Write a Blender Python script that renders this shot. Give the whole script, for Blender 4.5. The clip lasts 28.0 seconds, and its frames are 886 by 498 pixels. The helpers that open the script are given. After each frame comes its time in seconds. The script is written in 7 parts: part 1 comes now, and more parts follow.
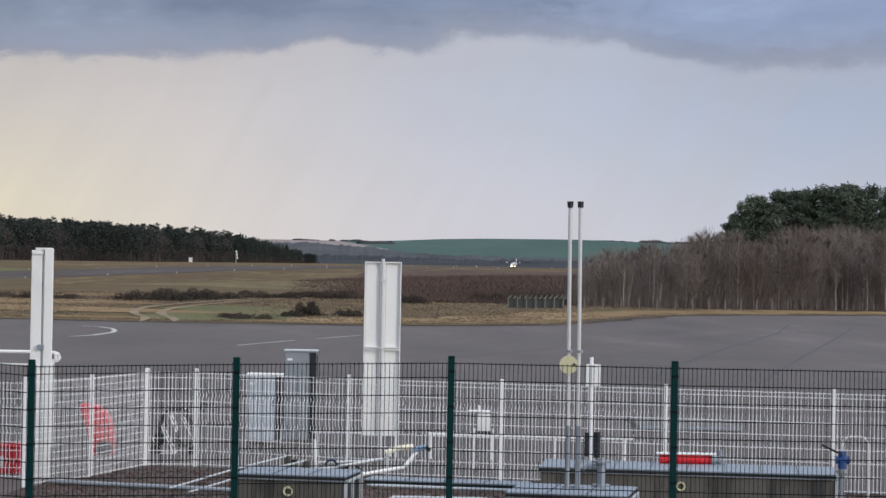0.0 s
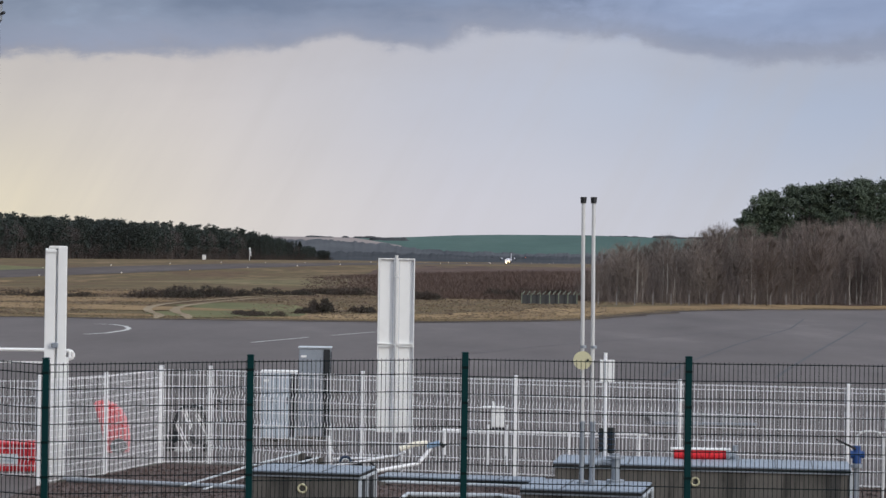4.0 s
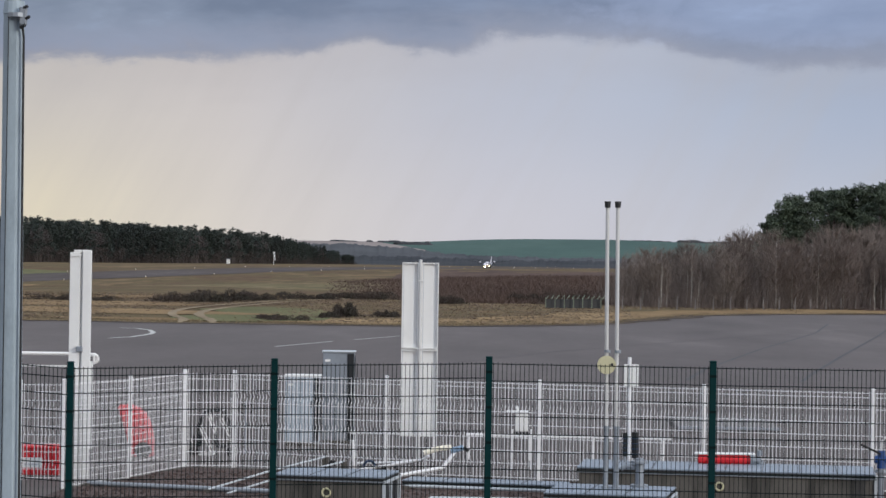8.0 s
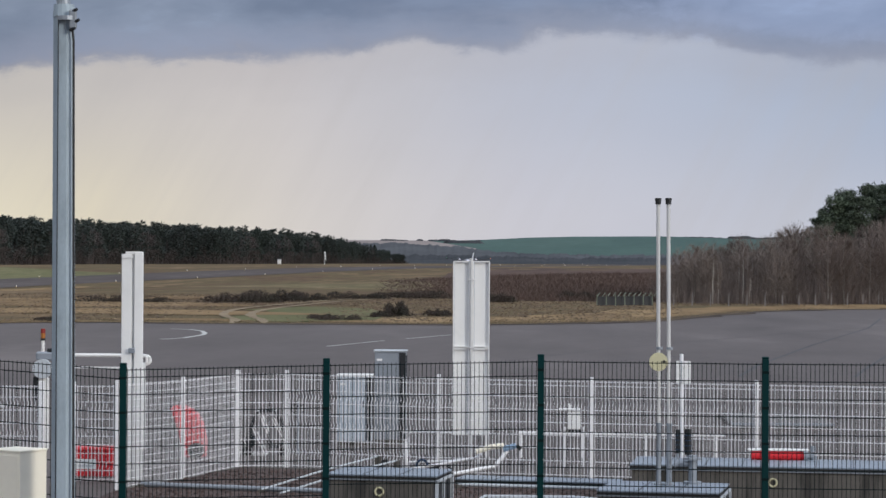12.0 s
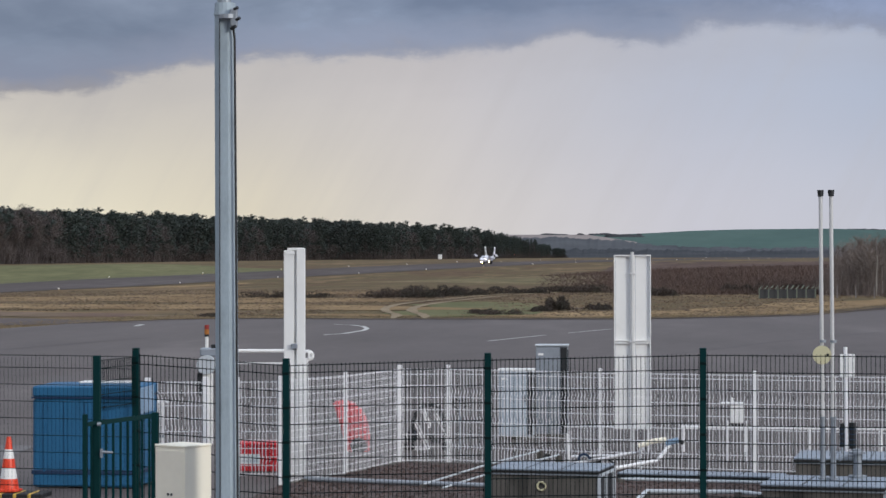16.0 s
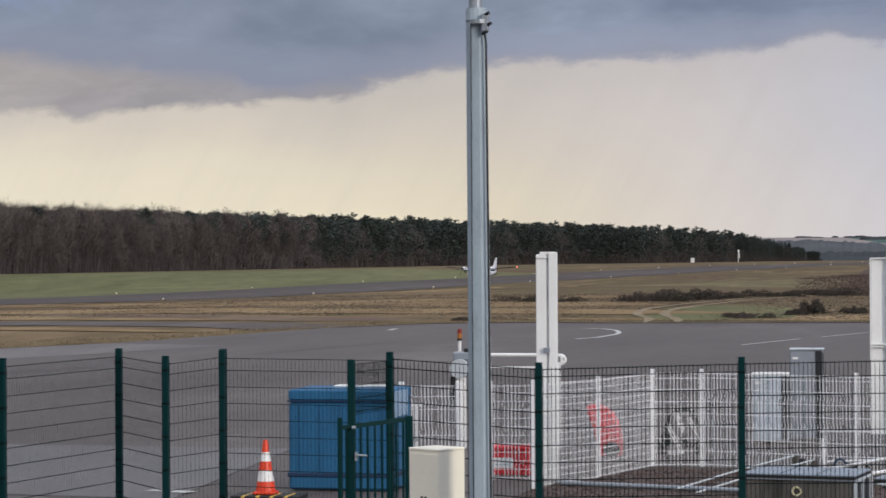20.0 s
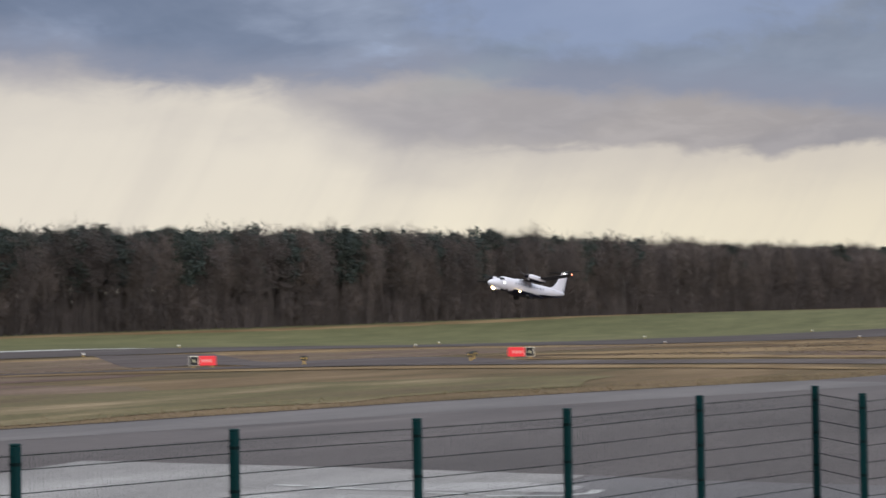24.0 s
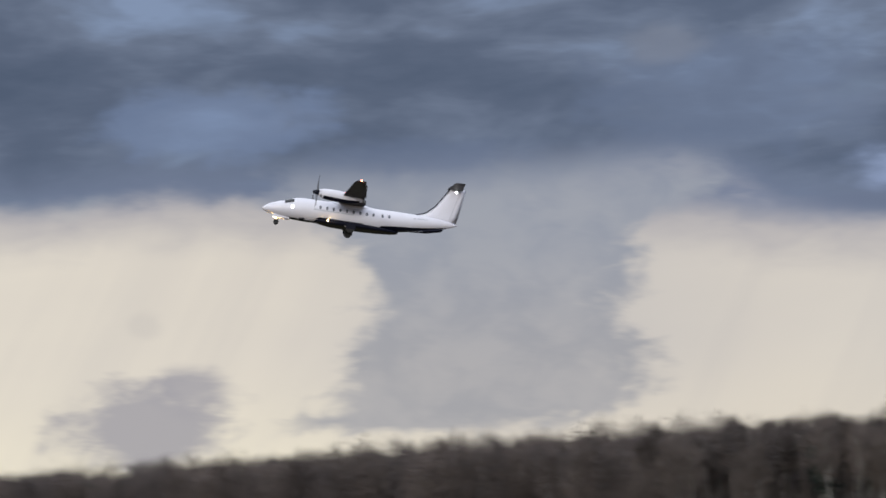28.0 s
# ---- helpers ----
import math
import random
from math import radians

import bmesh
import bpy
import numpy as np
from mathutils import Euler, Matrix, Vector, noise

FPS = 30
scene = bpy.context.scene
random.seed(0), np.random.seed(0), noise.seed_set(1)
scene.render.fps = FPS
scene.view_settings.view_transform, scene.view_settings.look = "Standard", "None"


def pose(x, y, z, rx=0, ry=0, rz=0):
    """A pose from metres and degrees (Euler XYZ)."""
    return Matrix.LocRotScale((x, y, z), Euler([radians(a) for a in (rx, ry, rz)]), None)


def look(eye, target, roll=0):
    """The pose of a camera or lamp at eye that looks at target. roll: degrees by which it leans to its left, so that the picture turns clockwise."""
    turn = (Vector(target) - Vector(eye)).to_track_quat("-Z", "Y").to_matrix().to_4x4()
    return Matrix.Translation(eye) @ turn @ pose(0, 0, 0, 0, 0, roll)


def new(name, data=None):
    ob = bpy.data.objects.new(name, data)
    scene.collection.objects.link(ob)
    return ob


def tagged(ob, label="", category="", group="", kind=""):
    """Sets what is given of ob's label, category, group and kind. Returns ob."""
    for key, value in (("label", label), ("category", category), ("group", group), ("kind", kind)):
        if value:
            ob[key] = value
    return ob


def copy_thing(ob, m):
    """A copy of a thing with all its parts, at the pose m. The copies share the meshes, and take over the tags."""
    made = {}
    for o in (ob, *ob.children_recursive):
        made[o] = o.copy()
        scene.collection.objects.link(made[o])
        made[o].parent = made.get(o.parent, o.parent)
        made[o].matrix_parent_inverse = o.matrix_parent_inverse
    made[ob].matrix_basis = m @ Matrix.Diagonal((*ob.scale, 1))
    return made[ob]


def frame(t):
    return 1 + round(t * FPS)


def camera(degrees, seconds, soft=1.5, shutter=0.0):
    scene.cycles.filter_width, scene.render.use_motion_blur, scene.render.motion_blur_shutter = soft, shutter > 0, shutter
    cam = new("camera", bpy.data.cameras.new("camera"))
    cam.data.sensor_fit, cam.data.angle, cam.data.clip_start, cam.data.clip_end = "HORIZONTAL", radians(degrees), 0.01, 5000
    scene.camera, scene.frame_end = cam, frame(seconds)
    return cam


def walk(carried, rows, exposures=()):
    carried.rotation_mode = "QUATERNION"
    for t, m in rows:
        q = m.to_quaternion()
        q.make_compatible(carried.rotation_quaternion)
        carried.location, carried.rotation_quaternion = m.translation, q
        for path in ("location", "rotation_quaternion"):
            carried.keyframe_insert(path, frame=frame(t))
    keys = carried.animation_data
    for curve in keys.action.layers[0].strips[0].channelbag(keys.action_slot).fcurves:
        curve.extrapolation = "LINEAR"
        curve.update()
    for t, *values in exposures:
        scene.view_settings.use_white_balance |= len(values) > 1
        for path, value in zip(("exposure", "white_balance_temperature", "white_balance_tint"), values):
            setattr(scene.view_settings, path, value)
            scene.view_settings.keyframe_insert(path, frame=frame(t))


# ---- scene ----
# The camera stands on a terrace beside the apron and pans after the aircraft.
EYE = (0.0, 0.0, 3.45)
PATH = [
    (0.0, 0.00, 0.28, 1.09),
    (0.5, 0.14, 0.23, 1.12),
    (1.0, 0.25, 0.19, 1.11),
    (1.5, 0.30, 0.17, 1.01),
    (2.0, 0.31, 0.13, 1.00),
    (2.5, 0.30, 0.13, 0.96),
    (3.0, 0.28, 0.13, 0.89),
    (3.5, 0.28, 0.16, 0.85),
    (5.5, 0.44, 0.21, 0.78),
    (6.0, 0.53, 0.21, 0.81),
    (6.5, 0.61, 0.23, 0.83),
    (7.0, 0.68, 0.24, 0.88),
    (7.5, 0.78, 0.27, 0.89),
    (8.0, 0.86, 0.28, 0.88),
    (8.5, 0.96, 0.30, 0.82),
    (9.0, 1.06, 0.32, 0.73),
    (9.5, 1.18, 0.34, 0.63),
    (10.0, 1.29, 0.33, 0.53),
    (10.5, 1.41, 0.32, 0.36),
    (11.0, 1.57, 0.31, 0.33),
    (11.5, 1.77, 0.28, 0.32),
    (13.5, 3.15, 0.13, 0.37),
    (14.0, 3.63, 0.15, 0.28),
    (14.5, 4.13, 0.20, 0.22),
    (15.0, 4.66, 0.21, 0.15),
    (15.5, 5.19, 0.17, 0.03),
    (16.0, 5.72, 0.10, -0.07),
    (16.5, 6.23, 0.09, -0.26),
    (17.0, 6.85, 0.15, -0.37),
    (17.5, 7.45, 0.22, -0.48),
    (18.0, 8.18, 0.29, -0.45),
    (18.5, 8.90, 0.32, -0.42),
    (19.0, 9.71, 0.30, -0.40),
    (19.5, 10.58, 0.26, -0.32),
    (20.0, 11.52, 0.21, -0.31),
    (20.5, 12.65, 0.18, -0.23),
    (22.5, 19.17, 0.36, -0.78),
    (23.0, 21.67, 0.52, -0.88),
    (23.5, 24.42, 0.85, -0.92),
    (24.0, 27.41, 1.24, -0.91),
    (24.5, 30.59, 1.68, -0.91),
    (25.0, 34.23, 2.23, -0.96),
    (25.5, 37.96, 2.78, -1.08),
    (26.0, 42.11, 3.34, -1.31),
    (26.5, 47.65, 3.98, -1.63),
    (27.0, 53.17, 4.54, -1.94),
    (27.5, 60.13, 5.27, -2.43),
    (28.0, 67.36, 6.13, -2.46),
]


def aim(yaw, pitch, roll):
    """Camera pose from its heading to the left of +y, its tilt up and its lean to the left."""
    return Matrix.Translation(EYE) @ pose(0, 0, 0, 0, 0, yaw) @ pose(0, 0, 0, 90 + pitch) @ pose(0, 0, 0, 0, 0, roll)


cam = camera(20.2, 28.0, soft=1.5, shutter=0.4)
walk(cam, [(t, aim(w, p, r)) for t, w, p, r in PATH],
     [(0.0, 0.02, 6320, 10), (6.0, 0.0, 6320, 10), (10.0, -0.06, 6280, 10), (16.5, -0.06, 6200, 10), (20.0, -0.02, 6450, 11), (23.0, 0.03, 6450, 11), (25.0, 0.0, 6400, 10), (26.3, 0.0, 6300, 10), (27.0, 0.0, 7150, 11), (27.5, 0.0, 6900, 11), (28.0, 0.0, 6280, 10), (28.5, 0.0, 6280, 10)])

# ---- world: evening sky, a dark cloud deck over a cream gap above the horizon ----
SUN_AZ, SUN_EL = -130.0, 16.0


def node(nt, kind, **sets):
    n = nt.nodes.new(kind)
    for k, v in sets.items():
        if k == "op":
            n.operation = v
        elif k == "vals":
            for i, x in v.items():
                n.inputs[i].default_value = x
    return n


def calc(nt, op, a, b=None, c=None, clamp=False):
    """A math node on sockets or numbers; returns its output socket."""
    n = nt.nodes.new("ShaderNodeMath")
    n.operation, n.use_clamp = op, clamp
    for i, v in enumerate((a, b, c)):
        if v is None:
            continue
        if isinstance(v, (int, float)):
            n.inputs[i].default_value = v
        else:
            nt.links.new(v, n.inputs[i])
    return n.outputs[0]


def step(nt, v, lo, hi):
    """0 below lo, 1 above hi, smooth between (lo may exceed hi)."""
    n = nt.nodes.new("ShaderNodeMapRange")
    n.interpolation_type = "SMOOTHSTEP"
    n.inputs["From Min"].default_value, n.inputs["From Max"].default_value = (lo, hi) if lo < hi else (hi, lo)
    if lo > hi:
        n.inputs["To Min"].default_value, n.inputs["To Max"].default_value = 1, 0
    nt.links.new(v, n.inputs["Value"])
    return n.outputs[0]


def blend(nt, fac, a, b, mode="MIX"):
    n = nt.nodes.new("ShaderNodeMix")
    n.data_type, n.blend_type = "RGBA", mode
    for i, v in ((0, fac), (6, a), (7, b)):
        if isinstance(v, (int, float)):
            n.inputs[i].default_value = v
        elif isinstance(v, tuple):
            n.inputs[i].default_value = (*v[:3], 1)
        else:
            nt.links.new(v, n.inputs[i])
    return n.outputs[2]


def ramp(nt, v, stops, interp="LINEAR"):
    """A colour ramp; stops of (position, colour or grey)."""
    n = nt.nodes.new("ShaderNodeValToRGB")
    cr = n.color_ramp
    cr.interpolation = interp
    while len(cr.elements) < len(stops):
        cr.elements.new(0.5)
    for e, (p, c) in zip(cr.elements, stops):
        e.position = p
        e.color = (c, c, c, 1) if isinstance(c, (int, float)) else (*c, 1)
    nt.links.new(v, n.inputs[0])
    return n.outputs[0]


def srgb(r, g, b):
    """Linear colour from 0..255 display values."""
    return tuple(((c / 255) / 12.92 if c <= 10 else (((c / 255) + 0.055) / 1.055) ** 2.4) for c in (r, g, b))


def noise_tex(nt, vec, scale, detail=5.0, rough=0.55, distort=0.0):
    n = nt.nodes.new("ShaderNodeTexNoise")
    n.inputs["Scale"].default_value, n.inputs["Detail"].default_value = scale, detail
    n.inputs["Roughness"].default_value, n.inputs["Distortion"].default_value = rough, distort
    if vec is not None:
        nt.links.new(vec, n.inputs["Vector"])
    return n.outputs[0]


def combine(nt, x, y, z):
    n = nt.nodes.new("ShaderNodeCombineXYZ")
    for i, v in enumerate((x, y, z)):
        if isinstance(v, (int, float)):
            n.inputs[i].default_value = v
        else:
            nt.links.new(v, n.inputs[i])
    return n.outputs[0]


def make_world():
    world = bpy.data.worlds.new("evening_sky")
    scene.world = world
    world.use_nodes = True
    nt = world.node_tree
    nt.nodes.clear()
    out = nt.nodes.new("ShaderNodeOutputWorld")
    bg = nt.nodes.new("ShaderNodeBackground")
    nt.links.new(bg.outputs[0], out.inputs[0])
    sky = nt.nodes.new("ShaderNodeTexSky")
    sky.sky_type, sky.sun_disc = "NISHITA", False
    sky.sun_elevation, sky.sun_rotation = radians(SUN_EL), radians(-SUN_AZ)
    clear = nt.nodes.new("ShaderNodeVectorMath")
    clear.operation = "SCALE"
    nt.links.new(sky.outputs[0], clear.inputs[0])
    clear.inputs["Scale"].default_value = 0.09
    tc = nt.nodes.new("ShaderNodeTexCoord")
    sep = nt.nodes.new("ShaderNodeSeparateXYZ")
    nt.links.new(tc.outputs["Generated"], sep.inputs[0])
    x, y, z = sep.outputs
    # azimuth to the left of +y and elevation, in degrees
    az = calc(nt, "MULTIPLY", calc(nt, "ARCTAN2", calc(nt, "MULTIPLY", x, -1.0), y), 57.29578)
    el = calc(nt, "MULTIPLY", calc(nt, "ARCSINE", z), 57.29578)
    # slow wisps, long along the horizon and slightly slanting
    slant = calc(nt, "ADD", calc(nt, "MULTIPLY", el, 2.6), calc(nt, "MULTIPLY", az, 0.12))
    flat = combine(nt, az, slant, 0.0)
    n_big = noise_tex(nt, flat, 0.085, 4, 0.5)
    n_mid = noise_tex(nt, flat, 0.16, 5, 0.55, 0.3)
    n_fine = noise_tex(nt, flat, 0.6, 6, 0.6, 0.5)
    puff = noise_tex(nt, combine(nt, az, calc(nt, "MULTIPLY", el, 1.25), 3.0), 0.75, 7, 0.6, 0.3)
    wob = calc(nt, "ADD", calc(nt, "MULTIPLY", calc(nt, "SUBTRACT", n_fine, 0.5), 0.8),
               calc(nt, "MULTIPLY", calc(nt, "SUBTRACT", puff, 0.5), 0.55))
    t = calc(nt, "DIVIDE", calc(nt, "ADD", az, 20.0), 100.0, clamp=True)

    def along(points):
        """A height in degrees along the horizon from pairs of azimuth and height, west and east halves apart."""
        lo = ramp(nt, calc(nt, "DIVIDE", calc(nt, "ADD", az, 20.0), 50.0, clamp=True), [((a + 20) / 50, e / 10) for a, e in points if a <= 30])
        hi = ramp(nt, calc(nt, "DIVIDE", calc(nt, "SUBTRACT", az, 30.0), 50.0, clamp=True), [((a - 30) / 50, e / 10) for a, e in points if a >= 30])
        return calc(nt, "MULTIPLY", blend(nt, calc(nt, "GREATER_THAN", az, 30.0), lo, hi), 10.0)

    # lower edge of the pale shelf and of the dark deck above it
    shelf_edge = along([(-10, 4.75), (-6.6, 4.55), (-5.3, 4.66), (-4, 5.1), (-2, 5.2), (0, 5.15), (0.7, 4.93), (1.4, 4.88), (2.5, 5.02), (4, 4.8), (7, 4.6), (10, 4.5), (11.2, 4.36), (13.2, 3.95), (13.8, 3.62), (17, 3.56), (18, 3.36), (20, 3.32), (22.8, 3.52), (26.7, 3.5), (28.4, 3.58), (30, 4.3),
                        (31.1, 4.8), (32.5, 4.9), (35, 5.05), (38.2, 5.1), (39.2, 4.98), (40.2, 5.02), (41, 5.16), (41.9, 5.3), (44, 5.5), (48, 5.7), (49, 6.35), (50.5, 5.85), (51.6, 6.1), (57, 6.3), (59.4, 6.4), (62, 6.9), (64, 7.4), (71, 7.3), (74.3, 7.55), (77, 7.3)])
    deck_edge = along([(-10, 4.8), (-6.6, 4.6), (-5.3, 4.7), (-4, 5.15), (0, 5.2), (0.7, 4.98), (1.4, 4.92), (2.5, 5.06), (4, 4.85), (7, 4.65), (10, 4.54), (11.2, 4.42), (13.4, 4.0), (15, 3.85), (18.7, 4.3), (21.5, 4.6), (25, 4.85), (27.8, 5.3), (29.7, 5.08), (30, 5.08),
                       (32.2, 5.02), (34.6, 5.25), (36, 5.6), (37.6, 5.8), (38.5, 5.3), (39.4, 5.02), (40.4, 5.08), (41.9, 5.35), (44, 5.55), (48, 5.75), (49, 6.4), (50.5, 5.9), (51.6, 6.15), (57, 6.4), (59.6, 6.9), (60.6, 7.6), (61.8, 8.1), (63.2, 7.9), (64.5, 7.6), (71, 7.4), (74.3, 7.65), (77, 7.4)])
    lifted = calc(nt, "ADD", el, wob)
    up = calc(nt, "SUBTRACT", lifted, deck_edge)
    deck = step(nt, up, -0.3, 0.3)
    over_shelf = calc(nt, "SUBTRACT", lifted, shelf_edge)
    shelf = blend(nt, step(nt, t, 0.43, 0.48), step(nt, over_shelf, -0.14, 0.16), step(nt, over_shelf, -0.4, 0.45))
    # colour of the gap below the deck, along the horizon
    low = ramp(nt, t, [(0.0, (0.515, 0.552, 0.644)), (0.1, (0.578, 0.61, 0.687)), (0.2, (0.658, 0.638, 0.672)), (0.25, (0.73, 0.672, 0.617)), (0.3, (0.823, 0.73, 0.539)), (0.35, (0.922, 0.831, 0.61)), (0.45, (0.93, 0.847, 0.644)), (0.6, (0.888, 0.815, 0.672)), (0.75, (0.847, 0.753, 0.591)), (0.86, (0.807, 0.716, 0.565)), (0.92, (0.922, 0.831, 0.631)), (1.0, (0.922, 0.831, 0.631))])
    high = ramp(nt, t, [(0.0, (0.413, 0.468, 0.61)), (0.12, (0.434, 0.503, 0.631)), (0.2, (0.552, 0.571, 0.644)), (0.26, (0.672, 0.624, 0.597)), (0.32, (0.658, 0.604, 0.527)), (0.4, (0.761, 0.687, 0.565)), (0.5, (0.823, 0.761, 0.644)), (0.65, (0.791, 0.73, 0.624)), (0.8, (0.716, 0.651, 0.558)), (0.86, (0.61, 0.565, 0.515)), (0.92, (0.784, 0.708, 0.591)), (1.0, (0.807, 0.73, 0.604))])
    lift = step(nt, el, 0.3, 4.2)
    gap = blend(nt, lift, low, high)
    glow = calc(nt, "MULTIPLY", calc(nt, "SUBTRACT", n_big, 0.5), 0.35)
    gap = blend(nt, calc(nt, "ADD", glow, 0.12, clamp=True), gap, srgb(150, 148, 160))
    # rain streaks slanting down through the gap
    rain = noise_tex(nt, combine(nt, calc(nt, "ADD", az, calc(nt, "MULTIPLY", el, 0.55)), calc(nt, "MULTIPLY", el, 0.1), 7.0), 0.55, 5, 0.6)
    gap = blend(nt, calc(nt, "MULTIPLY", step(nt, rain, 0.42, 0.72), 0.22), gap, srgb(188, 182, 178))
    # deck: dark folds, lighter rolls and bluish thin places
    deck_tone = calc(nt, "ADD", calc(nt, "MULTIPLY", n_mid, 0.8), calc(nt, "MULTIPLY", n_fine, 0.2))
    calm = ramp(nt, t, [(0.25, 0.8), (0.35, 0.4), (0.44, 0.4), (0.5, 0.75), (0.57, 1.0)])
    deck_tone = calc(nt, "ADD", calc(nt, "MULTIPLY", calc(nt, "SUBTRACT", deck_tone, 0.5), calm), 0.5)
    deck_col = ramp(nt, deck_tone, [(0.34, srgb(97, 110, 132)), (0.46, srgb(108, 120, 142)), (0.55, srgb(126, 138, 160)), (0.68, srgb(154, 172, 202))])
    # higher up the deck thins out and lets the evening light through
    veil = step(nt, el, 12.0, 45.0)
    deck_col = blend(nt, calc(nt, "MULTIPLY", veil, 0.9), deck_col, (1.25, 1.3, 1.4))
    fold = calc(nt, "MULTIPLY", step(nt, up, 0.0, 1.1), 1.0)
    dusk = ramp(nt, t, [(0.08, 1.42), (0.16, 1.3), (0.2, 1.24), (0.3, (1.3, 1.25, 1.16)), (0.38, (1.36, 1.29, 1.17)), (0.46, (1.36, 1.31, 1.24)), (0.56, (1.3, 1.28, 1.26)), (0.6, 1.0), (0.65, 0.82), (0.71, 0.75), (0.8, 0.77), (0.88, 0.71), (1.0, 0.71)])
    deck_col = blend(nt, step(nt, el, 14.0, 24.0), blend(nt, 1.0, deck_col, dusk, "MULTIPLY"), deck_col)
    # thin grey veils that hang from the deck
    veil_mask = ramp(nt, t, [(0.0, 0.25), (0.3, 0.25), (0.37, 0.28), (0.42, 0.3), (0.52, 0.45), (0.56, 0.3), (0.68, 0.4), (0.78, 0.85), (1.0, 0.85)])
    hang = calc(nt, "MULTIPLY", calc(nt, "MULTIPLY", step(nt, calc(nt, "SUBTRACT", lifted, shelf_edge), -1.5, 0.05), veil_mask), step(nt, n_big, 0.25, 0.5))
    gap = blend(nt, hang, gap, srgb(172, 168, 171))
    # the pale shelf under the deck: streaky, darker to the east
    shelf_col = ramp(nt, t, [(0.1, srgb(150, 158, 178)), (0.3, srgb(152, 151, 158)), (0.36, srgb(158, 155, 158)), (0.4, srgb(164, 159, 159)), (0.46, srgb(172, 167, 166)), (0.52, srgb(180, 176, 176)), (0.6, srgb(168, 167, 174)), (0.66, srgb(140, 146, 162)), (0.8, srgb(124, 132, 152)), (1.0, srgb(120, 130, 150))])
    shelf_col = blend(nt, calc(nt, "MULTIPLY", step(nt, n_fine, 0.38, 0.66), 0.3), shelf_col, srgb(196, 190, 188))
    shelf_col = blend(nt, calc(nt, "MULTIPLY", step(nt, n_mid, 0.6, 0.4), 0.2), shelf_col, srgb(128, 131, 146))
    gap = blend(nt, shelf, gap, shelf_col)
    under = blend(nt, calc(nt, "MULTIPLY", n_mid, 0.5), srgb(146, 151, 167), srgb(128, 135, 153))
    under = blend(nt, step(nt, t, 0.34, 0.28), under, blend(nt, n_mid, srgb(140, 147, 165), srgb(160, 167, 186)))
    under = blend(nt, step(nt, t, 0.56, 0.66), under, srgb(112, 122, 143))
    col = blend(nt, deck, gap, blend(nt, fold, under, deck_col))
    # single cloud bodies that hang below the deck: azimuth, elevation, half sizes, colour, density
    warp = calc(nt, "MULTIPLY", calc(nt, "SUBTRACT", puff, 0.5), 1.5)
    warp2 = calc(nt, "MULTIPLY", calc(nt, "SUBTRACT", n_fine, 0.5), 1.1)
    rough_edge = calc(nt, "ADD", warp, warp2)
    # a broad grey shower reaching down to the wood
    h = calc(nt, "DIVIDE", el, 8.0, clamp=True)
    mid = calc(nt, "MULTIPLY", ramp(nt, h, [(0.24, 0.678), (0.33, 0.6645), (0.46, 0.6635), (0.59, 0.663), (0.69, 0.66), (0.9, 0.66)]), 100.0)
    half = calc(nt, "MULTIPLY", ramp(nt, h, [(0.22, 0.32), (0.33, 0.372), (0.46, 0.315), (0.59, 0.275), (0.69, 0.27), (0.78, 0.3), (0.92, 0.5)]), 10.0)
    side = calc(nt, "SUBTRACT", calc(nt, "ABSOLUTE", calc(nt, "SUBTRACT", az, mid)), half)
    shower = calc(nt, "MULTIPLY", step(nt, calc(nt, "ADD", side, calc(nt, "MULTIPLY", rough_edge, 2.0)), 0.7, -0.5), step(nt, calc(nt, "ADD", el, rough_edge), 1.75, 2.3))
    shower_col = blend(nt, step(nt, el, 3.0, 7.0), blend(nt, step(nt, puff, 0.35, 0.65), srgb(162, 161, 164), srgb(174, 171, 171)), blend(nt, step(nt, puff, 0.35, 0.65), srgb(146, 151, 163), srgb(158, 161, 169)))
    col = blend(nt, calc(nt, "MULTIPLY", calc(nt, "MULTIPLY", shower, step(nt, el, 8.6, 7.2)), 0.92), col, shower_col)
    for a, e, ra, re, c, k in ((45.2, 5.35, 1.35, 0.75, (108, 117, 138), 0.95), (45.6, 4.72, 0.9, 0.6, (110, 119, 140), 0.9), (46.05, 4.35, 0.5, 0.3, (118, 125, 144), 0.8), (40.2, 5.4, 2.2, 0.35, (112, 121, 142), 0.5), (48.5, 3.4, 0.35, 0.5, (200, 188, 172), 0.4), (23.0, 6.6, 4.6, 0.9, (146, 162, 194), 0.6), (-7.5, 5.8, 5.0, 0.7, (158, 172, 202), 0.5), (74.3, 2.3, 1.9, 1.0, (166, 162, 165), 0.9), (73.3, 3.1, 1.0, 0.65, (166, 162, 165), 0.85), (74.3, 4.6, 0.45, 0.35, (190, 184, 178), 0.3),
                               (56.0, 7.35, 2.1, 0.62, (146, 160, 190), 0.9), (52.6, 7.0, 1.6, 0.4, (124, 138, 166), 0.6), (50.5, 6.15, 0.8, 0.5, (104, 115, 138), 0.8), (60.2, 9.4, 3.6, 1.3, (104, 116, 139), 0.65), (72.5, 9.2, 2.6, 0.8, (122, 138, 168), 0.55), (52.5, 9.3, 5.0, 1.1, (122, 132, 152), 0.4), (57.0, 6.75, 2.4, 0.3, (108, 117, 138), 0.5), (62.0, 10.6, 1.0, 0.5, (128, 134, 148), 0.6), (68.0, 8.3, 3.0, 0.4, (104, 116, 140), 0.5)):
        du = calc(nt, "DIVIDE", calc(nt, "SUBTRACT", az, a), ra)
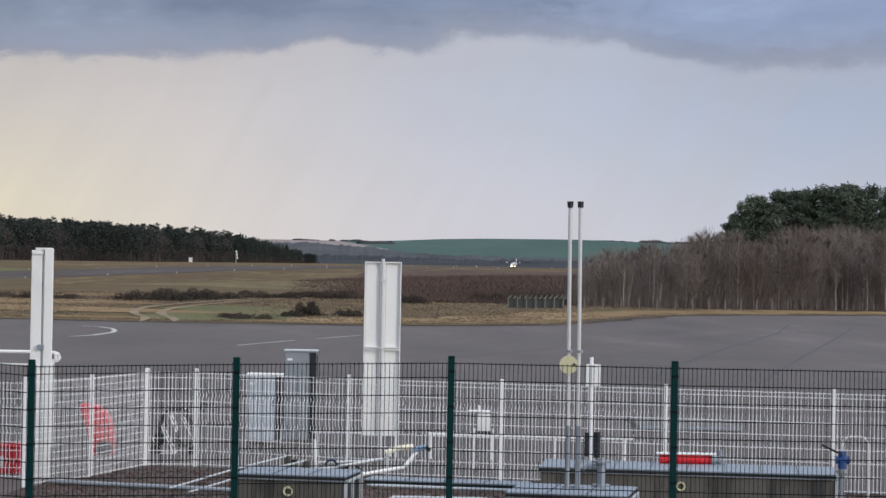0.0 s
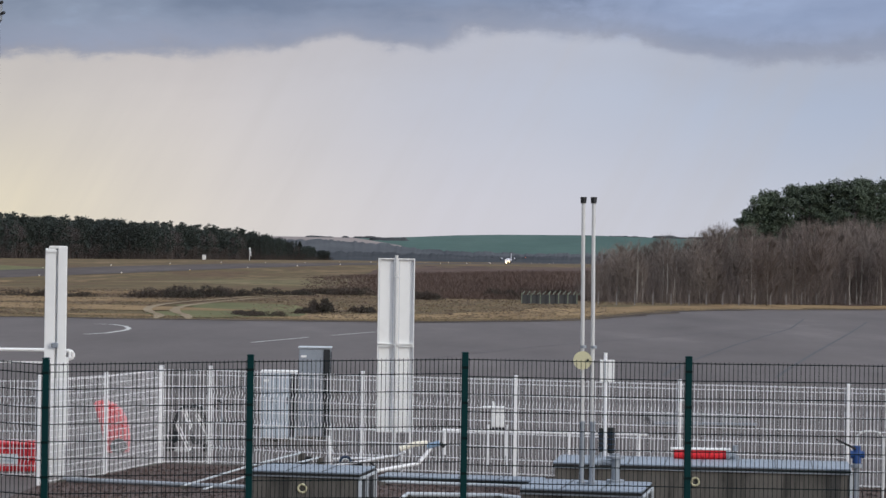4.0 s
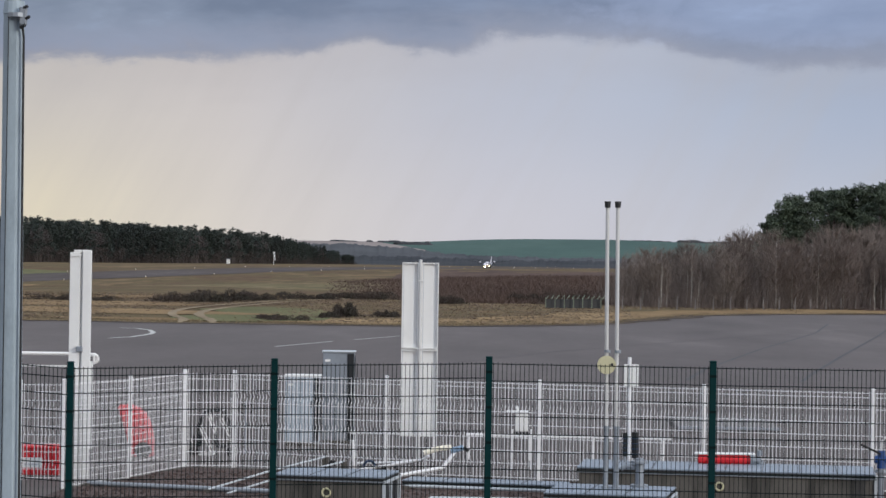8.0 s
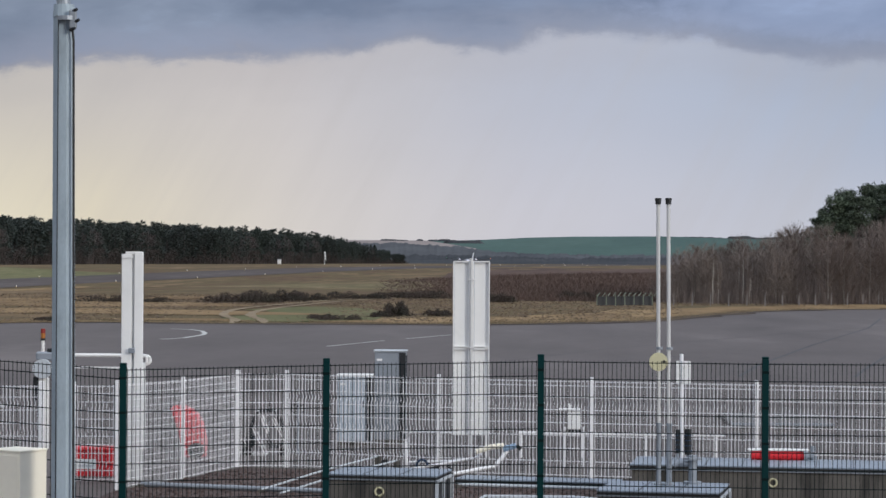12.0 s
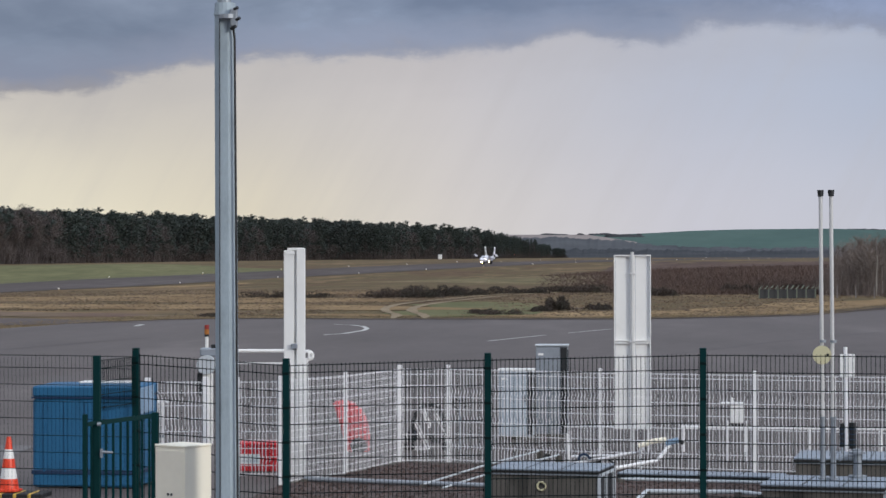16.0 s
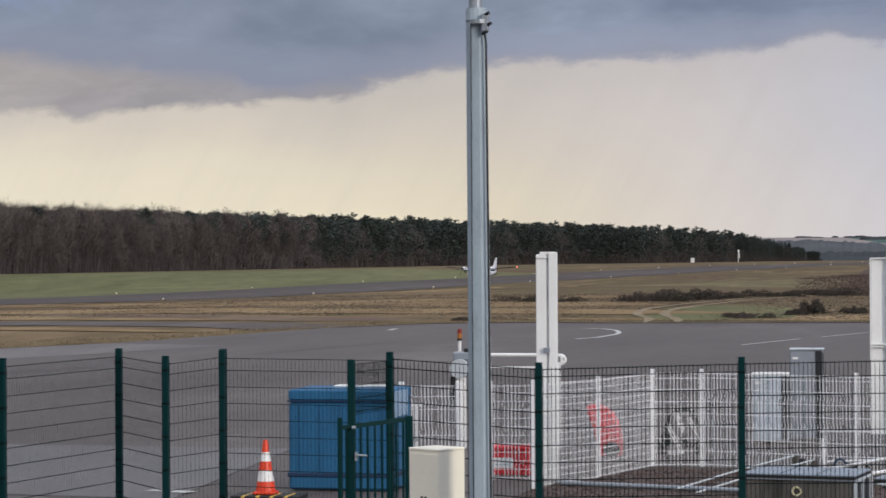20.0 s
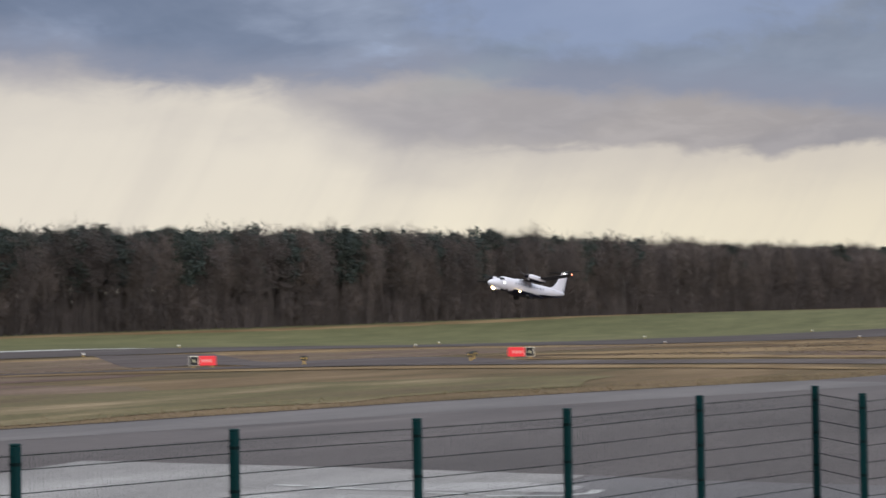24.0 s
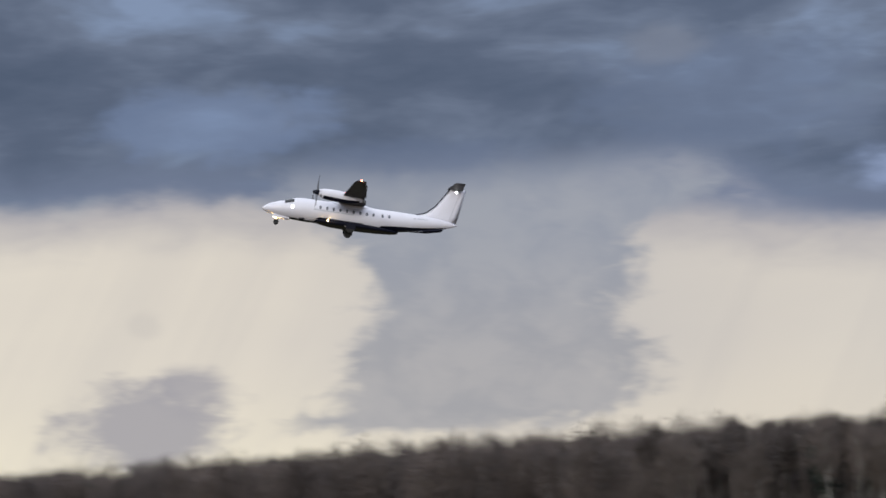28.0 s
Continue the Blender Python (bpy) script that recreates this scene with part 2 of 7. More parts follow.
        dv = calc(nt, "DIVIDE", calc(nt, "SUBTRACT", el, e), re)
        d = calc(nt, "SQRT", calc(nt, "ADD", calc(nt, "MULTIPLY", du, du), calc(nt, "MULTIPLY", dv, dv)))
        m = step(nt, calc(nt, "ADD", d, rough_edge), 1.3, 0.6 if re > 0.65 else 0.35)
        col = blend(nt, calc(nt, "MULTIPLY", m, k), col, srgb(*c))
    col = blend(nt, calc(nt, "MULTIPLY", step(nt, n_big, 0.62, 0.8), 0.25), col, clear.outputs[0])
    # below the horizon: dull ground light
    col = blend(nt, step(nt, el, 0.0, -2.0), col, (0.06, 0.06, 0.05))
    nt.links.new(col, bg.inputs["Color"])
    bg.inputs["Strength"].default_value = 1.0


make_world()
sun_data = bpy.data.lights.new("sun", "SUN")
sun_data.energy, sun_data.angle, sun_data.color = 1.7, radians(14), (1.0, 0.93, 0.82)
sun = new("sun", sun_data)
sun.matrix_world = look((-60 * math.sin(radians(SUN_AZ)) * math.cos(radians(SUN_EL)), 60 * math.cos(radians(SUN_AZ)) * math.cos(radians(SUN_EL)), 60 * math.sin(radians(SUN_EL))), (0, 0, 0))
scene.view_settings.exposure = 0.0

# ---- materials ----
MATS = {}


def material(name, colour, rough=0.6, metal=0.0, grain=0.0, scale=4.0, colour2=None, bump=0.0, spec=0.5, stain=0.0, random_tint=0.0, emit=0.0, grain_scale=None, drip=1.0):
    """A surface with fine grain, larger stains and relief, at real size (object coordinates, metres)."""
    if name in MATS:
        return MATS[name]
    m = bpy.data.materials.new(name)
    m.use_nodes = True
    nt = m.node_tree
    b = nt.nodes["Principled BSDF"]
    tc = nt.nodes.new("ShaderNodeTexCoord")
    vec = tc.outputs["Object"]
    if drip != 1.0:
        mp = nt.nodes.new("ShaderNodeMapping")
        mp.inputs["Scale"].default_value = (1.0, 1.0, drip)
        nt.links.new(vec, mp.inputs[0])
        vec = mp.outputs[0]
    c2 = colour2 or tuple(c * 0.7 for c in colour)
    big = noise_tex(nt, vec, scale, 4, 0.6)
    fine = noise_tex(nt, vec, grain_scale or scale * 11, 5, 0.65)
    col = blend(nt, step(nt, big, 0.42, 0.68), colour, c2) if (stain or colour2) else blend(nt, 0.0, colour, c2)
    if stain and not colour2:
        col = blend(nt, calc(nt, "MULTIPLY", step(nt, big, 0.45, 0.75), stain), colour, c2)
    if grain:
        n = nt.nodes.new("ShaderNodeHueSaturation")
        nt.links.new(calc(nt, "ADD", calc(nt, "MULTIPLY", calc(nt, "SUBTRACT", fine, 0.5), 2 * grain), 1.0), n.inputs["Value"])
        nt.links.new(col, n.inputs["Color"])
        col = n.outputs[0]
    if random_tint:
        oi = nt.nodes.new("ShaderNodeObjectInfo")
        n = nt.nodes.new("ShaderNodeHueSaturation")
        nt.links.new(calc(nt, "ADD", calc(nt, "MULTIPLY", oi.outputs["Random"], random_tint), 1.0 - random_tint / 2), n.inputs["Value"])
        nt.links.new(col, n.inputs["Color"])
        col = n.outputs[0]
    nt.links.new(col, b.inputs["Base Color"])
    b.inputs["Metallic"].default_value, b.inputs["Specular IOR Level"].default_value = metal, spec
    nt.links.new(calc(nt, "ADD", calc(nt, "MULTIPLY", calc(nt, "SUBTRACT", big, 0.5), 0.25), rough, clamp=True), b.inputs["Roughness"])
    if bump:
        bp = nt.nodes.new("ShaderNodeBump")
        bp.inputs["Strength"].default_value, bp.inputs["Distance"].default_value = min(1.0, bump), 0.02
        nt.links.new(fine, bp.inputs["Height"])
        nt.links.new(bp.outputs[0], b.inputs["Normal"])
    if emit:
        b.inputs["Emission Color"].default_value = (*colour, 1)
        b.inputs["Emission Strength"].default_value = emit
    MATS[name] = m
    return m


def M(name):
    return MATS[name]


material("white_paint", (0.82, 0.82, 0.81), 0.45, grain=0.03, scale=1.5, stain=0.25)
material("green_coat", (0.0016, 0.026, 0.028), 0.6, spec=0.12, grain=0.1, scale=3, stain=0.3)
material("white_wire", (0.84, 0.84, 0.86), 0.45, scale=3, stain=0.2)
material("green_wire", (0.002, 0.009, 0.01), 0.6, spec=0.1, scale=3)
material("galvanised", (0.30, 0.33, 0.37), 0.5, metal=0.4, grain=0.12, scale=5, stain=0.4)
material("mast_steel", (0.35, 0.42, 0.475), 0.62, metal=0.1, grain=0.16, scale=4.5, stain=0.75, drip=0.35)
material("concrete", (0.115, 0.106, 0.095), 0.85, grain=0.4, scale=3.5, colour2=(0.045, 0.042, 0.038), bump=0.3, drip=0.15)
material("pole_grey", (0.6, 0.6, 0.6), 0.45, grain=0.06, scale=3, stain=0.35, drip=0.3)
material("red_paint", (0.72, 0.025, 0.035), 0.4, grain=0.06, scale=3, stain=0.3)
material("sign_red", (0.75, 0.03, 0.04), 0.4, emit=0.22)
material("orange_red", (0.75, 0.06, 0.02), 0.45, scale=3, stain=0.2)
material("black_rubber", (0.015, 0.015, 0.016), 0.7, grain=0.2, scale=5)
material("yellow_paint", (0.65, 0.42, 0.08), 0.5, scale=4, stain=0.3)
material("blue_plastic", (0.02, 0.112, 0.235), 0.6, grain=0.08, scale=1.6, stain=0.8, drip=0.3, spec=0.3)
material("cabinet_grey", (0.5, 0.54, 0.58), 0.5, grain=0.05, scale=2.5, stain=0.35, drip=0.3)
material("beacon_red", (0.24, 0.02, 0.015), 0.4, scale=4)
material("beacon_amber", (0.35, 0.13, 0.02), 0.4, scale=4)
material("pine_green", (0.062, 0.084, 0.052), 0.8, random_tint=0.4, scale=0.5, colour2=(0.032, 0.048, 0.034))
material("blue_lid", (0.008, 0.032, 0.085), 0.5, grain=0.06, scale=1.6, stain=0.5)
material("cream_box", (0.88, 0.83, 0.7), 0.5, grain=0.03, scale=1.2, stain=0.25)
material("gravel", (0.082, 0.054, 0.047), 0.95, grain=0.8, scale=3, colour2=(0.036, 0.024, 0.022), bump=1.0, grain_scale=22)
material("dark_steel", (0.03, 0.032, 0.035), 0.5, metal=0.4, scale=3)
material("blue_paint", (0.015, 0.06, 0.22), 0.4, scale=4, stain=0.2)
material("pale_yellow", (0.58, 0.55, 0.36), 0.5, scale=4, stain=0.3)
material("pale_blue", (0.25, 0.36, 0.5), 0.45, scale=4, stain=0.3)
material("bark", (0.074, 0.062, 0.058), 0.9, grain=0.4, scale=2, random_tint=0.4)
material("birch_bark", (0.5, 0.48, 0.455), 0.85, grain=0.35, scale=2, random_tint=0.4)
material("pale_bark", (0.36, 0.335, 0.3), 0.85, grain=0.3, scale=2, random_tint=0.3)
material("twigs", (0.079, 0.065, 0.063), 0.9, random_tint=0.45, scale=0.4, colour2=(0.058, 0.048, 0.046))
material("twigs_grey", (0.116, 0.094, 0.087), 0.9, random_tint=0.4, scale=0.4, colour2=(0.083, 0.068, 0.06))
material("brush", (0.15, 0.12, 0.108), 0.9, random_tint=0.4, scale=0.4, colour2=(0.11, 0.088, 0.077))
material("needles", (0.027, 0.037, 0.031), 0.8, random_tint=0.5, scale=0.5, colour2=(0.016, 0.024, 0.02))
material("needles_blue", (0.036, 0.052, 0.048), 0.8, random_tint=0.5, scale=0.5, colour2=(0.022, 0.032, 0.03))
material("twigs_dark", (0.06, 0.047, 0.043), 0.9, random_tint=0.4, scale=0.4, colour2=(0.04, 0.033, 0.03))
material("twigs_pale", (0.21, 0.175, 0.155), 0.9, random_tint=0.4, scale=0.4, colour2=(0.15, 0.122, 0.107))
material("heather", (0.085, 0.056, 0.046), 0.9, random_tint=0.3, scale=0.3, colour2=(0.06, 0.042, 0.034))


def ground_mat(name, stops, scale, patch, rough=0.95, mottle=0.25, spec=0.15):
    """Ground cover: a ramp of colours over patches some metres wide, with a fine mottle."""
    m = bpy.data.materials.new(name)
    m.use_nodes = True
    nt = m.node_tree
    b = nt.nodes["Principled BSDF"]
    tc = nt.nodes.new("ShaderNodeTexCoord")
    mp = nt.nodes.new("ShaderNodeMapping")
    mp.inputs["Rotation"].default_value = (0, 0, radians(11))
    mp.inputs["Scale"].default_value = (1.0, 0.22, 1.0)
    nt.links.new(tc.outputs["Object"], mp.inputs[0])
    vec = mp.outputs[0]
    big = noise_tex(nt, vec, 1.0 / patch, 5, 0.6, 0.4)
    mid = noise_tex(nt, vec, scale, 5, 0.65)
    fine = noise_tex(nt, tc.outputs["Object"], scale * 9, 3, 0.7)
    v = calc(nt, "ADD", calc(nt, "MULTIPLY", big, 0.68), calc(nt, "MULTIPLY", mid, 0.32))
    col = ramp(nt, v, stops)
    n = nt.nodes.new("ShaderNodeHueSaturation")
    f = calc(nt, "ADD", calc(nt, "MULTIPLY", mid, 0.5), calc(nt, "MULTIPLY", fine, 0.5))
    nt.links.new(calc(nt, "ADD", calc(nt, "MULTIPLY", calc(nt, "SUBTRACT", f, 0.5), 4 * mottle), 1.0), n.inputs["Value"])
    nt.links.new(col, n.inputs["Color"])
    nt.links.new(n.outputs[0], b.inputs["Base Color"])
    b.inputs["Roughness"].default_value, b.inputs["Specular IOR Level"].default_value = rough, spec
    MATS[name] = m
    return m


# ---- terrain: s runs along the runway, q across it, both from the terrace ----
RUN = radians(11.0)
U = Vector((math.sin(RUN), math.cos(RUN), 0))
N = Vector((-math.cos(RUN), math.sin(RUN), 0))
RUNWAY_Q, RUNWAY_W = 252.0, 45.0
PROFILE = [(-954, -2.33), (106, -2.43), (254, -2.65), (303, -3.3), (342, -3.95), (390, -4.3), (456, -4.4), (530, -3.95), (600, -3.15), (678, -2.54), (806, -1.27), (943, -0.31), (1166, 0.11), (1802, 0.11), (3180, 0.32)]


def smooth(a, b, v):
    k = min(1.0, max(0.0, (v - a) / (b - a)))
    return k * k * (3 - 2 * k)


def profile(s):
    return float(np.interp(s, *zip(*PROFILE)))


def ground_z(x, y):
    q, s = -x * math.cos(RUN) + y * math.sin(RUN), x * math.sin(RUN) + y * math.cos(RUN)
    r = math.hypot(x, y)
    k = smooth(85, 190, q) if s < 630 else smooth(60, 205, q)
    edge = float(np.interp(s, [-900, 110, 165, 205, 300, 430, 600, 3000], [-3.0, -2.75, -2.1, -1.3, -0.7, -0.1, 0.0, 0.2]))
    m = smooth(277, 330, q)
    z = profile(s) * k * (1 - m) + edge * m
    return z * smooth(60, 140, r)


def qs(q, s, dz=0.0):
    p = U * s + N * q
    return Vector((p.x, p.y, ground_z(p.x, p.y) + dz))


def obj(name, verts, faces, mat, parent=None, label="", category="", group="", kind="", smooth_faces=False, mats=None, index=None):
    me = bpy.data.meshes.new(name)
    me.from_pydata([tuple(v) for v in verts], [], faces)
    for m in (mats or [mat]):
        me.materials.append(m)
    if index:
        me.polygons.foreach_set("material_index", index)
    if smooth_faces:
        me.polygons.foreach_set("use_smooth", [True] * len(me.polygons))
    ob = new(name, me)
    if parent is not None:
        ob.parent = parent
    return tagged(ob, label, category, group, kind)


class Build:
    """Collects simple solids into one mesh."""

    def __init__(self):
        self.v, self.f = [], []

    def add(self, verts, faces):
        k = len(self.v)
        self.v += [Vector(p) for p in verts]
        self.f += [tuple(i + k for i in f) for f in faces]
        return self

    def box(self, x0, y0, z0, x1, y1, z1, bevel=0.0, m=None):
        b = min(bevel, (x1 - x0) / 2.1, (y1 - y0) / 2.1)
        if b <= 0:
            ring = [(x0, y0), (x1, y0), (x1, y1), (x0, y1)]
        else:
            ring = [(x0 + b, y0), (x1 - b, y0), (x1, y0 + b), (x1, y1 - b), (x1 - b, y1), (x0 + b, y1), (x0, y1 - b), (x0, y0 + b)]
        n = len(ring)
        cx, cy = (x0 + x1) / 2, (y0 + y1) / 2
        levels = [(z0, 0), (z1, 0)] if b <= 0 else [(z0, b), (z0 + b, 0), (z1 - b, 0), (z1, b)]
        pts = []
        for z, inset in levels:
            for x, y in ring:
                kx, ky = 1 - inset / max(1e-6, (x1 - x0) / 2), 1 - inset / max(1e-6, (y1 - y0) / 2)
                pts.append(Vector((cx + (x - cx) * max(0.05, kx), cy + (y - cy) * max(0.05, ky), z)))
        faces = [tuple(range(n))[::-1], tuple(range((len(levels) - 1) * n, len(levels) * n))]
        for l in range(len(levels) - 1):
            faces += [(l * n + i, l * n + (i + 1) % n, (l + 1) * n + (i + 1) % n, (l + 1) * n + i) for i in range(n)]
        if m is not None:
            pts = [m @ p for p in pts]
        return self.add(pts, faces)

    def tube(self, a, b, ra, rb=None, n=8, caps=True):
        """A round bar from a to b."""
        a, b = Vector(a), Vector(b)
        rb = ra if rb is None else rb
        d = (b - a).normalized()
        u = d.orthogonal().normalized()
        w = d.cross(u)
        pts = [p + (u * math.cos(2 * math.pi * i / n) + w * math.sin(2 * math.pi * i / n)) * r for p, r in ((a, ra), (b, rb)) for i in range(n)]
        faces = [(i, (i + 1) % n, n + (i + 1) % n, n + i) for i in range(n)]
        if caps:
            faces += [tuple(range(n))[::-1], tuple(range(n, 2 * n))]
        return self.add(pts, faces)

    def path(self, pts, r, n=8):
        """A bent round bar through points."""
        for a, b in zip(pts, pts[1:]):
            self.tube(a, b, r, n=n)
        return self

    def loft(self, rings, caps=True):
        """Skin over rings of equally many points."""
        n = len(rings[0])
        pts = [p for r in rings for p in r]
        faces = [(k * n + i, k * n + (i + 1) % n, (k + 1) * n + (i + 1) % n, (k + 1) * n + i) for k in range(len(rings) - 1) for i in range(n)]
        if caps:
            faces += [tuple(range(n))[::-1], tuple(range((len(rings) - 1) * n, len(rings) * n))]
        return self.add(pts, faces)

    def done(self, name, mat, parent=None, label="", category="", group="", kind="", smooth_faces=False):
        return obj(name, self.v, self.f, mat, parent, label, category, group, kind, smooth_faces)


def part(name, build, mat, parent, label="", smooth_faces=False):
    return build.done(name, mat, parent, label, smooth_faces=smooth_faces)


def thing(name, m, label, category, group="", kind=""):
    e = tagged(new(name), label, category, group, kind)
    e.matrix_world = m
    return e


def near_eye(k):
    """Shrinks a thing towards the terrace by the factor k."""
    e = Vector(EYE)
    return Matrix.Translation(e * (1 - k)) @ Matrix.Scale(k, 4)


# ground sheet to the horizon
def ground_sheet():
    qsl = [-4200, -3000, -2000, -1200, -700, -400, -250, -150, -90, -50, -20, 0, 10, 20, 30, *range(40, 344, 4), 350, 370, 400, 430, 520, 700, 1100, 1800, 2800, 4200]
    ssl = sorted({-4200, -2500, -1500, -954, -900, -500, -250, -120, *range(-60, 700, 20), *range(40, 360, 5), 106, 140, 254, 303, 342, 390, 430, 456, 530, 678, 730, 760, 806, 850, 890, 943, 1000, 1080, 1166, 1300, 1500, 1802, 2200, 2700, 3180, 3600, 4200})
    verts = [qs(q, s) for q in qsl for s in ssl]
    n = len(ssl)
    faces = [(i * n + j, i * n + j + 1, (i + 1) * n + j + 1, (i + 1) * n + j) for i in range(len(qsl) - 1) for j in range(n - 1)]
    return obj("ground", verts, faces, M("dry_grass"), label="dry yellow-brown winter grass and heath", category="ground", kind="structure", smooth_faces=True)


def drape(name, outline_rows, mat, label, category, dz=0.05, kind="structure"):
    """A sheet over the terrain from rows of points, all rows equally long."""
    n = len(outline_rows[0])
    verts = [Vector((x, y, ground_z(x, y) + dz)) for row in outline_rows for x, y in row]
    faces = [(i * n + j, i * n + j + 1, (i + 1) * n + j + 1, (i + 1) * n + j) for i in range(len(outline_rows) - 1) for j in range(n - 1)]
    return obj(name, verts, faces, mat, label=label, category=category, kind=kind, smooth_faces=True)


def strip_qs(q0, q1, s0, s1, nq=4, ns=60):
    rows = []
    for i in range(ns + 1):
        s = s0 + (s1 - s0) * i / ns
        rows.append([tuple((U * s + N * (q0 + (q1 - q0) * j / nq))[:2]) for j in range(nq + 1)])
    return rows


def band(points, width, n=3):
    """Rows across a band along points in the plan; width: one number or one for each point."""
    rows = []
    for i, p in enumerate(points):
        a, b = Vector(points[max(0, i - 1)]), Vector(points[min(len(points) - 1, i + 1)])
        d = (b - a).normalized()
        c = Vector((-d.y, d.x))
        w = width if isinstance(width, (int, float)) else width[i]
        rows.append([tuple(Vector(p) + c * w * (j / n - 0.5)) for j in range(n + 1)])
    return rows


def dense(points, step_len=6.0):
    res = []
    for a, b in zip(points, points[1:]):
        k = max(1, int(math.dist(a, b) / step_len))
        res += [(a[0] + (b[0] - a[0]) * i / k, a[1] + (b[1] - a[1]) * i / k) for i in range(k)]
    return res + [points[-1]]


ground_mat("dry_grass", [(0.3, (0.056, 0.036, 0.022)), (0.42, (0.113, 0.073, 0.041)), (0.5, (0.102, 0.078, 0.038)), (0.58, (0.155, 0.106, 0.058)), (0.7, (0.21, 0.152, 0.09))], 0.22, 26, 0.95, 0.36)
ground_mat("green_grass", [(0.3, (0.078, 0.08, 0.036)), (0.45, (0.108, 0.11, 0.05)), (0.58, (0.135, 0.132, 0.062)), (0.7, (0.175, 0.155, 0.085))], 0.25, 30, 0.95, 0.3)
ground_mat("olive_grass", [(0.3, (0.075, 0.052, 0.036)), (0.41, (0.13, 0.1, 0.055)), (0.5, (0.125, 0.108, 0.052)), (0.58, (0.185, 0.145, 0.082)), (0.68, (0.27, 0.205, 0.125))], 0.3, 9, 0.95, 0.5)
ground_mat("straw_grass", [(0.3, (0.107, 0.066, 0.032)), (0.42, (0.178, 0.117, 0.058)), (0.55, (0.242, 0.168, 0.087)), (0.7, (0.32, 0.23, 0.128))], 0.25, 12, 0.95, 0.28)
ground_mat("heath", [(0.3, (0.05, 0.033, 0.027)), (0.45, (0.078, 0.05, 0.04)), (0.58, (0.1, 0.066, 0.051)), (0.72, (0.135, 0.094, 0.07))], 0.2, 30, 0.95, 0.35)
ground_mat("sand_track", [(0.35, (0.2, 0.155, 0.1)), (0.6, (0.28, 0.225, 0.15))], 0.5, 9)
ground_mat("asphalt", [(0.3, (0.065, 0.053, 0.049)), (0.44, (0.088, 0.073, 0.068)), (0.55, (0.1, 0.084, 0.079)), (0.68, (0.139, 0.119, 0.112))], 0.22, 9, 0.62, 0.3, 0.2)
ground_mat("runway_asphalt", [(0.32, (0.078, 0.066, 0.064)), (0.55, (0.1, 0.087, 0.084)), (0.7, (0.13, 0.115, 0.11))], 0.2, 24, 0.95, 0.2, 0.05)
ground_mat("taxi_asphalt", [(0.32, (0.088, 0.072, 0.068)), (0.55, (0.115, 0.098, 0.094)), (0.7, (0.15, 0.13, 0.122))], 0.2, 14, 0.95, 0.22, 0.05)
ground_mat("old_concrete", [(0.32, (0.2, 0.19, 0.182)), (0.5, (0.275, 0.262, 0.252)), (0.7, (0.37, 0.355, 0.342))], 0.5, 5, 0.7, 0.2)
ground_mat("old_asphalt", [(0.3, (0.085, 0.075, 0.071)), (0.5, (0.12, 0.106, 0.101)), (0.68, (0.165, 0.148, 0.14))], 0.3, 8, 0.62, 0.28, 0.3)
ground_mat("verge_soil", [(0.3, (0.035, 0.027, 0.024)), (0.5, (0.06, 0.046, 0.038)), (0.7, (0.12, 0.09, 0.06))], 0.6, 4, 0.95, 0.4)
ground_mat("pale_asphalt", [(0.3, (0.105, 0.096, 0.095)), (0.5, (0.135, 0.125, 0.124)), (0.68, (0.17, 0.158, 0.156))], 0.4, 6, 0.6, 0.25, 0.3)
ground_mat("worn_paint", [(0.35, (0.25, 0.24, 0.23)), (0.5, (0.33, 0.32, 0.31)), (0.65, (0.42, 0.41, 0.4))], 0.9, 3, 0.7, 0.3)
ground_mat("tar", [(0.3, (0.05, 0.05, 0.052)), (0.7, (0.075, 0.074, 0.076))], 0.5, 5, 0.6)
ground_mat("brown_grass", [(0.3, (0.076, 0.048, 0.04)), (0.43, (0.13, 0.085, 0.066)), (0.52, (0.14, 0.105, 0.066)), (0.6, (0.17, 0.118, 0.088)), (0.7, (0.24, 0.175, 0.125))], 0.26, 11, 0.95, 0.48)
ground_mat("line_paint", [(0.3, (0.36, 0.36, 0.34)), (0.6, (0.55, 0.55, 0.53))], 0.8, 3, 0.6, 0.15)
# the far field and far woods carry distance haze in their own colours
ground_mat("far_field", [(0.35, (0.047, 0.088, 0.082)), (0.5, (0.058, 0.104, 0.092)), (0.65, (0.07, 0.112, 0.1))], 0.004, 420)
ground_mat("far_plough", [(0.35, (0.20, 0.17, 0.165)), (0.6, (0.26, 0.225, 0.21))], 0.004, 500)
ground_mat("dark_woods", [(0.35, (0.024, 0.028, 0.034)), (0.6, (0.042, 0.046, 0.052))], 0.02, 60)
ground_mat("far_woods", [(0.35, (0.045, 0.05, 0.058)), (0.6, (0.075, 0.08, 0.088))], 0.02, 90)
ground_sheet()

APRON_EDGE = [(120, 205), (60, 190), (32.4, 184), (20.8, 177), (15, 168), (11.3, 155.7), (8, 144), (5.3, 137.5), (0, 132), (-4.2, 129.7), (-15.9, 129), (-22.5, 129.7), (-27, 127), (-30, 120.8), (-31.9, 108.5), (-33.9, 97), (-36.1, 91), (-40.5, 75), (-43.5, 58.5), (-49.2, 35), (-58, 0), (-66, -40)]


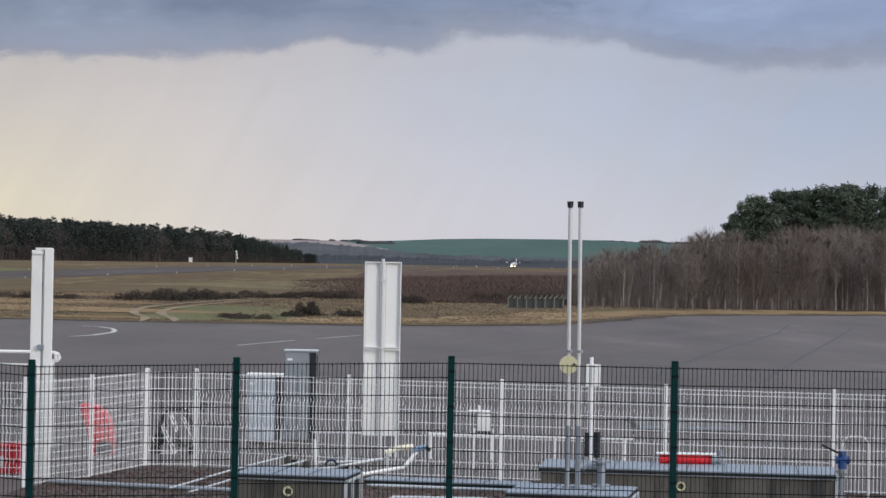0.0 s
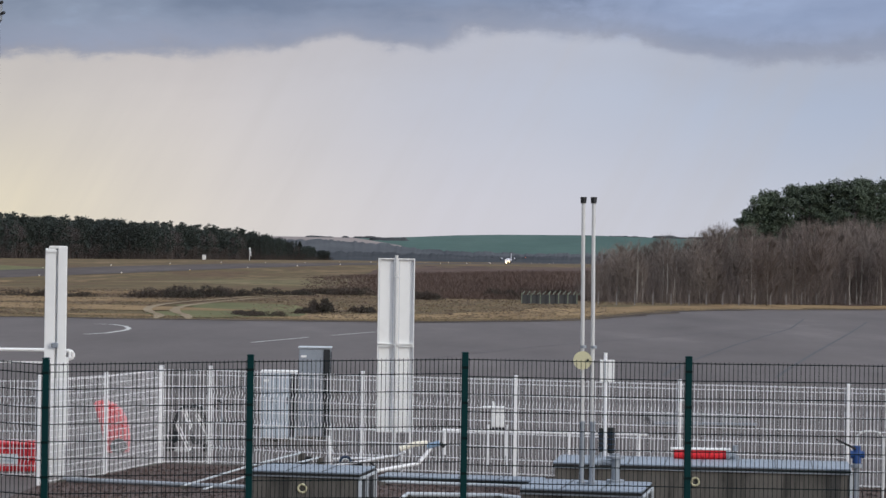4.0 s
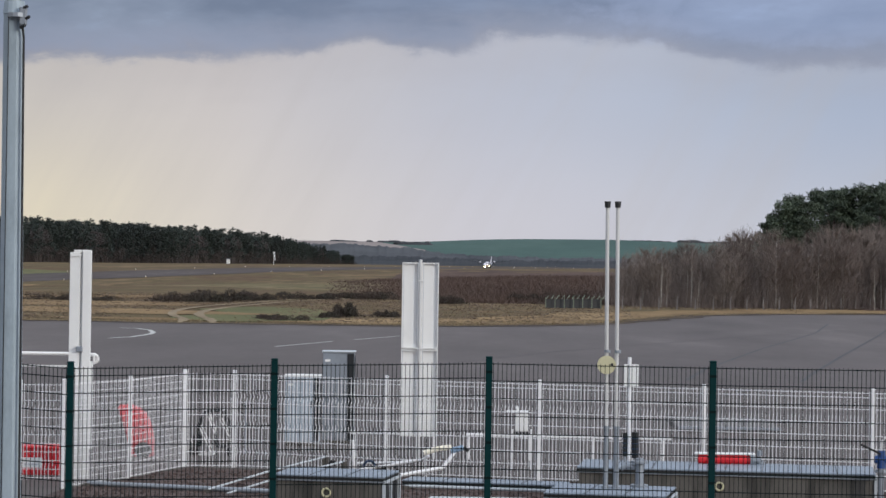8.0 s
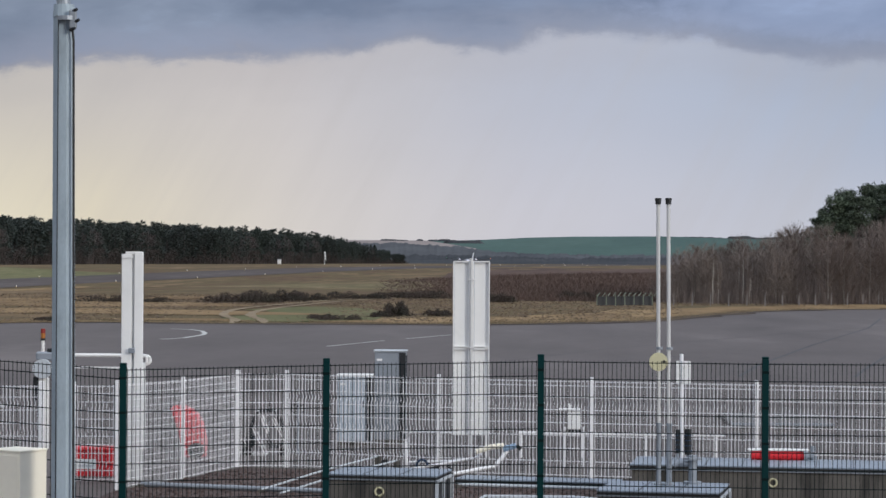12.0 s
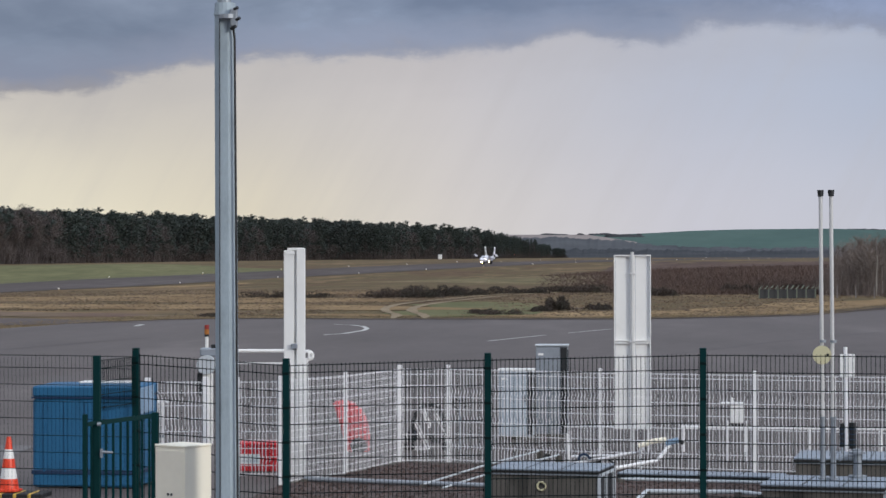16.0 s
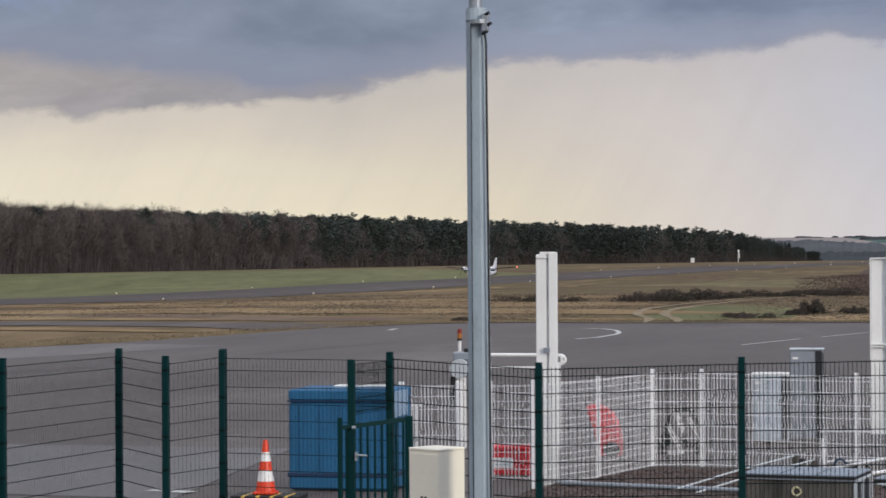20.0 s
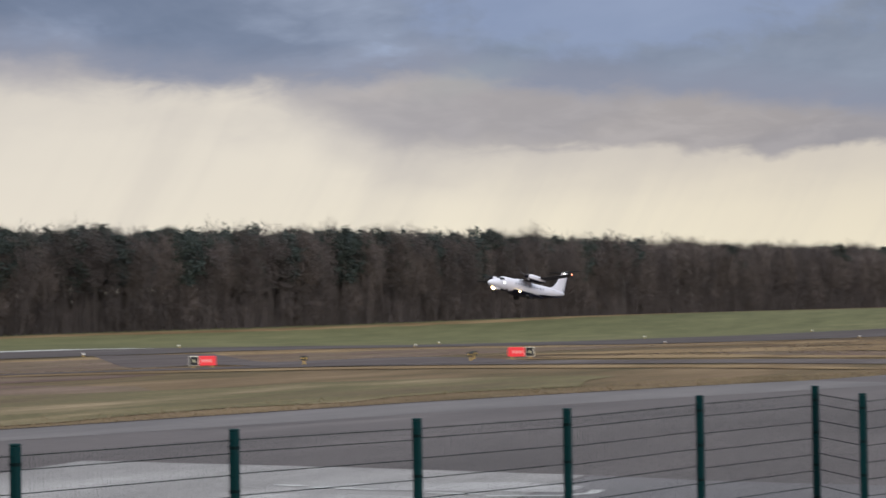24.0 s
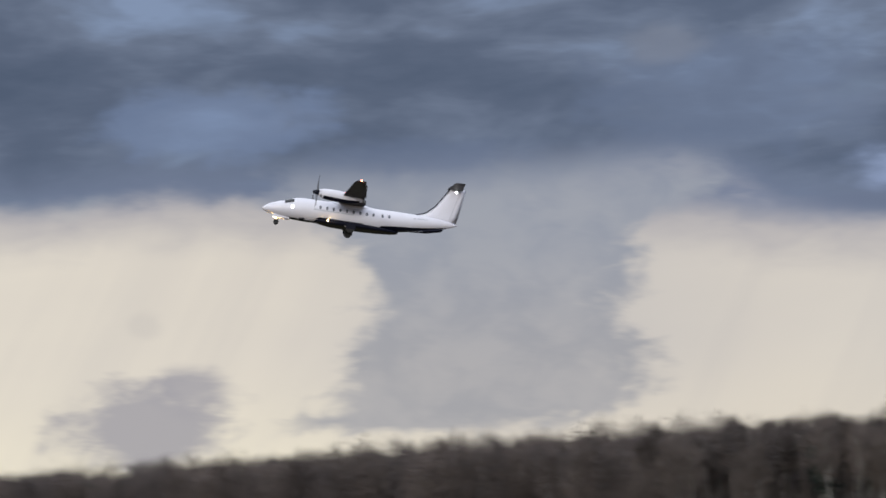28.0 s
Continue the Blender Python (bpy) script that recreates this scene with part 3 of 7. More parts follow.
def apron():
    edge = dense(APRON_EDGE, 4.0)
    near = []
    for x, y in edge:
        k = min(1.0, max(0.0, (x + 66) / 186))
        near.append((-30 + 110 * k, -40))
    rows = []
    for i in range(25):
        f = i / 24
        rows.append([(a[0] + (b[0] - a[0]) * f, a[1] + (b[1] - a[1]) * f) for a, b in zip(near, edge)])
    drape("apron", rows, M("asphalt"), "grey weathered asphalt apron with faint cracks", "apron", 0.03)


apron()
drape("runway", strip_qs(RUNWAY_Q - RUNWAY_W / 2, RUNWAY_Q + RUNWAY_W / 2, -900, 1850, 4, 120), M("runway_asphalt"), "long grey asphalt runway with edge lights", "runway", 0.07)
drape("ground_verge", strip_qs(RUNWAY_Q + RUNWAY_W / 2, 336, -900, 760, 16, 140), M("green_grass"), "green mown grass between runway and wood", "grass", 0.05)
TAXI = [(-30.0, 119), (-36, 125), (-46.5, 127.8), (-59, 127.2), (-69, 124.5), (-78, 121), (-88, 117), (-100, 112)]
drape("taxiway_1", band(dense(TAXI, 4), 8.0), M("taxi_asphalt"), "worn brownish asphalt taxiway beside the grass", "taxiway", 0.034)
TAXI_2 = [(-66, 123), (-72, 130), (-110, 176), (-150, 227), (-178, 263)]
drape("taxiway_2", band(dense(TAXI_2, 5), 15.0), M("taxi_asphalt"), "dark asphalt taxiway leading to the runway", "taxiway", 0.05)

# ---- distance: low hills behind the far runway end ----
def hill(name, rows, mat, label):
    """rows: azimuth, distance, height of the crest above the plain; a long ridge with a near foot."""
    verts, n = [], 5
    for az, r, h in rows:
        a = radians(az)
        for k in range(n):
            f = k / (n - 2)
            rr = r * (0.72 + 0.28 * f) if k < n - 1 else r * 1.1
            hh = h * (f ** 1.5) if k < n - 1 else h * 0.6
            verts.append((-rr * math.sin(a), rr * math.cos(a), hh))
    faces = [(i * n + k, (i + 1) * n + k, (i + 1) * n + k + 1, i * n + k + 1) for i in range(len(rows) - 1) for k in range(n - 1)]
    return obj(name, verts, faces, mat, label=label, category="hill", kind="structure", smooth_faces=True)


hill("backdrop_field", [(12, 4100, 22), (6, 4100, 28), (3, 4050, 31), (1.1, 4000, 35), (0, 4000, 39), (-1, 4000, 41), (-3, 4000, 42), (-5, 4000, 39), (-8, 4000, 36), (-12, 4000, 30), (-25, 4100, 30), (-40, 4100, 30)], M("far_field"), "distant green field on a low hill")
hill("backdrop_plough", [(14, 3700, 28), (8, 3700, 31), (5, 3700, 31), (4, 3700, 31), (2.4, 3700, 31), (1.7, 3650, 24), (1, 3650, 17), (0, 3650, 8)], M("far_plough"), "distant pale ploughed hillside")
def tree_line(name, rows, r, seed, mat, label):
    """A distant strip of woodland with a ragged crest; rows of azimuth and height."""
    rnd = random.Random(seed)
    azs, hs = zip(*sorted(rows))
    fine, bump = [], 0.0
    n = int((azs[-1] - azs[0]) / 0.035)
    for i in range(n + 1):
        az = azs[0] + (azs[-1] - azs[0]) * i / n
        bump = 0.75 * bump + rnd.gauss(0, 0.5)
        fine.append((az, r, max(1.5, float(np.interp(az, azs, hs)) + bump + rnd.uniform(-0.5, 0.5))))
    return hill(name, fine[::-1], mat, label)


tree_line("backdrop_woods", [(14, 20), (7, 22), (4, 23), (2.7, 22), (1.4, 17), (0.6, 13.5), (0, 11.5), (-2, 9.5), (-3, 10), (-5, 13), (-9, 15), (-20, 14), (-40, 14)], 3000, 61, M("far_woods"), "distant woodland with haze painted in blue-grey")
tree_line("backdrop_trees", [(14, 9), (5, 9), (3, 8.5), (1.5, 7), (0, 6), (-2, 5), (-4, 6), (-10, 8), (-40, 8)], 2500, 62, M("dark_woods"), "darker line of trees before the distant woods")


def far_hedge():
    rnd = random.Random(5)
    b = Build()
    for az0, az1, r, z, h, n in ((1.9, 1.2, 3690, 27, 4, 10), (3.5, 2.0, 3690, 30, 3, 6), (-4.6, -6.6, 3990, 37, 5, 26), (-3.2, -4.4, 3990, 39, 2.5, 12)):
        for i in range(n):
            a = radians(az0 + (az1 - az0) * (i + rnd.random()) / n)
            w, hh = rnd.uniform(6, 14), h * rnd.uniform(0.6, 1.3)
            c = Vector((-r * math.sin(a), r * math.cos(a), z))
            ring = [c + Vector((w * math.cos(k), 4 * math.sin(k), 0)) for k in (0, 1.05, 2.1, 3.14, 4.2, 5.2)]
            top = [c + Vector((w * 0.6 * math.cos(k), 3 * math.sin(k), hh * rnd.uniform(0.7, 1.1))) for k in (0, 1.05, 2.1, 3.14, 4.2, 5.2)]
            b.loft([ring, top])
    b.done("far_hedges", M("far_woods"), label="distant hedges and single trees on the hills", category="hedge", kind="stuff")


far_hedge()


# ---- trees ----
def sliver(v, f, a, b, w, rnd):
    """A thin three-sided twig from a to b."""
    d = b - a
    u = d.orthogonal().normalized()
    u.rotate(Matrix.Rotation(rnd.uniform(0, 6.28), 3, d.normalized()))
    k = d.normalized().cross(u)
    i = len(v)
    v += [a + u * w, a - u * w * 0.5 + k * w * 0.8, a - u * w * 0.5 - k * w * 0.8, b]
    f += [(i, i + 1, i + 3), (i + 1, i + 2, i + 3), (i + 2, i, i + 3)]


def limb(v, f, a, b, ra, rb, n=5):
    d = (b - a).normalized()
    u = d.orthogonal().normalized()
    w = d.cross(u)
    i = len(v)
    v += [p + (u * math.cos(6.2832 * k / n) + w * math.sin(6.2832 * k / n)) * r for p, r in ((a, ra), (b, rb)) for k in range(n)]
    f += [(i + k, i + (k + 1) % n, i + n + (k + 1) % n, i + n + k) for k in range(n)]


def blade(v, f, a, b, w, rnd):
    """A twig too thin to show its roundness: one narrow triangle."""
    d = b - a
    u = d.orthogonal().normalized()
    u.rotate(Matrix.Rotation(rnd.uniform(0, 6.28), 3, d.normalized()))
    i = len(v)
    v += [a + u * w, a - u * w, b]
    f.append((i, i + 1, i + 2))


def crown_twigs(cv, cf, c, h, rx, rz, count, width, rnd):
    """Fine twigs filling an egg-shaped crown round c."""
    for _ in range(count):
        d = Vector((rnd.gauss(0, 1), rnd.gauss(0, 1), rnd.gauss(0, 1))).normalized() * rnd.random() ** 0.45
        p = c + Vector((d.x * rx, d.y * rx, d.z * rz))
        g = (Vector((d.x * 0.8, d.y * 0.8, 0.75 + 0.3 * d.z)) + Vector((rnd.gauss(0, 0.3), rnd.gauss(0, 0.3), rnd.gauss(0, 0.3)))).normalized()
        blade(cv, cf, p - g * 0.035 * h, p + g * h * rnd.uniform(0.03, 0.075), width * rnd.uniform(0.7, 1.3), rnd)


def bare_tree_data(seed, h, spread, twigs, thick=0.16, low=0.35):
    """Trunk and crown of a leafless tree of height h."""
    rnd = random.Random(seed)
    tv, tf, cv, cf = [], [], [], []
    spine = [(Vector((0, 0, -0.6)), thick)]
    n = 6
    bend = Vector((rnd.uniform(-1, 1), rnd.uniform(-1, 1), 0)) * 0.03 * h
    for k in range(1, n + 1):
        q = bend * math.sin(2.2 * k / n) + Vector((rnd.uniform(-1, 1), rnd.uniform(-1, 1), 0)) * 0.008 * h + Vector((0, 0, h * 0.9 * k / n))
        spine.append((q, thick * (1 - 0.85 * k / n)))
    for (a, ra), (b, rb) in zip(spine, spine[1:]):
        limb(tv, tf, a, b, ra, rb)
    for k in range(16):
        z = low + (0.9 - low) * (k + rnd.random()) / 16
        i = min(n - 1, int(z * n))
        a = spine[i][0].lerp(spine[i + 1][0], z * n - i)
        ang = rnd.uniform(0, 6.2832)
        reach = spread * h * (1.1 - 0.75 * (z - low) / (0.95 - low)) * rnd.uniform(0.6, 1.0)
        b = a + Vector((math.cos(ang) * reach, math.sin(ang) * reach, reach * rnd.uniform(0.8, 1.6)))
        b.z = min(b.z, h * 0.97)
        m = a.lerp(b, 0.5) + Vector((0, 0, -0.06 * reach))
        limb(tv, tf, a, m, thick * 0.3, thick * 0.18, 4)
        limb(tv, tf, m, b, thick * 0.18, thick * 0.06, 4)
        for _ in range(int(twigs * 0.35 / 16)):
            s0 = m.lerp(b, rnd.random())
            g = ((b - a).normalized() + Vector((rnd.gauss(0, 0.5), rnd.gauss(0, 0.5), rnd.gauss(0.3, 0.4)))).normalized()
            blade(cv, cf, s0, s0 + g * h * rnd.uniform(0.05, 0.12), 0.0022 * h, rnd)
    mid = (low + 1.0) / 2
    crown_twigs(cv, cf, bend * 0.7 + Vector((0, 0, mid * h)), h, spread * h, (1.0 - low) / 2 * h, int(twigs * 0.65), 0.0018 * h, rnd)
    return (tv, tf), (cv, cf)


def pine_data(seed, h, crown_from=0.45, width=0.2, clumps=26, needles=90, size=0.032):
    """A Scots pine: a bare trunk, short limbs and uneven cushions of needles."""
    rnd = random.Random(seed)
    tv, tf, cv, cf = [], [], [], []
    lean = Vector((rnd.uniform(-0.02, 0.02) * h, rnd.uniform(-0.02, 0.02) * h, 0))
    top = lean + Vector((0, 0, h * 0.93))
    limb(tv, tf, Vector((0, 0, -0.6)), lean * 0.5 + Vector((0, 0, h * 0.5)), 0.011 * h, 0.008 * h, 6)
    limb(tv, tf, lean * 0.5 + Vector((0, 0, h * 0.5)), top, 0.008 * h, 0.002 * h, 6)
    for k in range(clumps):
        z = crown_from + (0.95 - crown_from) * (k + rnd.random()) / clumps
        t = (z - crown_from) / (0.95 - crown_from)
        r = width * h * (0.5 + 0.9 * math.sin(math.pi * min(1, 0.18 + t * 0.8))) * rnd.uniform(0.35, 1.0) * (1.0 - 0.3 * t)
        ang = rnd.uniform(0, 6.2832)
        c = lean * z + Vector((math.cos(ang) * r, math.sin(ang) * r, z * h))
        limb(tv, tf, lean * z + Vector((0, 0, z * h * 0.97)), c, 0.003 * h, 0.0012 * h, 4)
        cr = h * rnd.uniform(0.045, 0.085)
        for _ in range(needles):
            d = Vector((rnd.gauss(0, 1), rnd.gauss(0, 1), rnd.gauss(0, 0.55)))
            d = d.normalized() * cr * rnd.uniform(0.35, 1.0)
            p = c + d
            u = Vector((rnd.gauss(0, 1), rnd.gauss(0, 1), rnd.gauss(0, 0.6))).normalized() * size * h * rnd.uniform(0.25, 0.6)
            w = Vector((rnd.gauss(0, 1), rnd.gauss(0, 1), rnd.gauss(0.4, 0.6))).normalized() * size * h * rnd.uniform(0.2, 0.5)
            i = len(cv)
            cv.extend([p - u, p + w, p + u, p - w * 0.6])
            cf.append((i, i + 1, i + 2, i + 3))
    return (tv, tf), (cv, cf)


def tree_thing(data, name, bark, leaf, label, group):
    (tv, tf), (cv, cf) = data
    t = tagged(new(name), label, "tree", group)
    obj("trunk", tv, tf, M(bark), t)
    obj("crown", cv, cf, M(leaf), t)
    return t


def place(proto, x, y, scale, rnd, z=None):
    m = Matrix.Translation((x, y, ground_z(x, y) if z is None else z)) @ Matrix.Rotation(rnd.uniform(0, 6.28), 4, "Z")
    t = copy_thing(proto, m)
    t.scale = (scale * rnd.uniform(0.9, 1.1), scale * rnd.uniform(0.9, 1.1), scale)
    return t


# edge of the wood behind the runway: azimuth, distance, height of the treetops
EDGE = [(100, 640, 16), (90, 560, 16), (77.6, 450, 15.6), (70, 392, 16.2), (63, 358, 16.9), (57, 350, 15.8), (54.3, 353, 16.7), (51.5, 358, 15.2), (50, 362, 14.0), (47.2, 372, 13.2), (45, 382, 15.7), (40, 410, 17.3), (36, 440, 18.9), (31, 480, 19.5), (26, 540, 20),
        (20, 680, 19.5), (16, 830, 20.1), (14, 930, 20.5), (10, 1200, 21.7), (6, 1450, 21.6), (4.6, 1620, 19.4), (3.9, 1700, 15), (3.4, 1750, 11), (2.9, 1800, 6)]


def edge_at(f):
    """Plan point, treetop height and azimuth at f along the edge, 0..1 by arc length."""
    pts = [(-r * math.sin(radians(a)), r * math.cos(radians(a)), h, a) for a, r, h in EDGE]
    lens = [math.dist(p[:2], q[:2]) for p, q in zip(pts, pts[1:])]
    d = f * sum(lens)
    for p, q, l in zip(pts, pts[1:], lens):
        if d <= l:
            k = d / l
            return [a + (b - a) * k for a, b in zip(p, q)], (Vector(q[:2]) - Vector(p[:2])).normalized()
        d -= l
    return list(pts[-1]), (Vector(pts[-1][:2]) - Vector(pts[-2][:2])).normalized()


def pine_share(az):
    """How much of the wood is pine, along its edge."""
    return float(np.interp(az, [3, 10, 13, 16, 19, 22, 27, 30, 33, 36, 38, 40, 43, 46, 47.5, 49, 60, 68, 78], [1, 1, 0.85, 0.2, 0.06, 0.08, 0.32, 0.36, 0.12, 0.3, 0.12, 0.04, 0.05, 0.1, 0.2, 0.0, 0.0, 0.0, 0.0]))


def lumpy_crown(v, f, c, rx, rz, lumps, count, length, width, rnd):
    """A rounded crown of several bushy lumps, denser on their outer shells, made of fine blades."""
    for k in range(lumps):
        d = Vector((rnd.gauss(0, 1), rnd.gauss(0, 1), rnd.gauss(0, 1))).normalized() * rnd.uniform(0.35, 0.72)
        p = c + Vector((d.x * rx, d.y * rx, d.z * rz))
        r = rx * rnd.uniform(0.36, 0.56)
        for _ in range(count):
            e = Vector((rnd.gauss(0, 1), rnd.gauss(0, 1), rnd.gauss(0, 0.85))).normalized() * rnd.random() ** 0.5
            q = p + e * r
            g = (e * 0.8 + Vector((rnd.gauss(0, 0.45), rnd.gauss(0, 0.45), rnd.gauss(0.45, 0.4)))).normalized()
            blade(v, f, q - g * length * 0.4, q + g * length * rnd.uniform(0.4, 0.9), width * rnd.uniform(0.7, 1.3), rnd)


def wood_section(seed, length, kind):
    """A stretch of dense wood 26 m deep, trees about 16 m high: one mesh of trunks, twigs, pine crowns and brush."""
    rnd = random.Random(seed)
    v, f, idx = [], [], []

    def mark(m):
        idx.extend([m] * (len(f) - len(idx)))

    deep = 26.0
    for k in range(int(length * {"pine": 1.15, "mixed": 1.25, "bare": 1.2, "birch": 1.5}[kind])):
        x, y = rnd.uniform(-0.5, length + 0.5), deep * rnd.random() ** 1.25
        h = 16 * (rnd.uniform(0.78, 1.0) if kind == "pine" else rnd.uniform(0.9, 1.08)) * (1.06 if rnd.random() < 0.12 else 1.0)
        pine = rnd.random() < {"pine": 0.96, "mixed": 0.36, "bare": 0.06, "birch": 0.05}[kind]
        pale = not pine and rnd.random() < (0.4 if kind == "birch" else 0.025)
        if pine and kind in ("bare", "birch"):
            h *= 0.72
        elif pine and kind == "mixed":
            h = 16 * rnd.uniform(0.84, 0.99)
        lean = 1.3 if pale else 0.5
        top = Vector((x + rnd.gauss(0, lean), y + rnd.gauss(0, 0.5), h * 0.86))
        r = rnd.uniform(0.045, 0.085) if pale else rnd.uniform(0.09, 0.16)
        limb(v, f, Vector((x, y, -1)), top, r, r * 0.3, 5)
        mark(1 if pale else 0)
        if pine:
            whorls = 20
            low = 0.1 if kind == "pine" else rnd.uniform(0.42, 0.55)
            wide = (0.105 if kind == "pine" else 0.18) * h * rnd.uniform(0.8, 1.15)
            for c in range(whorls):
                t = (c + rnd.random()) / whorls
                z = h * (low + (0.95 - low) * t ** 0.85)
                rr = wide * (0.3 + 0.85 * math.sin(math.pi * (0.25 + 0.55 * t))) * rnd.uniform(0.3, 1.0)
                a = rnd.uniform(0, 6.28)
                p = Vector((x + math.cos(a) * rr, y + math.sin(a) * rr, z))
                cr = h * rnd.uniform(0.055, 0.09) * (1.12 - 0.35 * t)
                for _ in range(30):
                    d = Vector((rnd.gauss(0, 1), rnd.gauss(0, 1), rnd.gauss(0, 0.6))).normalized() * cr * rnd.uniform(0.25, 1.0)
                    g = Vector((rnd.gauss(0, 1), rnd.gauss(0, 1), rnd.gauss(0.3, 0.6))).normalized()
                    blade(v, f, p + d, p + d + g * 0.75, 0.17, rnd)
            mark(3 if rnd.random() < 0.75 else 5)
        else:
            low = rnd.uniform(0.36, 0.5) if kind == "birch" else rnd.uniform(0.22, 0.42)
            rx = h * (rnd.uniform(0.11, 0.17) if kind == "birch" else rnd.uniform(0.2, 0.31))
            lumpy_crown(v, f, Vector((x, y, (low + 0.95) / 2 * h)), rx, (0.95 - low) / 2 * h, 13, 46, 0.95, 0.052, rnd)
            mark(rnd.choice((2, 2, 4, 4, 6)))
    # thin stems standing close together inside the wood
    for k in range(int(length * (0.6 if kind == "pine" else 3.0))):
        x, y = rnd.uniform(0, length), rnd.uniform(0.0, 14.0)
        r = rnd.uniform(0.035, 0.075)
        limb(v, f, Vector((x, y, -1)), Vector((x + rnd.gauss(0, 0.5), y + rnd.gauss(0, 0.5), rnd.uniform(7, 12.5))), r, r * 0.5, 4)
        mark(rnd.choice((0, 0, 2, 4, 7) if kind == "birch" else (0, 2, 4)))
    brush = {"pine": 22, "birch": 40}.get(kind, 50)
    for k in range(int(length * brush)):
        x, y = rnd.uniform(0, length), deep * rnd.random() ** 1.5 - 1.0
        a = Vector((x, y, -0.5))
        blade(v, f, a, a + Vector((rnd.gauss(0, 0.8), rnd.gauss(0, 0.8), rnd.uniform(1.2, 4.0) + rnd.random() ** 2 * 5)), 0.07, rnd)
    mark(6 if kind == "pine" else 2)
    # undergrowth: young bare trees and bushes along the edge
    for k in range(int(length * (0.6 if kind in ("bare", "mixed") else 0.3))):
        x, y, h = rnd.uniform(0, length), rnd.uniform(-1.5, 5.0), rnd.uniform(3.0, 9.0)
        lumpy_crown(v, f, Vector((x, y, 0.5 * h)), rnd.uniform(0.25, 0.4) * h, 0.45 * h, 7, 38, 0.8, 0.045, rnd)
        mark(6 if kind == "pine" else rnd.choice((2, 4, 6)))
    me = bpy.data.meshes.new("wood")
    me.from_pydata([tuple(p) for p in v], [], f)
    for m in ("bark", "birch_bark", "twigs", "needles", "twigs_grey", "needles_blue", "twigs_dark", "twigs_pale"):
        me.materials.append(M(m))
    me.polygons.foreach_set("material_index", idx)
    return me


def woods():
    rnd = random.Random(11)
    L = 48.0
    sections = {k: [wood_section(300 + 10 * n + i, L, k) for i in range(m)] for n, (k, m) in enumerate((("bare", 3), ("mixed", 3), ("birch", 2), ("pine", 2)))}
    words = {"bare": "dense brown leafless wood seen from its edge", "mixed": "dense wood of bare trees and dark pines", "birch": "thin birch wood with pale trunks", "pine": "dark green pine wood along the runway"}
    pts = [(-r * math.sin(radians(a)), r * math.cos(radians(a))) for a, r, h in EDGE]
    total = sum(math.dist(p, q) for p, q in zip(pts, pts[1:]))
    d = 0.0
    while d < total - 4:
        (x, y, h, az), run = edge_at(d / total)
        wide = 1.0 if az > 17 else 1.7 if az > 5 else 0.75
        (x2, y2, h2, az2), _ = edge_at(min(1.0, (d + L * wide) / total))
        share = pine_share((az + az2) / 2)
        kind = "pine" if share > 0.6 else "birch" if 47 < (az + az2) / 2 < 62 else "mixed" if share > 0.14 else "bare"
        run = Vector((x2 - x, y2 - y)).normalized()
        out = Vector((x, y)).normalized()
        flip = -1.0 if Vector((-run.y, run.x)).dot(out) < 0 else 1.0
        z = min(ground_z(x, y), ground_z(x2, y2))
        back = Vector((-run.y, run.x)) * flip
        for row in range(4 if az > 17 else 3):
            k = kind if row == 0 or kind != "birch" else "bare"
            tall = ((h + h2) / 2 - z) / 15.6 * (1.0, 1.045, 1.06, 1.06)[row]
            bx, by = x + back.x * row * 23 * wide, y + back.y * row * 23 * wide
            ends = rnd.random() < 0.5 and row > 0
            e = -1.0 if ends else 1.0
            bx, by = (bx + run.x * L * wide, by + run.y * L * wide) if ends else (bx, by)
            ob = new("wood", rnd.choice(sections[k]))
            ob.matrix_world = Matrix(((run.x * wide * e, back.x * wide, 0, bx), (run.y * wide * e, back.y * wide, 0, by), (0, 0, tall, z), (0, 0, 0, 1)))
            tagged(ob, words[k], "wood", "", "stuff")
        d += L * wide * 0.98
    protos = [tree_thing(bare_tree_data(20 + i, 16, 0.16 + 0.02 * (i % 3), 1700, 0.11, 0.2 + 0.05 * (i % 3)), "bare_tree", "bark", "twigs" if i % 2 else "twigs_grey", "leafless broad-leaved tree at the edge of the wood", "trees at the wood edge") for i in range(5)]
    birch = [tree_thing(bare_tree_data(40 + i, 16, 0.13, 1000, 0.05, 0.46), "birch_tree", "birch_bark", "twigs_grey", "leafless birch with a pale trunk at the wood edge", "trees at the wood edge") for i in range(3)]
    pines = [tree_thing(pine_data(60 + i, 16, 0.5 + 0.05 * (i % 3), 0.15), "pine_tree", "bark", "needles", "dark green pine with a bare trunk in the wood", "pines in the wood") for i in range(4)]
    n = 250
    for k in range(n):
        fr = (k + rnd.random()) / n
        (x, y, h, az), run = edge_at(fr * 0.62)
        if not 15 < az < 80:
            continue
        back = Vector((x, y)).normalized()
        pine = rnd.random() < pine_share(az) * 0.7
        p = Vector((x, y)) + back * (rnd.uniform(5, 12) if pine else rnd.uniform(-1.5, 4.0))
        gz = ground_z(p.x, p.y)
        hh = (h - gz) * (rnd.uniform(0.84, 1.0) if pine else rnd.uniform(0.72, 1.0))
        proto = rnd.choice(pines if pine else (birch if rnd.random() < (0.75 if 46.5 < az < 62 else 0.03) else protos))
        place(proto, p.x, p.y, hh / 16, rnd, gz)
    for k in range(70):
        az = 46.6 + 11 * rnd.random() ** 0.85
        fr = min((abs(edge_at(i / 400)[0][3] - az), i / 400) for i in range(400))[1]
        (x, y, h, _), run = edge_at(fr)
        p = Vector((x, y)) + Vector((x, y)).normalized() * rnd.uniform(-2.5, 2.0) + run * rnd.uniform(-2, 2)
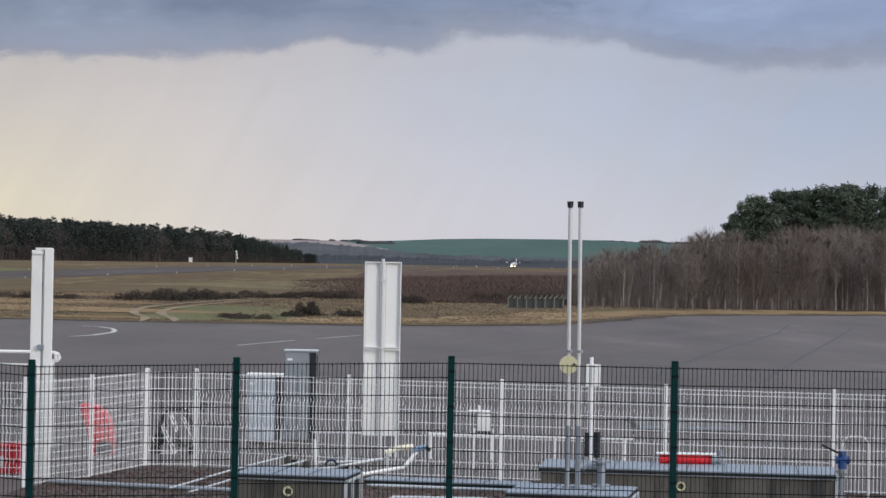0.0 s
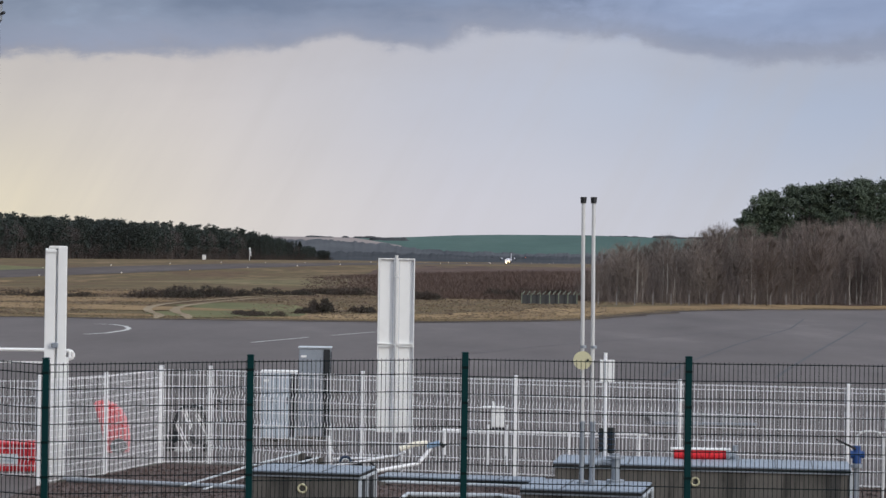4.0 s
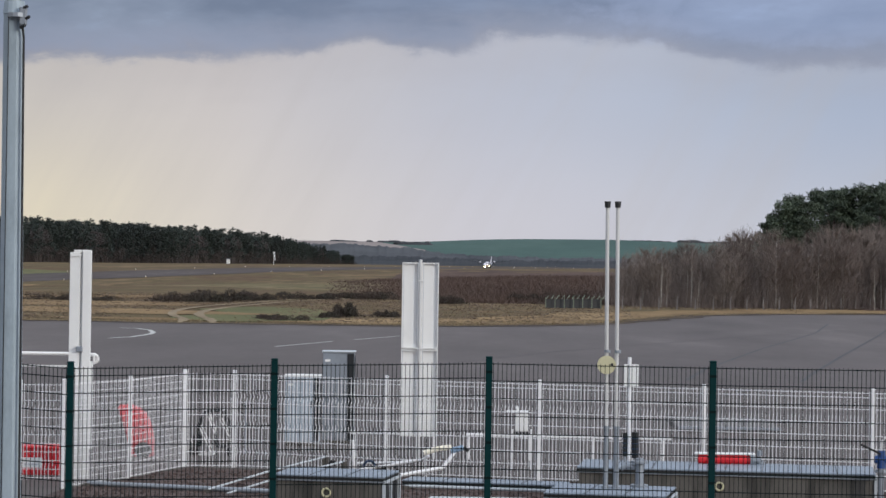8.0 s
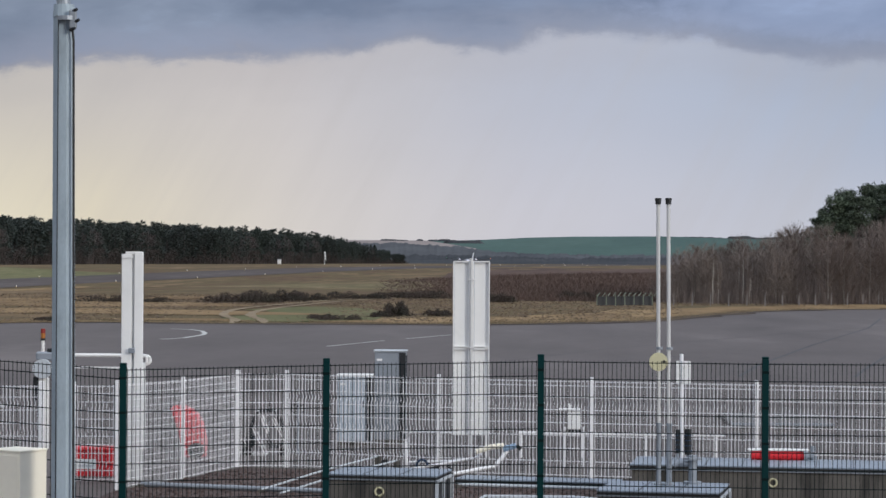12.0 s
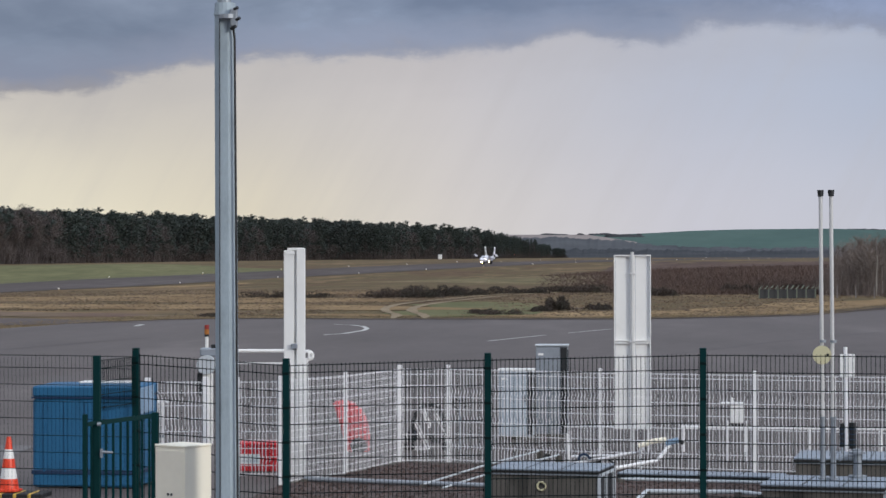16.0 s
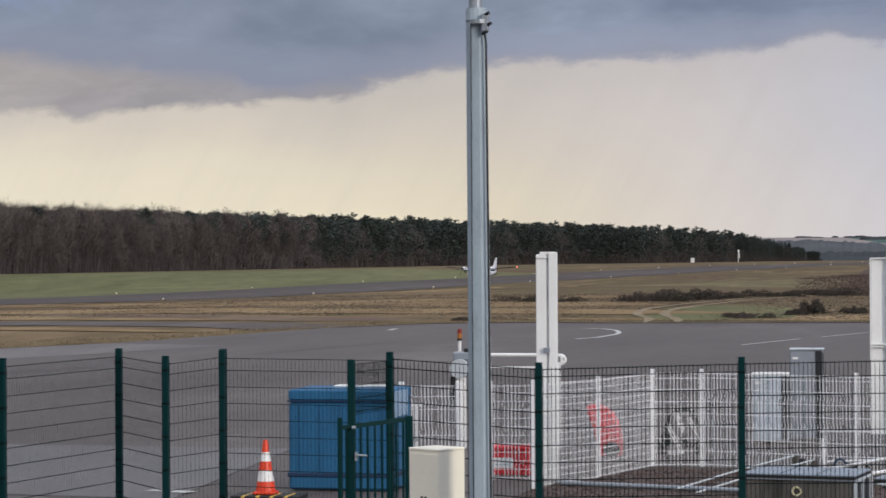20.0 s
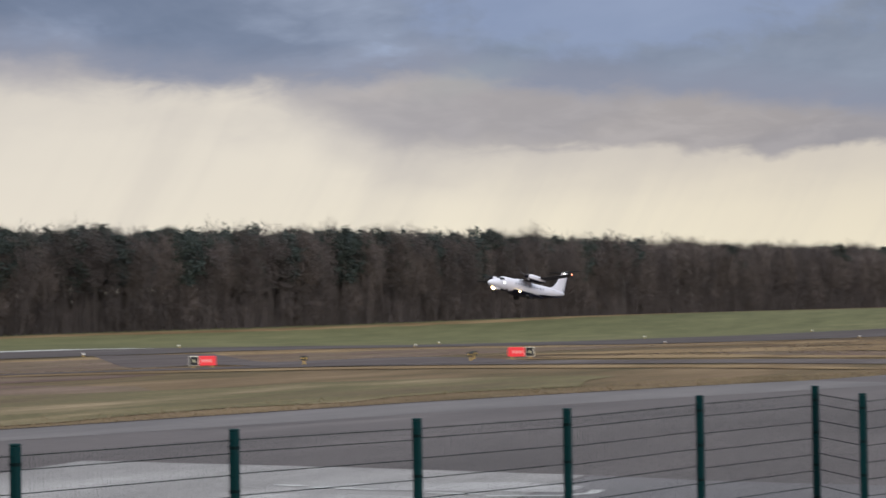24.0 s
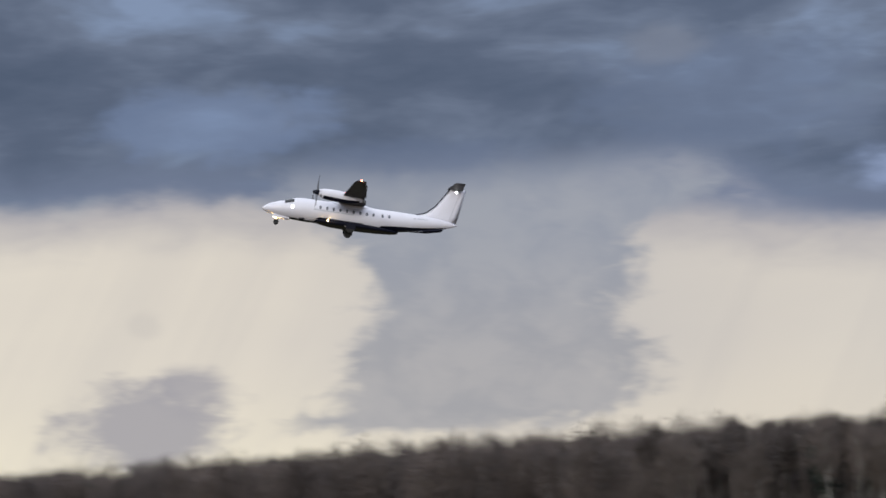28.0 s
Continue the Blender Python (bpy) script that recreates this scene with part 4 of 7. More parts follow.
        gz = ground_z(p.x, p.y)
        place(rnd.choice(birch), p.x, p.y, (h - gz) * rnd.uniform(0.7, 0.95) / 16, rnd, gz)
    for o in protos + birch + pines:
        for c in (*o.children, o):
            bpy.data.objects.remove(c)


woods()


def cushion_pine_data(seed, h):
    """A broad old pine: forked limbs carrying many small flat cushions of needles with gaps between."""
    rnd = random.Random(seed)
    tv, tf, cv, cf = [], [], [], []
    limb(tv, tf, Vector((0, 0, -0.6)), Vector((0, 0, h * 0.55)), 0.013 * h, 0.01 * h, 6)
    limb(tv, tf, Vector((0, 0, h * 0.55)), Vector((0.02 * h, 0, h * 0.92)), 0.01 * h, 0.003 * h, 5)
    for k in range(44):
        t = (k + rnd.random()) / 44
        z = h * (0.34 + 0.62 * t)
        reach = h * 0.26 * math.sin(math.pi * (0.25 + 0.68 * t)) * rnd.uniform(0.25, 1.0)
        a = rnd.uniform(0, 6.2832)
        c = Vector((math.cos(a) * reach, math.sin(a) * reach, z))
        limb(tv, tf, Vector((0, 0, z - 0.07 * h)), c, 0.0035 * h, 0.0012 * h, 4)
        cr = h * rnd.uniform(0.05, 0.085)
        for _ in range(120):
            d = Vector((rnd.gauss(0, 1), rnd.gauss(0, 1), rnd.gauss(0, 0.6))).normalized() * rnd.uniform(0.35, 1.0)
            p = c + Vector((d.x * cr, d.y * cr, d.z * cr * 0.6))
            g = Vector((rnd.gauss(0, 1), rnd.gauss(0, 1), rnd.gauss(0.5, 0.6))).normalized()
            blade(cv, cf, p, p + g * h * rnd.uniform(0.02, 0.034), 0.0062 * h, rnd)
    return (tv, tf), (cv, cf)


def right_wood():
    """Birch scrub with taller pines behind it, beyond the apron."""
    rnd = random.Random(21)
    scrub = [tree_thing(bare_tree_data(120 + i, 5.6, 0.2 + 0.03 * i, 2300, 0.03, 0.08), "birch_sapling", ("pale_bark", "brush", "brush", "bark")[i], ("brush", "twigs_pale", "brush", "twigs_pale")[i], "slim leafless birch in dense scrub", "saplings beyond the apron") for i in range(4)]
    pines = [tree_thing(cushion_pine_data(140 + i, 11.5), "pine_tree", "bark", "pine_green", "tall dark green pine behind the birch scrub", "pines beyond the apron") for i in range(3)]
    for i in range(190):
        az = rnd.uniform(-14.5, -3.2)
        r = 200 + rnd.random() ** 1.5 * 40 - 2.0 * min(0, az + 6)
        top = float(np.interp(-az, [3.2, 4, 5, 6, 7, 9, 15], [4.2, 5.2, 5.6, 6.4, 6.8, 7.0, 7.0]))
        x, y = -r * math.sin(radians(az)), r * math.cos(radians(az))
        place(rnd.choice(scrub), x, y, top / 5.6 * rnd.uniform(0.7, 1.02) * r / 205, rnd)
    for i in range(46):
        az = -6.45 - 8.2 * (i + rnd.random()) / 46
        r = rnd.uniform(240, 275)
        top = float(np.interp(-az, [6.2, 6.5, 7.0, 7.6, 8.5, 10, 15], [6.5, 8.6, 10.3, 11.0, 11.6, 11.3, 11.5]))
        x, y = -r * math.sin(radians(az)), r * math.cos(radians(az))
        place(rnd.choice(pines), x, y, top / 11.5 * rnd.uniform(0.84, 1.02) * r / 240, rnd)
    pale = [tree_thing(bare_tree_data(170 + i, 4.6, 0.09, 500, 0.05, 0.5), "birch_tree", "pale_bark", "brush", "slim birch with a bright pale trunk before the scrub", "pale birches beyond the apron") for i in range(3)]
    for az in (-3.75, -3.9, -4.15, -4.3, -4.75, -4.85, -5.0, -5.05, -5.6, -8.0, -8.3, -9.0, -9.15, -9.25, -9.6, -9.7, -9.85, -10.1, -10.5, -11, -11.6):
        r = 199 - 2.0 * min(0, az + 6) + rnd.random() * 5
        x, y = -r * math.sin(radians(az)), r * math.cos(radians(az))
        place(rnd.choice(pale), x, y, rnd.uniform(0.6, 1.15), rnd)
    v, f = [], []
    for i in range(1500):
        az = rnd.uniform(-14.5, -3.0)
        r = 199 + rnd.random() * 40 - 2.0 * min(0, az + 6)
        p = Vector((-r * math.sin(radians(az)), r * math.cos(radians(az)), ground_z(0, 150) - 0.1))
        for _ in range(9):
            a = p + Vector((rnd.gauss(0, 0.6), rnd.gauss(0, 0.6), 0))
            sliver(v, f, a, a + Vector((rnd.gauss(0, 0.7), rnd.gauss(0, 0.7), rnd.uniform(0.8, 2.6) + rnd.random() ** 2 * 1.8)), 0.018, rnd)
    obj("scrub", v, f, M("brush"), label="dense brown brushwood between the birches", category="brushwood", kind="stuff")
    for o in scrub + pines + pale:
        for c in (*o.children, o):
            bpy.data.objects.remove(c)


right_wood()

# ---- aircraft: white twin-propeller airliner; y runs to the nose, the wheels stand on z = 0 ----
material("aircraft_white", (0.69, 0.69, 0.76), 0.4, grain=0.015, scale=0.6, stain=0.12)
material("aircraft_navy", (0.004, 0.005, 0.014), 0.55, scale=0.8, stain=0.2, spec=0.15)
material("green_light", (0.3, 1.0, 0.5), 0.3, emit=2.0)
material("wing_grey", (0.06, 0.06, 0.067), 0.6, scale=1.2, stain=0.4, spec=0.2)
material("dark_glass", (0.01, 0.012, 0.016), 0.12, scale=2)
material("cabin_glass", (0.1, 0.11, 0.14), 0.3, scale=2)
material("grey_metal", (0.24, 0.25, 0.27), 0.45, metal=0.5, scale=2, stain=0.3)
material("tyre", (0.014, 0.014, 0.015), 0.8, scale=4)
material("blade", (0.02, 0.02, 0.022), 0.5, scale=4)
material("grey_mark", (0.5, 0.52, 0.58), 0.5, scale=2)
material("beam_light", (1.0, 0.62, 0.24), 0.3, emit=40.0)
material("white_light", (1.0, 0.95, 0.88), 0.3, emit=12.0)
material("red_light", (1.0, 0.22, 0.12), 0.3, emit=8.0)
NOSE = 9.0


def ring(d, hw, hh, zc, n=28, lo=0.0, hi=360.0, grow=1.0):
    """Points round the fuselage at d metres behind the nose; angles from the top, to the right."""
    res = []
    k = n if hi - lo >= 359 else n + 1
    for i in range(k):
        a = radians(lo + (hi - lo) * i / n)
        res.append(Vector((math.sin(a) * hw * grow, NOSE - d, zc + math.cos(a) * hh * grow)))
    return res


BODY = [(0.0, 0.03, 0.03, 1.52), (0.12, 0.2, 0.18, 1.54), (0.35, 0.38, 0.34, 1.57), (0.8, 0.6, 0.53, 1.64), (1.4, 0.78, 0.7, 1.7), (2.0, 0.92, 0.84, 1.76), (2.6, 1.02, 0.99, 1.84), (3.2, 1.11, 1.12, 1.91),
        (3.9, 1.18, 1.19, 1.95), (4.6, 1.2, 1.2, 1.95), (8, 1.2, 1.2, 1.95), (12.0, 1.2, 1.19, 1.96), (14, 1.13, 1.065, 2.115), (15.5, 1.0, 0.925, 2.245), (17, 0.8, 0.745, 2.385), (18.3, 0.57, 0.545, 2.505), (19.3, 0.34, 0.37, 2.58), (19.95, 0.16, 0.16, 2.62), (20.25, 0.05, 0.05, 2.65)]


def body_at(d):
    ds = [b[0] for b in BODY]
    return [float(np.interp(d, ds, [b[k] for b in BODY])) for k in (1, 2, 3)]


def foil(le, te, z, thick, x, n=8):
    """A wing section from leading edge le to trailing edge te (metres behind the nose)."""
    c = te - le
    pts = []
    for i in range(n + 1):
        f = i / n
        pts.append(Vector((x, NOSE - (le + c * f), z + thick * (1.3 * math.sqrt(f) * (1 - f) + 0.02) * 1.4)))
    for i in range(n - 1, 0, -1):
        f = i / n
        pts.append(Vector((x, NOSE - (le + c * f), z - thick * 0.55 * math.sqrt(f) * (1 - f) * 1.6)))
    return pts


def disc(c, axis, r, n=14, thick=0.05):
    c, axis = Vector(c), Vector(axis).normalized()
    return Build().tube(c, c + axis * thick, r, r * 0.8, n)


def aircraft():
    a = thing("aircraft", Matrix.Identity(4), "white twin-propeller airliner with dark blue belly and T-tail", "aircraft")
    fus = part("fuselage", Build().loft([ring(*b) for b in BODY]), M("aircraft_white"), a, smooth_faces=True)
    belly = Build()
    rows = []
    for d in (2.4, 3.2, 4.2, 6, 8, 10, 12.4, 14, 15.5, 17, 18.3, 19.2):
        hw, hh, zc = body_at(d)
        half = float(np.interp(d, [2.4, 4.2, 6, 14, 17, 19.2], [18, 36, 54, 54, 42, 26]))
        rows.append(ring(d, hw, hh, zc, 12, 180 - half, 180 + half, 1.006))
    n = 13
    belly.add([p for r in rows for p in r], [(k * n + i, k * n + i + 1, (k + 1) * n + i + 1, (k + 1) * n + i) for k in range(len(rows) - 1) for i in range(n - 1)])
    part("belly", belly, M("aircraft_navy"), a, "dark blue lower fuselage", True)
    sp = []
    for d, hw, zt, zb in ((5.6, 0.7, 1.1, 0.84), (6.3, 1.05, 1.18, 0.74), (7.2, 1.3, 1.22, 0.66), (8.6, 1.38, 1.22, 0.63), (10.4, 1.36, 1.22, 0.64), (12, 1.2, 1.2, 0.68), (13.4, 0.9, 1.1, 0.78), (14.2, 0.5, 1.0, 0.88)):
        zc, hh = (zt + zb) / 2, (zt - zb) / 2
        sp.append([Vector((math.copysign(abs(math.sin(t)) ** 0.6, math.sin(t)) * hw, NOSE - d, zc + math.copysign(abs(math.cos(t)) ** 0.6, math.cos(t)) * hh)) for t in [2 * math.pi * i / 20 for i in range(20)]])
    part("gear_fairing", Build().loft(sp), M("aircraft_navy"), a, "dark blue undercarriage fairing", True)
    # cockpit glazing
    for a0, a1 in ((-62, -30), (-27, -2), (2, 27), (30, 62)):
        g = Build()
        rows = []
        for d in (1.95, 2.25, 2.6, 2.9):
            hw, hh, zc = body_at(d)
            rows.append(ring(d + (0.25 if abs(a0 + a1) > 60 else 0.0), *body_at(d + (0.25 if abs(a0 + a1) > 60 else 0.0)), 5, a0, a1, 1.008))
        g.add([p for r in rows for p in r], [(k * 6 + i, k * 6 + i + 1, (k + 1) * 6 + i + 1, (k + 1) * 6 + i) for k in range(3) for i in range(5)])
        part("cockpit_window", g, M("dark_glass"), fus)
    for side in (-1, 1):
        for k in range(11):
            d = 5.9 + k * 0.69 + (0.25 if k > 8 else 0)
            hw, hh, zc = body_at(d)
            w = Build()
            pts = []
            for i in range(12):
                t = 2 * math.pi * i / 12
                dz = 0.30 + 0.20 * math.sin(t)
                x = hw * math.sqrt(max(0, 1 - (dz / hh) ** 2)) * 1.006
                pts.append(Vector((side * x, NOSE - d + 0.13 * math.cos(t), zc + dz)))
            w.add(pts, [tuple(range(12))])
            part("window", w, M("cabin_glass"), fus)
        # lettering as plain bars, and the registration
        for d0, d1, z, h in ((5.3, 7.9, -0.06, 0.13), (8.1, 9.4, -0.06, 0.13), (15.6, 15.9, 0.22, 0.16), (16.0, 17.1, 0.22, 0.16)):
            b = Build()
            pts = []
            for d in (d0, (d0 + d1) / 2, d1):
                hw, hh, zc = body_at(d)
                for dz in (z, z + h):
                    pts.append(Vector((side * hw * math.sqrt(1 - (dz / hh) ** 2) * 1.007, NOSE - d, zc + dz)))
            b.add(pts, [(0, 1, 3, 2), (2, 3, 5, 4)])
            part("lettering", b, M("grey_mark"), fus, "grey lettering")
    # wings
    for side in (-1, 1):
        secs = [foil(7.7, 10.35, 3.05, 0.2, 0.0), foil(7.75, 10.35, 3.08, 0.2, side * 1.2), foil(7.95, 10.05, 3.24, 0.17, side * 4.6), foil(8.55, 9.65, 3.62, 0.11, side * 9.9), foil(8.85, 9.6, 3.68, 0.06, side * 10.5)]
        wing = part("wing", Build().loft(secs if side > 0 else [list(reversed(s)) for s in secs]), M("wing_grey"), a, "grey wing")
        edge = Build()
        edge.path([s[0] + Vector((0, 0.02, 0)) for s in secs[1:]], 0.06, 6)
        part("leading_edge", edge, M("black_rubber"), wing, "black leading edge")
        low = [s[8:] + s[:1] for s in secs]
        skin = Build()
        skin.add([p + Vector((0, 0, -0.008)) for r in low for p in r], [(k * 9 + i, k * 9 + i + 1, (k + 1) * 9 + i + 1, (k + 1) * 9 + i) for k in range(len(low) - 1) for i in range(8)])
        part("lower_skin", skin, M("wing_grey"), wing, "dark grey underside of the wing")
        for x0, x1 in ((1.6, 3.6), (4.8, 7.0), (7.2, 9.6)):
            fl = Build()
            z = lambda x: 3.08 + (x - 1.2) * (0.047 if x < 4.6 else 0.062) - (0 if x < 4.6 else 0.05)
            te = lambda x: 10.37 - (x - 1.2) * 0.083
            q = [Vector((side * x, NOSE - te(x) - o, z(x) + dz)) for x in (x0, x1) for o, dz in ((-0.12, 0.02), (0.12, -0.05), (0.12, -0.075), (-0.12, -0.06))]
            fl.loft([q[:4], q[4:]])
            part("flap", fl, M("wing_grey"), wing, "grey wing flap")
        # nacelle
        nx = side * 3.95
        nac = [[Vector((nx + math.sin(t) * w, NOSE - d, z + math.cos(t) * h)) for t in [2 * math.pi * i / 18 for i in range(18)]] for d, w, h, z in ((5.4, 0.34, 0.36, 3.2), (5.8, 0.46, 0.5, 3.17), (6.9, 0.52, 0.6, 3.13), (8.2, 0.5, 0.58, 3.07), (9.2, 0.36, 0.42, 3.06), (9.9, 0.16, 0.2, 3.06))]
        nacelle = part("nacelle", Build().loft(nac), M("aircraft_white"), a, smooth_faces=True)
        low = [[Vector((nx + math.sin(t) * w * 1.012, NOSE - d, z + math.cos(t) * h * 1.012)) for t in [math.pi * (0.66 + 0.68 * i / 8) for i in range(9)]] for d, w, h, z in ((5.55, 0.39, 0.42, 3.19), (5.95, 0.47, 0.52, 3.16), (6.9, 0.52, 0.6, 3.13), (8.2, 0.5, 0.58, 3.07), (9.2, 0.36, 0.42, 3.06), (9.6, 0.25, 0.3, 3.06))]
        b = Build()
        b.add([p for r in low for p in r], [(k * 9 + i, k * 9 + i + 1, (k + 1) * 9 + i + 1, (k + 1) * 9 + i) for k in range(5) for i in range(8)])
        part("lower_cowling", b, M("aircraft_navy"), nacelle, "dark blue lower cowling", True)
        part("air_intake", Build().loft([[Vector((nx + math.sin(t) * 0.2, NOSE - 5.39, 2.95 + math.cos(t) * 0.09)) for t in [2 * math.pi * i / 12 for i in range(12)]], [Vector((nx + math.sin(t) * 0.18, NOSE - 5.6, 2.95 + math.cos(t) * 0.08)) for t in [2 * math.pi * i / 12 for i in range(12)]]]), M("dark_glass"), nacelle)
        part("exhaust", Build().tube((nx, NOSE - 9.7, 3.03), (nx, NOSE - 10.2, 3.0), 0.15, 0.12, 12), M("grey_metal"), nacelle)
        tip = part("wing_tip_light", disc((side * 10.55, NOSE - 9.1, 3.72), (side, 0.4, 0), 0.11 if side < 0 else 0.05), M("red_light" if side < 0 else "green_light"), wing, "glowing wing-tip light")
        if side < 0:
            part("landing_light", disc((side * 1.3, NOSE - 6.85, 0.98), (side * 0.25, 1, -0.1), 0.15, 14, 0.01), M("beam_light"), a, "glowing landing light")
        part("wing_inspection_light", disc((side * 1.08, NOSE - 3.05, 1.9), (side, 0.3, 0), 0.14), M("white_light"), a, "glowing light on the fuselage side")
        # main undercarriage
        leg = part("main_gear_leg", Build().tube((side * 1.15, NOSE - 9.2, 0.9), (side * 1.45, NOSE - 9.2, 0.42), 0.1, 0.09, 8).tube((side * 1.2, NOSE - 8.6, 0.7), (side * 1.45, NOSE - 9.15, 0.5), 0.05, 0.05, 6), M("grey_metal"), a)
        for dx in (-0.2, 0.2):
            part("wheel", Build().tube((side * 1.45 + dx - 0.11, NOSE - 9.2, 0.4), (side * 1.45 + dx + 0.11, NOSE - 9.2, 0.4), 0.4, 0.4, 18), M("tyre"), leg)
        part("gear_door", Build().box(side * 1.75 - 0.02, NOSE - 9.7, 0.35, side * 1.75 + 0.02, NOSE - 8.7, 0.95, 0.01), M("aircraft_navy"), a)
        # tailplane
        tp = [foil(18.8, 20.4, 6.4, 0.1, 0.0), foil(19.25, 20.25, 6.46, 0.06, side * 3.2), foil(19.45, 20.2, 6.47, 0.03, side * 3.35)]
        part("tailplane", Build().loft(tp if side > 0 else [list(reversed(s)) for s in tp]), M("wing_grey"), a, "dark grey tailplane")
    part("wing_fairing", Build().loft([[Vector((math.sin(t) * w, NOSE - d, 2.85 + math.cos(t) * h)) for t in [2 * math.pi * i / 16 for i in range(16)]] for d, w, h in ((6.6, 0.3, 0.32), (7.4, 0.8, 0.48), (8.6, 0.95, 0.54), (10.4, 0.85, 0.46), (11.6, 0.3, 0.3))]), M("aircraft_white"), a, smooth_faces=True)
    # fin with its swept dorsal root
    fin = []
    for z, le, te, w in ((2.7, 14.6, 20.1, 0.05), (3.15, 15.9, 20.2, 0.16), (3.5, 16.9, 20.28, 0.17), (4.35, 17.8, 20.42, 0.15), (6.35, 19.1, 20.75, 0.1), (6.45, 19.3, 20.7, 0.04)):
        c = te - le
        fin.append([Vector((0, NOSE - le, z)), Vector((w * 0.7, NOSE - le - c * 0.15, z)), Vector((w, NOSE - le - c * 0.4, z)), Vector((w * 0.4, NOSE - le - c * 0.8, z)), Vector((0, NOSE - te, z)), Vector((-w * 0.4, NOSE - le - c * 0.8, z)), Vector((-w, NOSE - le - c * 0.4, z)), Vector((-w * 0.7, NOSE - le - c * 0.15, z))])
    tail = part("fin", Build().loft(fin), M("aircraft_white"), a, smooth_faces=True)
    b = Build()
    b.path([(0, NOSE - 15.85, 3.17), (0, NOSE - 16.85, 3.52), (0, NOSE - 17.75, 4.35), (0, NOSE - 19.05, 6.35)], 0.05, 6)
    part("leading_edge", b, M("aircraft_navy"), tail, "dark leading edge of the fin")
    part("rudder_gap", Build().loft([[Vector((0.14, NOSE - 19.3, 3.0)), Vector((0.14, NOSE - 19.34, 3.0)), Vector((-0.14, NOSE - 19.34, 3.0)), Vector((-0.14, NOSE - 19.3, 3.0))], [Vector((0.1, NOSE - 20.15, 6.3)), Vector((0.1, NOSE - 20.19, 6.3)), Vector((-0.1, NOSE - 20.19, 6.3)), Vector((-0.1, NOSE - 20.15, 6.3))]]), M("grey_mark"), tail)
    part("tail_light", disc((0.11, NOSE - 19.75, 6.15), (1, 0, 0.2), 0.11), M("white_light"), tail, "glowing light on the fin")
    part("tail_light", disc((-0.11, NOSE - 19.75, 6.15), (-1, 0, 0.2), 0.11), M("white_light"), tail, "glowing light on the fin")
    for x in (-0.5, 0.5):
        part("ventral_fin", Build().loft([[Vector((x, NOSE - 15.4, 1.35)), Vector((x, NOSE - 19.0, 2.1)), Vector((x + 0.04, NOSE - 19.0, 2.1)), Vector((x + 0.04, NOSE - 15.4, 1.35))], [Vector((x * 1.3, NOSE - 17.2, 1.5)), Vector((x * 1.3, NOSE - 18.7, 1.85)), Vector((x * 1.3 + 0.03, NOSE - 18.7, 1.85)), Vector((x * 1.3 + 0.03, NOSE - 17.2, 1.5))]]), M("aircraft_navy"), a)
    # nose undercarriage
    leg = part("nose_gear_leg", Build().tube((0, NOSE - 1.75, 1.2), (0, NOSE - 1.6, 0.3), 0.07, 0.06, 8).tube((0, NOSE - 2.2, 1.0), (0, NOSE - 1.65, 0.5), 0.04, 0.04, 6), M("grey_metal"), a)
    for dx in (-0.14, 0.14):
        part("wheel", Build().tube((dx - 0.07, NOSE - 1.6, 0.27), (dx + 0.07, NOSE - 1.6, 0.27), 0.27, 0.27, 16), M("tyre"), leg)
    for x in (-0.32, 0.32):
        part("gear_door", Build().box(x - 0.02, NOSE - 2.9, 0.72, x + 0.02, NOSE - 1.2, 1.1, 0.01), M("aircraft_white"), a)
    part("landing_light", disc((0, NOSE - 1.5, 0.78), (0, 1, -0.1), 0.27, 14, 0.01), M("beam_light"), leg, "glowing landing light")
    props = []
    for side in (-1, 1):
        hub = new("propeller")
        hub.parent = a
        hub.location = (side * 3.95, NOSE - 5.2, 3.22)
        part("spinner", Build().loft([[Vector((math.sin(t) * r, y, math.cos(t) * r)) for t in [2 * math.pi * i / 14 for i in range(14)]] for y, r in ((0.5, 0.02), (0.4, 0.12), (0.15, 0.24), (-0.2, 0.3))]), M("aircraft_navy"), hub, smooth_faces=True)
        for k in range(6):
            m = Matrix.Rotation(2 * math.pi * k / 6, 4, "Y")
            secs = [[m @ Vector((w * math.cos(tw), w * 0.5 * math.sin(tw) + o, z)) for w, o in ((-c, 0), (0, 0.02), (c, 0), (0, -0.02))] for z, c, tw in ((0.22, 0.06, 1.1), (0.7, 0.085, 0.8), (1.3, 0.085, 0.5), (1.72, 0.06, 0.35), (1.8, 0.03, 0.3))]
            part("blade", Build().loft(secs), M("blade"), hub)
        props.append(hub)
    return a, props


plane, propellers = aircraft()

